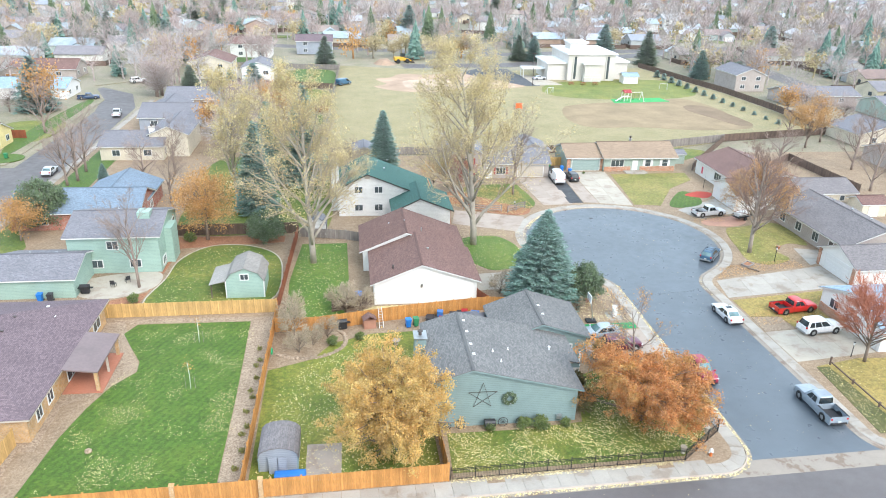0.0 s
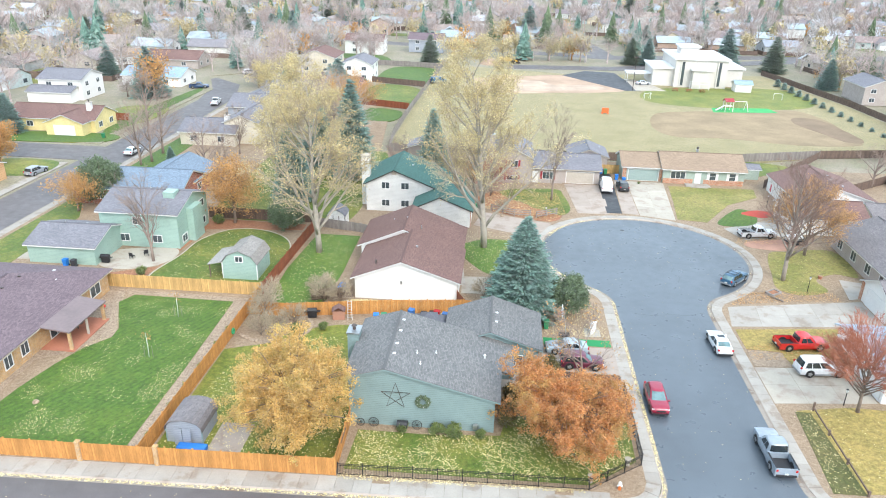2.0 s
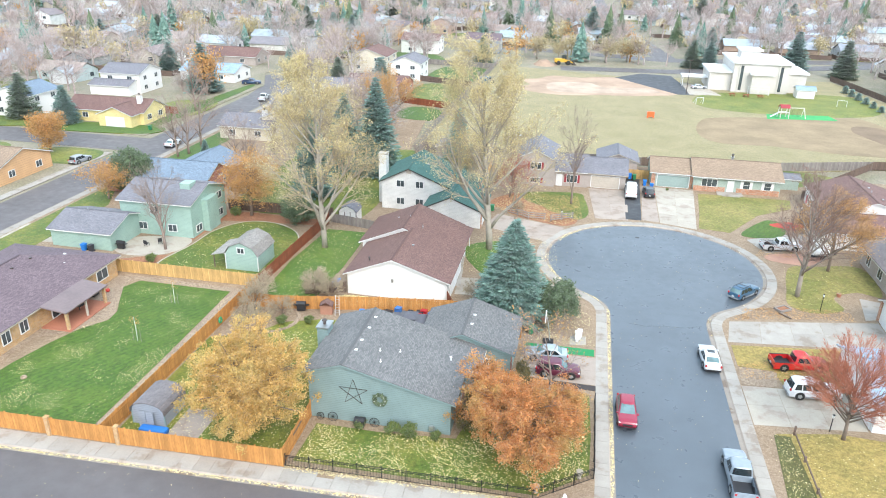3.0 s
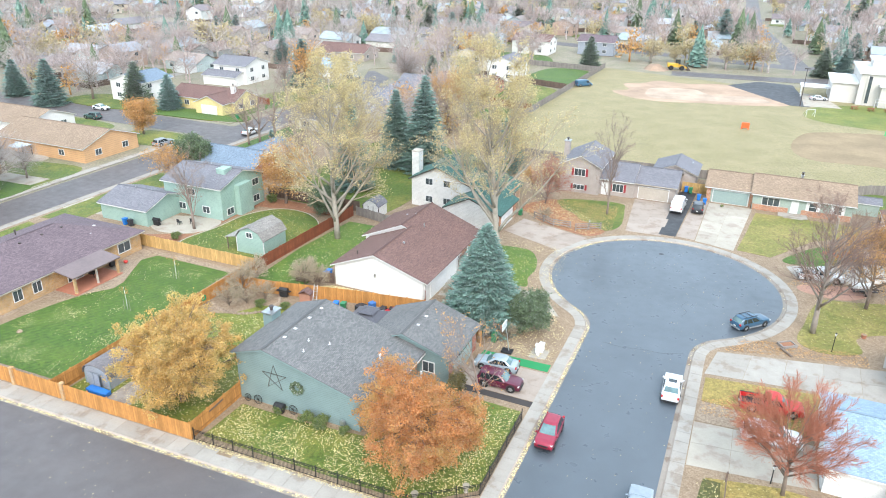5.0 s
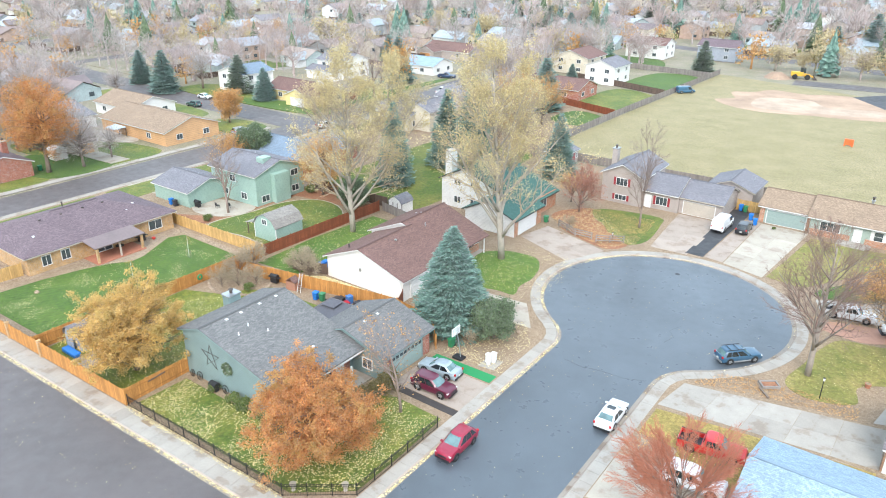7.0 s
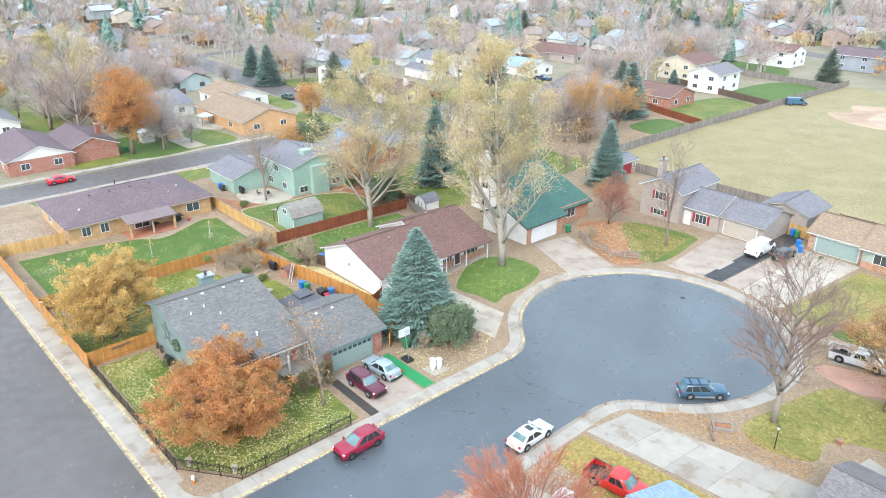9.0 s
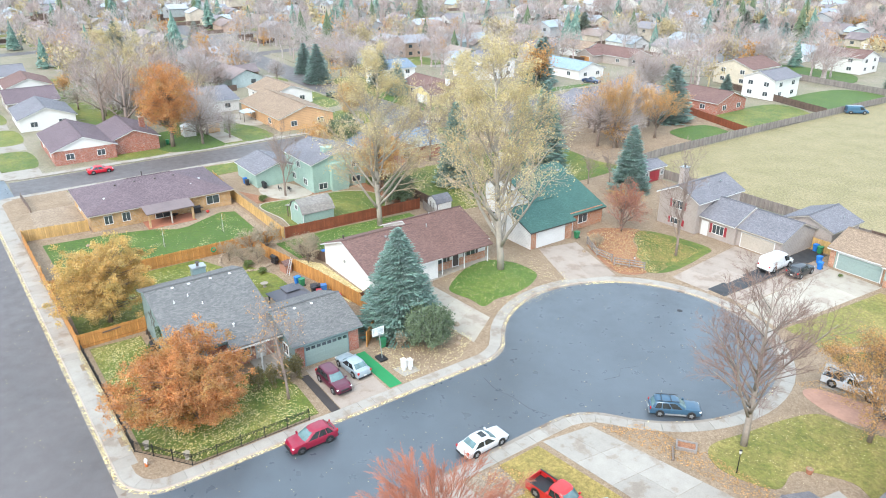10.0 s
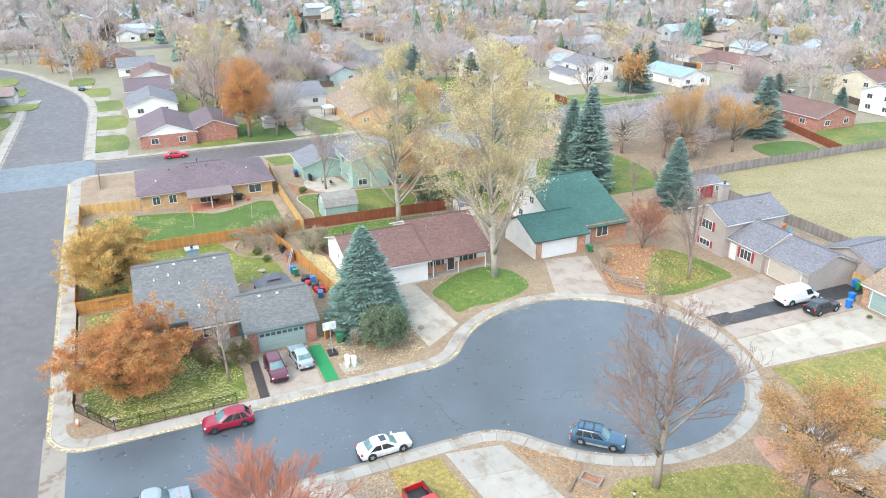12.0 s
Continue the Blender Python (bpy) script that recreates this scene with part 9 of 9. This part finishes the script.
# the white meeting hall at the end of the field
hall = thing("meeting_hall", "flat-roofed white hall with stepped tiers and tall windows", "building", 0, 0, 0.05, 0, "houses of the neighbourhood")
hall.matrix_basis = pose(8.1, 38.1, 0.05) @ Matrix.Diagonal((0.82, 0.82, 1.0, 1))
HALL = plain("hall_wall", (0.56, 0.53, 0.49), 0.85, vary=0.1, fine=5)
ROOFW = plain("hall_roof", (0.70, 0.70, 0.70), 0.7, vary=0.08, fine=2)
for nm, (a, b, c, d, z) in (("lower_wing", (72, 80, 246, 264, 5.4)), ("main_wing", (80, 100, 244, 270, 8.6)), ("side_wing", (100, 107, 248, 266, 5.6)), ("front_bay", (86.5, 93.5, 241.5, 244, 5.6)), ("roof_lantern", (84, 91, 256, 264, 11.2))):
    w = part(nm, Mesh().box(a, b, c, d, 0 if nm != "roof_lantern" else 8.6, z), HALL, hall)
    part("flat_roof", Mesh().box(a - 0.7, b + 0.7, c - 0.7, d + 0.7, z, z + 0.5), ROOFW, w)
for x in (83.0, 97.0):
    part("tall_window", Mesh().box(x - 0.5, x + 0.5, 243.9, 244.02, 0.6, 8.0), GLASS, hall)
    part("buttress", Mesh().box(x - 1.0, x - 0.6, 243.6, 244.0, 0, 8.3), HALL, hall)
part("canopy", Mesh().box(62.5, 72, 250, 256, 3.0, 3.4), ROOFW, hall)
for x, y in ((63, 250.4), (63, 255.6)):
    part("canopy_post", Mesh().cyl(x, y, 0, 3.0, 0.12, n=8), TRIM_WHITE, hall)
sh = house("white garden shed beside the hall", "garden sheds", name="shed")
block(sh, 91.6, 96.6, 232.6, 236.6, 2.3, 3.2, "x", SIDE_WHITE, SHINGLE_PALE, TRIM_WHITE, over=0.2)

# ---- the rest of the neighbourhood, out to the hills ----
WALL_TONES = [(0.66, 0.65, 0.62), (0.50, 0.44, 0.36), (0.40, 0.42, 0.44), (0.62, 0.55, 0.42), (0.42, 0.30, 0.24), (0.62, 0.62, 0.62), (0.40, 0.47, 0.47), (0.55, 0.48, 0.40)]
# roof tones run pale, with some distance haze put into the colour
ROOF_TONES = [(0.20, 0.18, 0.19), (0.22, 0.145, 0.12), (0.29, 0.23, 0.19), (0.25, 0.265, 0.30), (0.18, 0.14, 0.14), (0.35, 0.41, 0.46), (0.27, 0.21, 0.18), (0.38, 0.39, 0.42), (0.30, 0.36, 0.40), (0.23, 0.165, 0.15)]
WALLS_FAR, ROOFS_FAR = palette("far_wall", WALL_TONES), palette("far_roof", ROOF_TONES, 0.42)


def far_house(kind):
    h = thing("house", ("ranch house with low gabled roof", "two-storey house with gabled roof", "house with a cross-gabled roof")[kind], "house", 0, 0, 0, 0, "houses of the neighbourhood")
    w, d, e, r = ((16, 10, 2.8, 5.0), (11, 10, 5.3, 7.4), (15, 9, 2.9, 5.1))[kind]
    block(h, -w / 2, w / 2, -d / 2, d / 2, e, r, "x", WALLS_FAR, ROOFS_FAR, TRIM_WHITE, simple=True)
    if kind != 1:
        block(h, w / 2 - 7, w / 2 - 0.4, -d / 2 - 3.5, 0, 2.7, 4.5, "y", WALLS_FAR, ROOFS_FAR, TRIM_WHITE, simple=True)
        part("garage_door", Mesh().box(w / 2 - 5.9, w / 2 - 1.5, -d / 2 - 3.56, -d / 2 - 3.4, 0, 2.1), TRIM_WHITE, h)
    for side, plane, along, z in (("S", -d / 2, -0.3 * w, 1.0), ("S", -d / 2, 0.05 * w, 1.0), ("E", w / 2, 0.2 * d, 1.0 if kind != 1 else 3.6), ("W", -w / 2, -0.2 * d, 1.0)) + ((("S", -d / 2, -0.3 * w, 3.6), ("S", -d / 2, 0.1 * w, 3.6)) if kind == 1 else ()):
        part("window", Mesh().box(-0.75, 0.75, -0.05, 0.05, 0, 1.15), GLASS, h, at=on_wall(side, plane, along, z))
    return h


rng = random.Random(77)
taken = [(-42, 95, 25), (-83, 66, 16), (-83, 110, 17), (-105, 118, 12), (-108, 98, 14), (-82, 154, 15), (-99, 187, 13), (-106, 155, 11), (-85, 212, 14), (-95, 243, 15), (-114, 245, 13), (-30, 205, 15), (-28, 232, 12), (-44, 245, 13), (-36, 291, 14), (-13, 301, 12), (128, 224, 12), (131, 201, 12), (145, 178, 13), (120, 134, 13), (126, 156, 14), (89, 124, 12), (92, 107, 9), (92, 90, 14), (90, 256, 26), (-42, 113, 14), (-41, 150, 14), (-42, 178, 14), (-41, 198, 12)] + [(x, 58, 13) for x in (-112, -134, -157, -180, -205, -232)]
roads = [([(-66, 37), (-135, 36.5), (-196, 13), (-260, -40), (-420, -110)], 13), ([(-60, 45), (-59, 190), (-70, 225)], 9), ([(-63, 135), (-190, 141), (-330, 150)], 9), ([(-190, 141), (-200, 230), (-205, 420)], 9), ([(-60, 330), (60, 300), (190, 330), (420, 400)], 9), ([(-420, 300), (-205, 300), (-60, 330)], 9), ([(135, 40), (150, 180), (165, 330)], 9), ([(60, 300), (40, 450), (30, 700)], 9), ([(-420, 460), (-100, 470), (400, 520)], 9), ([(-240, 0), (-260, 200), (-265, 460)], 9), ([(20, 268), (60, 272), (120, 300), (190, 330)], 9)]


def seg_dist(p, a, b):
    ab = b - a
    t = max(0.0, min(1.0, (p - a).dot(ab) / ab.length_squared))
    return (p - a - ab * t).length


def open_ground(x, y, need):
    p = Vector((x, y))
    if -8 < y < 147 and -66 < x < 112:
        return False
    if y < 47 and x > -70:
        return False
    if -26 < x < 121 and 140 < y < 285 and not (x < -12 + (190 - y) * 0.1 - 6):
        return False
    for cx, cy, r in taken:
        if (p.x - cx) ** 2 + (p.y - cy) ** 2 < (r + need) ** 2:
            return False
    for line, w in roads:
        for a, b in zip(line, line[1:]):
            if seg_dist(p, Vector(a), Vector(b)) < w + need * 0.6:
                return False
    return True


def joined_houses(lots):
    """The houses past those that can be counted: walls, roofs and windows each joined."""
    walls, roofs, panes = Mesh(), Mesh(), Mesh()
    for _, x, y, row in lots:
        two = rng.random() < 0.25
        w, d, e, r = (5.5, 5.0, 5.3, 7.4) if two else (8.0, 5.0, 2.9, 5.1)
        m = pose(x, y, 0.0, 0, 0, (0 if row % 2 else 180) + rng.uniform(-8, 8) + rng.choice((0, 0, 90)))
        wings = [(-w, w, -d, d, e, r)] + ([] if two else [(w - 7, w - 0.4, -d - 3.5, 0, 2.7, 4.4)])
        for k, (x0, x1, y0, y1, ev, rg_) in enumerate(wings):
            if k:
                prof = [(x0, 0), (x1, 0), (x1, ev), ((x0 + x1) / 2, rg_), (x0, ev)]
                ring = [m @ Vector((px, py, pz)) for py in (y0, y1) for px, pz in prof]
                eaves = [((x0 - 0.5, y0 - 0.4), (x0 - 0.5, y1), ((x0 + x1) / 2, y1), ((x0 + x1) / 2, y0 - 0.4)), ((x1 + 0.5, y1), (x1 + 0.5, y0 - 0.4), ((x0 + x1) / 2, y0 - 0.4), ((x0 + x1) / 2, y1))]
            else:
                prof = [(y0, 0), (y1, 0), (y1, ev), (0, rg_), (y0, ev)]
                ring = [m @ Vector((px, py, pz)) for px in (x1, x0) for py, pz in prof]
                eaves = [((x0 - 0.4, y0 - 0.5), (x1 + 0.4, y0 - 0.5), (x1 + 0.4, 0), (x0 - 0.4, 0)), ((x1 + 0.4, y1 + 0.5), (x0 - 0.4, y1 + 0.5), (x0 - 0.4, 0), (x1 + 0.4, 0))]
            walls.add(ring, [(0, 1, 2, 3, 4), (9, 8, 7, 6, 5)] + [(i, i + 5, (i + 1) % 5 + 5, (i + 1) % 5) for i in range(5)])
            low, high = Vector((0, 0, ev + 0.1)), Vector((0, 0, rg_ + 0.25))
            v = []
            for plane in eaves:
                v += [m @ (Vector((*q, 0)) + (low if i < 2 else high)) for i, q in enumerate(plane)]
            roofs.add(v + [q - Vector((0, 0, 0.2)) for q in v], [(0, 1, 2, 3), (4, 5, 6, 7), (0, 8, 9, 1), (4, 12, 13, 5), (0, 3, 11, 8), (1, 9, 10, 2), (4, 7, 15, 12), (5, 13, 14, 6), (11, 10, 9, 8), (15, 14, 13, 12)])
        for z in (1.0, 3.6) if two else (1.0,):
            for a in (-0.6, 0.0):
                box = [m @ Vector((a * w + dx, -d - dy, z + dz)) for dz in (0, 1.2) for dx, dy in ((-0.8, 0.06), (0.8, 0.06), (0.8, -0.05), (-0.8, -0.05))]
                panes.add(box, [(3, 2, 1, 0), (4, 5, 6, 7), (0, 1, 5, 4), (1, 2, 6, 5), (2, 3, 7, 6), (3, 0, 4, 7)])
    solo("far_house_walls", walls, mixed("far_walls", WALL_TONES), "walls of the farthest houses", "houses", "stuff")
    solo("far_house_roofs", roofs, mixed("far_roofs", ROOF_TONES, 0.45), "low gabled roofs of the farthest houses", "houses", "stuff")
    solo("far_house_windows", panes, GLASS, "dark windows of the farthest houses", "windows", "stuff")


patterns = [far_house(k) for k in range(3)]
first = [True, True, True]
spots = []
for row in range(-6, 34):
    for col in range(-32, 28):
        x = col * 23 + rng.uniform(-4, 4) + (row % 2) * 8
        y = row * 26 + 20 + rng.uniform(-4, 4) + 0.04 * x
        d = math.hypot(x - 40, y - 40)
        if d > 860 or y < -90 + 0.02 * x or (x > 60 and y < 100) or (x > 150 and y < x * 0.55):
            continue
        if open_ground(x, y, 9):
            spots.append((d, x, y, row))
spots.sort()
lawns, drives, fences = (Mesh(), Mesh()), Mesh(), Mesh()
for d, x, y, row in spots[:295]:
    k = rng.choice((0, 0, 2, 2, 1))
    turn = (0 if row % 2 else 180) + rng.uniform(-6, 6) + rng.choice((0, 0, 90))
    m = pose(x, y, 0.03, 0, 0, turn)
    if first[k]:
        patterns[k].matrix_basis = m
        first[k] = False
    else:
        copy_thing(patterns[k], m)
    taken.append((x, y, 7))
    for mesh, x0, x1, y0, y1 in ((lawns[k != 0], -7.5, 0.5, -14, -5.5), (lawns[k == 0], -7, 7, 6, 12), (drives, 1.6, 6.4, -14.5, -8.6 if k != 1 else -5.2)):
        corners = [m @ Vector((px, py, 0)) for px, py in ((x0, y0), (x1, y0), (x1, y1), (x0, y1))]
        outline = [Vector((q.x, q.y)) for q in corners]
        mesh.prism(outline if mesh is drives else blob(outline), -0.05, 0.105 + 0.04 * rng.random())
    for ax, ay, bx, by in ((-11, 5, -11, 12.5), (-11, 12.5, 11, 12.5), (11, 12.5, 11, 5)):
        p, q = m @ Vector((ax, ay, 0.9)), m @ Vector((bx, by, 0.9))
        fences.bar(p, q, 0.06, 1.7)
joined_houses(spots[295:])
taken.extend((x, y, 6) for d, x, y, row in spots[295:])
for x in (-72, -94, -116, -138, -160):
    y = 46.6 if x > -100 else 45.6 if x > -125 else 42.5 if x > -150 else 37.5
    lawns[x % 4 == 0].prism(blob([(x - 13, y), (x, y + 0.3), (x, y + 6.5), (x - 13, y + 6.2)]), -0.05, 0.105 + 0.04 * rng.random())
    drives.prism([(x + 1, y), (x + 7, y), (x + 7, y + 6.5), (x + 1, y + 6.5)], -0.05, 0.105 + 0.04 * rng.random())
    lawns[x % 4 != 0].prism(blob([(x - 14, 66), (x + 4, 66), (x + 4, 78), (x - 14, 77)]), -0.05, 0.105 + 0.04 * rng.random())
    y = 26.0 if x > -150 else 21.5
    lawns[x % 4 != 0].prism(blob([(x - 24, y - 10), (x - 10, y - 10), (x - 10, y - 0.6), (x - 24, y - 1.2)]), -0.05, 0.105 + 0.04 * rng.random())
    drives.prism([(x - 8, y - 10), (x - 2.5, y - 10), (x - 2.5, y - 0.5), (x - 8, y - 0.5)], -0.05, 0.105 + 0.04 * rng.random())
for poly in ([(-79, 80), (-67, 80), (-67, 98), (-79, 98)], [(-97, 84), (-84, 84), (-84, 96), (-97, 96)], [(-80, 120), (-67, 120), (-67, 127), (-80, 127)], [(-115, 124), (-90, 122), (-90, 129), (-115, 130)], [(-100, 143), (-70, 142.5), (-70, 148), (-100, 149)], [(-79, 160), (-67, 160), (-67, 178), (-79, 178)]):
    lawns[len(poly) % 2 if poly[0][0] > -90 else 1].prism(blob(poly), -0.05, 0.105 + 0.04 * rng.random())
solo("far_lawns", lawns[0], LAWN_SIDE, "yellow-green lawns of distant houses", "lawns", "stuff")
solo("far_lawns", lawns[1], LAWN_MIX, "green lawns of distant houses", "lawns", "stuff")
solo("far_driveways", drives, CONCRETE, "pale driveways of distant houses", "driveways", "stuff")
solo("far_fences", fences, PICKET_DARK, "dark board fences of distant yards", "fences", "stuff")

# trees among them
# twig tones raised to put distance haze into the colour
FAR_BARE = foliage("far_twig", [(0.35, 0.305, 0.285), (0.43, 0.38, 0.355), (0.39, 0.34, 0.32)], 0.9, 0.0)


def low_tree(seed, kind, limbs=26, twigs=520, thick=0.018):
    rg = random.Random(seed)
    if kind == "conifer":
        return spruce_meshes(seed, 10.0, 3.0, 24, 15, 0.6)
    m = Mesh()
    m.tube([(0, 0, -0.1), (0.1, 0, 1.6), (0, 0.1, 4.2)], [0.24, 0.18, 0.06], 5)
    pts = []
    for i in range(limbs):
        a, e = rg.uniform(0, 6.28), rg.uniform(0.05, 1.25)
        l = rg.uniform(2.2, 4.2)
        p0 = Vector((0, 0, rg.uniform(1.6, 4.0)))
        p1 = p0 + Vector((math.cos(a) * math.cos(e), math.sin(a) * math.cos(e), math.sin(e))) * l
        m.tube([p0, p0.lerp(p1, 0.5) + Vector((0, 0, -0.15)), p1], [0.08, 0.05, 0.012], 3)
        pts += [p0.lerp(p1, f) for f in (0.45, 0.7, 0.95)]
    if kind == "bare":
        v, f = [], []
        for i in range(twigs):
            c = pts[rg.randrange(len(pts))] + Vector((rg.gauss(0, 0.6), rg.gauss(0, 0.6), rg.gauss(0.2, 0.5)))
            out = (c - Vector((0, 0, 3.2))).normalized()
            out = (out + Vector((rg.gauss(0, 0.5), rg.gauss(0, 0.5), 0.15))).normalized()
            sd = out.orthogonal().normalized() * thick
            sd.rotate(Matrix.Rotation(rg.uniform(0, 6.28), 3, out))
            l = rg.uniform(0.7, 1.5) * (1 if twigs > 150 else 1.5)
            k = len(v)
            v += [c - sd, c + sd, c + out * l]
            f.append((k, k + 1, k + 2))
        c = Mesh()
        c.v, c.f = [tuple(q) for q in v], f
        return m, c
    return m, leaves(pts, twigs, 0.24 if twigs > 1000 else 0.34 if twigs > 150 else 0.5, 0.65, rg)


def far_conifer(seed, flaps):
    """A distant conifer: drooping flaps of needles lapped up a cone, ten metres high."""
    rg = random.Random(seed)
    m, v, f = Mesh().tube([(0, 0, -0.1), (0, 0, 5.0)], [0.2, 0.1], 4), [], []
    for i in range(flaps):
        h = 0.04 + 0.94 * (i / flaps) ** 0.8
        a, r = i * 2.4 + rg.uniform(-0.4, 0.4), 2.9 * (1 - h) ** 0.9 * rg.uniform(0.75, 1.15) + 0.15
        z, w = 10 * h, rg.uniform(0.28, 0.5)
        k = len(v)
        v += [(0, 0, z + 1.3), (r * math.cos(a - w), r * math.sin(a - w), z - 0.25), (1.12 * r * math.cos(a), 1.12 * r * math.sin(a), z - 0.1), (r * math.cos(a + w), r * math.sin(a + w), z - 0.3)]
        f.append((k, k + 1, k + 2, k + 3))
    c = Mesh()
    c.v, c.f = v, f
    return m, c


# the mauve twigs are paled with painted haze in the same way
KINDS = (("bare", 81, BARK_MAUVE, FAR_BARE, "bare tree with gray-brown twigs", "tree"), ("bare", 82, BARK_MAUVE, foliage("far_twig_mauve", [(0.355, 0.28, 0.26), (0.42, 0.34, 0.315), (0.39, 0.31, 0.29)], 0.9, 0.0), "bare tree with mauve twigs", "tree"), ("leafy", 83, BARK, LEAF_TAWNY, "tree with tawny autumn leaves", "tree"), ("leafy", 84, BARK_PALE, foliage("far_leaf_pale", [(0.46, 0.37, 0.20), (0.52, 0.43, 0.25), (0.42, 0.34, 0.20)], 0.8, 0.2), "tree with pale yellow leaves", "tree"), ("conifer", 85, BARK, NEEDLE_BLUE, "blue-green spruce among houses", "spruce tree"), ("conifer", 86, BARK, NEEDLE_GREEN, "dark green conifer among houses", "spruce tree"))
WEIGHTS = (0,) * 12 + (1,) * 10 + (2, 2, 3, 3, 3)
WEIGHTS_FAR = WEIGHTS + (4, 4, 5, 5)
stock = []
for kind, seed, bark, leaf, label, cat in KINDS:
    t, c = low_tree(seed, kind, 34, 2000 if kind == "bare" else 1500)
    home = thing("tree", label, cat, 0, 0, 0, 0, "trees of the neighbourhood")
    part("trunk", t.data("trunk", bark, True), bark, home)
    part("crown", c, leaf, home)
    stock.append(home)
used = [False] * len(stock)


def plant(k, m):
    if used[k]:
        copy_thing(stock[k], m)
    else:
        stock[k].matrix_basis = Matrix.LocRotScale(m.to_translation(), m.to_quaternion(), None)
        used[k] = True


# conifers that stand out among the roofs: x, y, height
WEST_CONIFERS = ((-320, 10, 14), (-250, 42, 17), (-261, 29, 9), (-210, 99, 14), (-78, 191, 14), (-166, 270, 10), (-145, 278, 12), (-23.3, 184.4, 13.6), (-35, 223, 6), (-100, 329, 13), (-74, 316, 11), (-58, 278, 9), (-44, 210, 9), (-139, 142, 10), (-270, 137, 8), (-218, 131, 11), (-121, 138, 12), (-90, 148, 9), (-103, 150, 11), (-104, 217, 10), (-170, 262, 10))
NORTH_CONIFERS = ((-64, 408, 15), (-87, 362, 9), (-167, 413, 12), (-129, 351, 10), (-121, 354, 11), (-82, 314, 12), (-78, 399, 13), (-68, 387, 11), (-71, 308, 10), (-8, 265, 11), (30, 360, 15), (94, 474, 12), (67, 284, 10), (73, 283, 10), (104, 290, 14), (117, 276, 13), (124, 244, 10), (178, 293, 14), (202, 271, 11), (138, 444, 14), (79, 326, 11), (90, 447, 16), (19, 341, 11))
for k, (x, y, h) in enumerate(WEST_CONIFERS + NORTH_CONIFERS):
    plant(4 if (k * 7) % 3 else 5, pose(x, y, 0, 0, 0, k * 47) @ Matrix.Diagonal((h * 0.12, h * 0.12, h * 0.1, 1)))
    taken.append((x, y, 2))
# pale-leaved ornamental trees along the street north of the field
for k, (x, y) in enumerate(((18, 290), (27, 296), (36, 287), (10, 287), (44, 290))):
    plant(3, pose(x, y, 0, 0, 0, k * 71) @ Matrix.Diagonal((1.6, 1.6, 1.35, 1)))
cand = []
for i in range(15000):
    r, a = 60 + 860 * rng.random() ** 0.8, rng.uniform(0.1, 1.2) * math.pi
    x, y = 30 + r * math.cos(a), 40 + r * math.sin(a)
    d = math.hypot(x - 40, y - 40)
    if (x > 60 and y < 100) or (x > 150 and y < x * 0.55):
        continue
    if open_ground(x, y, 1.5):
        k = rng.choice(WEIGHTS if d < 230 else WEIGHTS_FAR)
        cand.append((d, x, y, k, rng.uniform(0.8, 1.6) + (0.25 if d > 200 else 0) if k < 4 else rng.uniform(0.8, 1.5), rng.uniform(0, 360)))
cand.sort()
for d, x, y, k, s, a in cand[:235]:
    plant(k, pose(x, y, 0.0, 0, 0, a) @ Matrix.Diagonal((s, s, s * rng.uniform(0.9, 1.2), 1)))
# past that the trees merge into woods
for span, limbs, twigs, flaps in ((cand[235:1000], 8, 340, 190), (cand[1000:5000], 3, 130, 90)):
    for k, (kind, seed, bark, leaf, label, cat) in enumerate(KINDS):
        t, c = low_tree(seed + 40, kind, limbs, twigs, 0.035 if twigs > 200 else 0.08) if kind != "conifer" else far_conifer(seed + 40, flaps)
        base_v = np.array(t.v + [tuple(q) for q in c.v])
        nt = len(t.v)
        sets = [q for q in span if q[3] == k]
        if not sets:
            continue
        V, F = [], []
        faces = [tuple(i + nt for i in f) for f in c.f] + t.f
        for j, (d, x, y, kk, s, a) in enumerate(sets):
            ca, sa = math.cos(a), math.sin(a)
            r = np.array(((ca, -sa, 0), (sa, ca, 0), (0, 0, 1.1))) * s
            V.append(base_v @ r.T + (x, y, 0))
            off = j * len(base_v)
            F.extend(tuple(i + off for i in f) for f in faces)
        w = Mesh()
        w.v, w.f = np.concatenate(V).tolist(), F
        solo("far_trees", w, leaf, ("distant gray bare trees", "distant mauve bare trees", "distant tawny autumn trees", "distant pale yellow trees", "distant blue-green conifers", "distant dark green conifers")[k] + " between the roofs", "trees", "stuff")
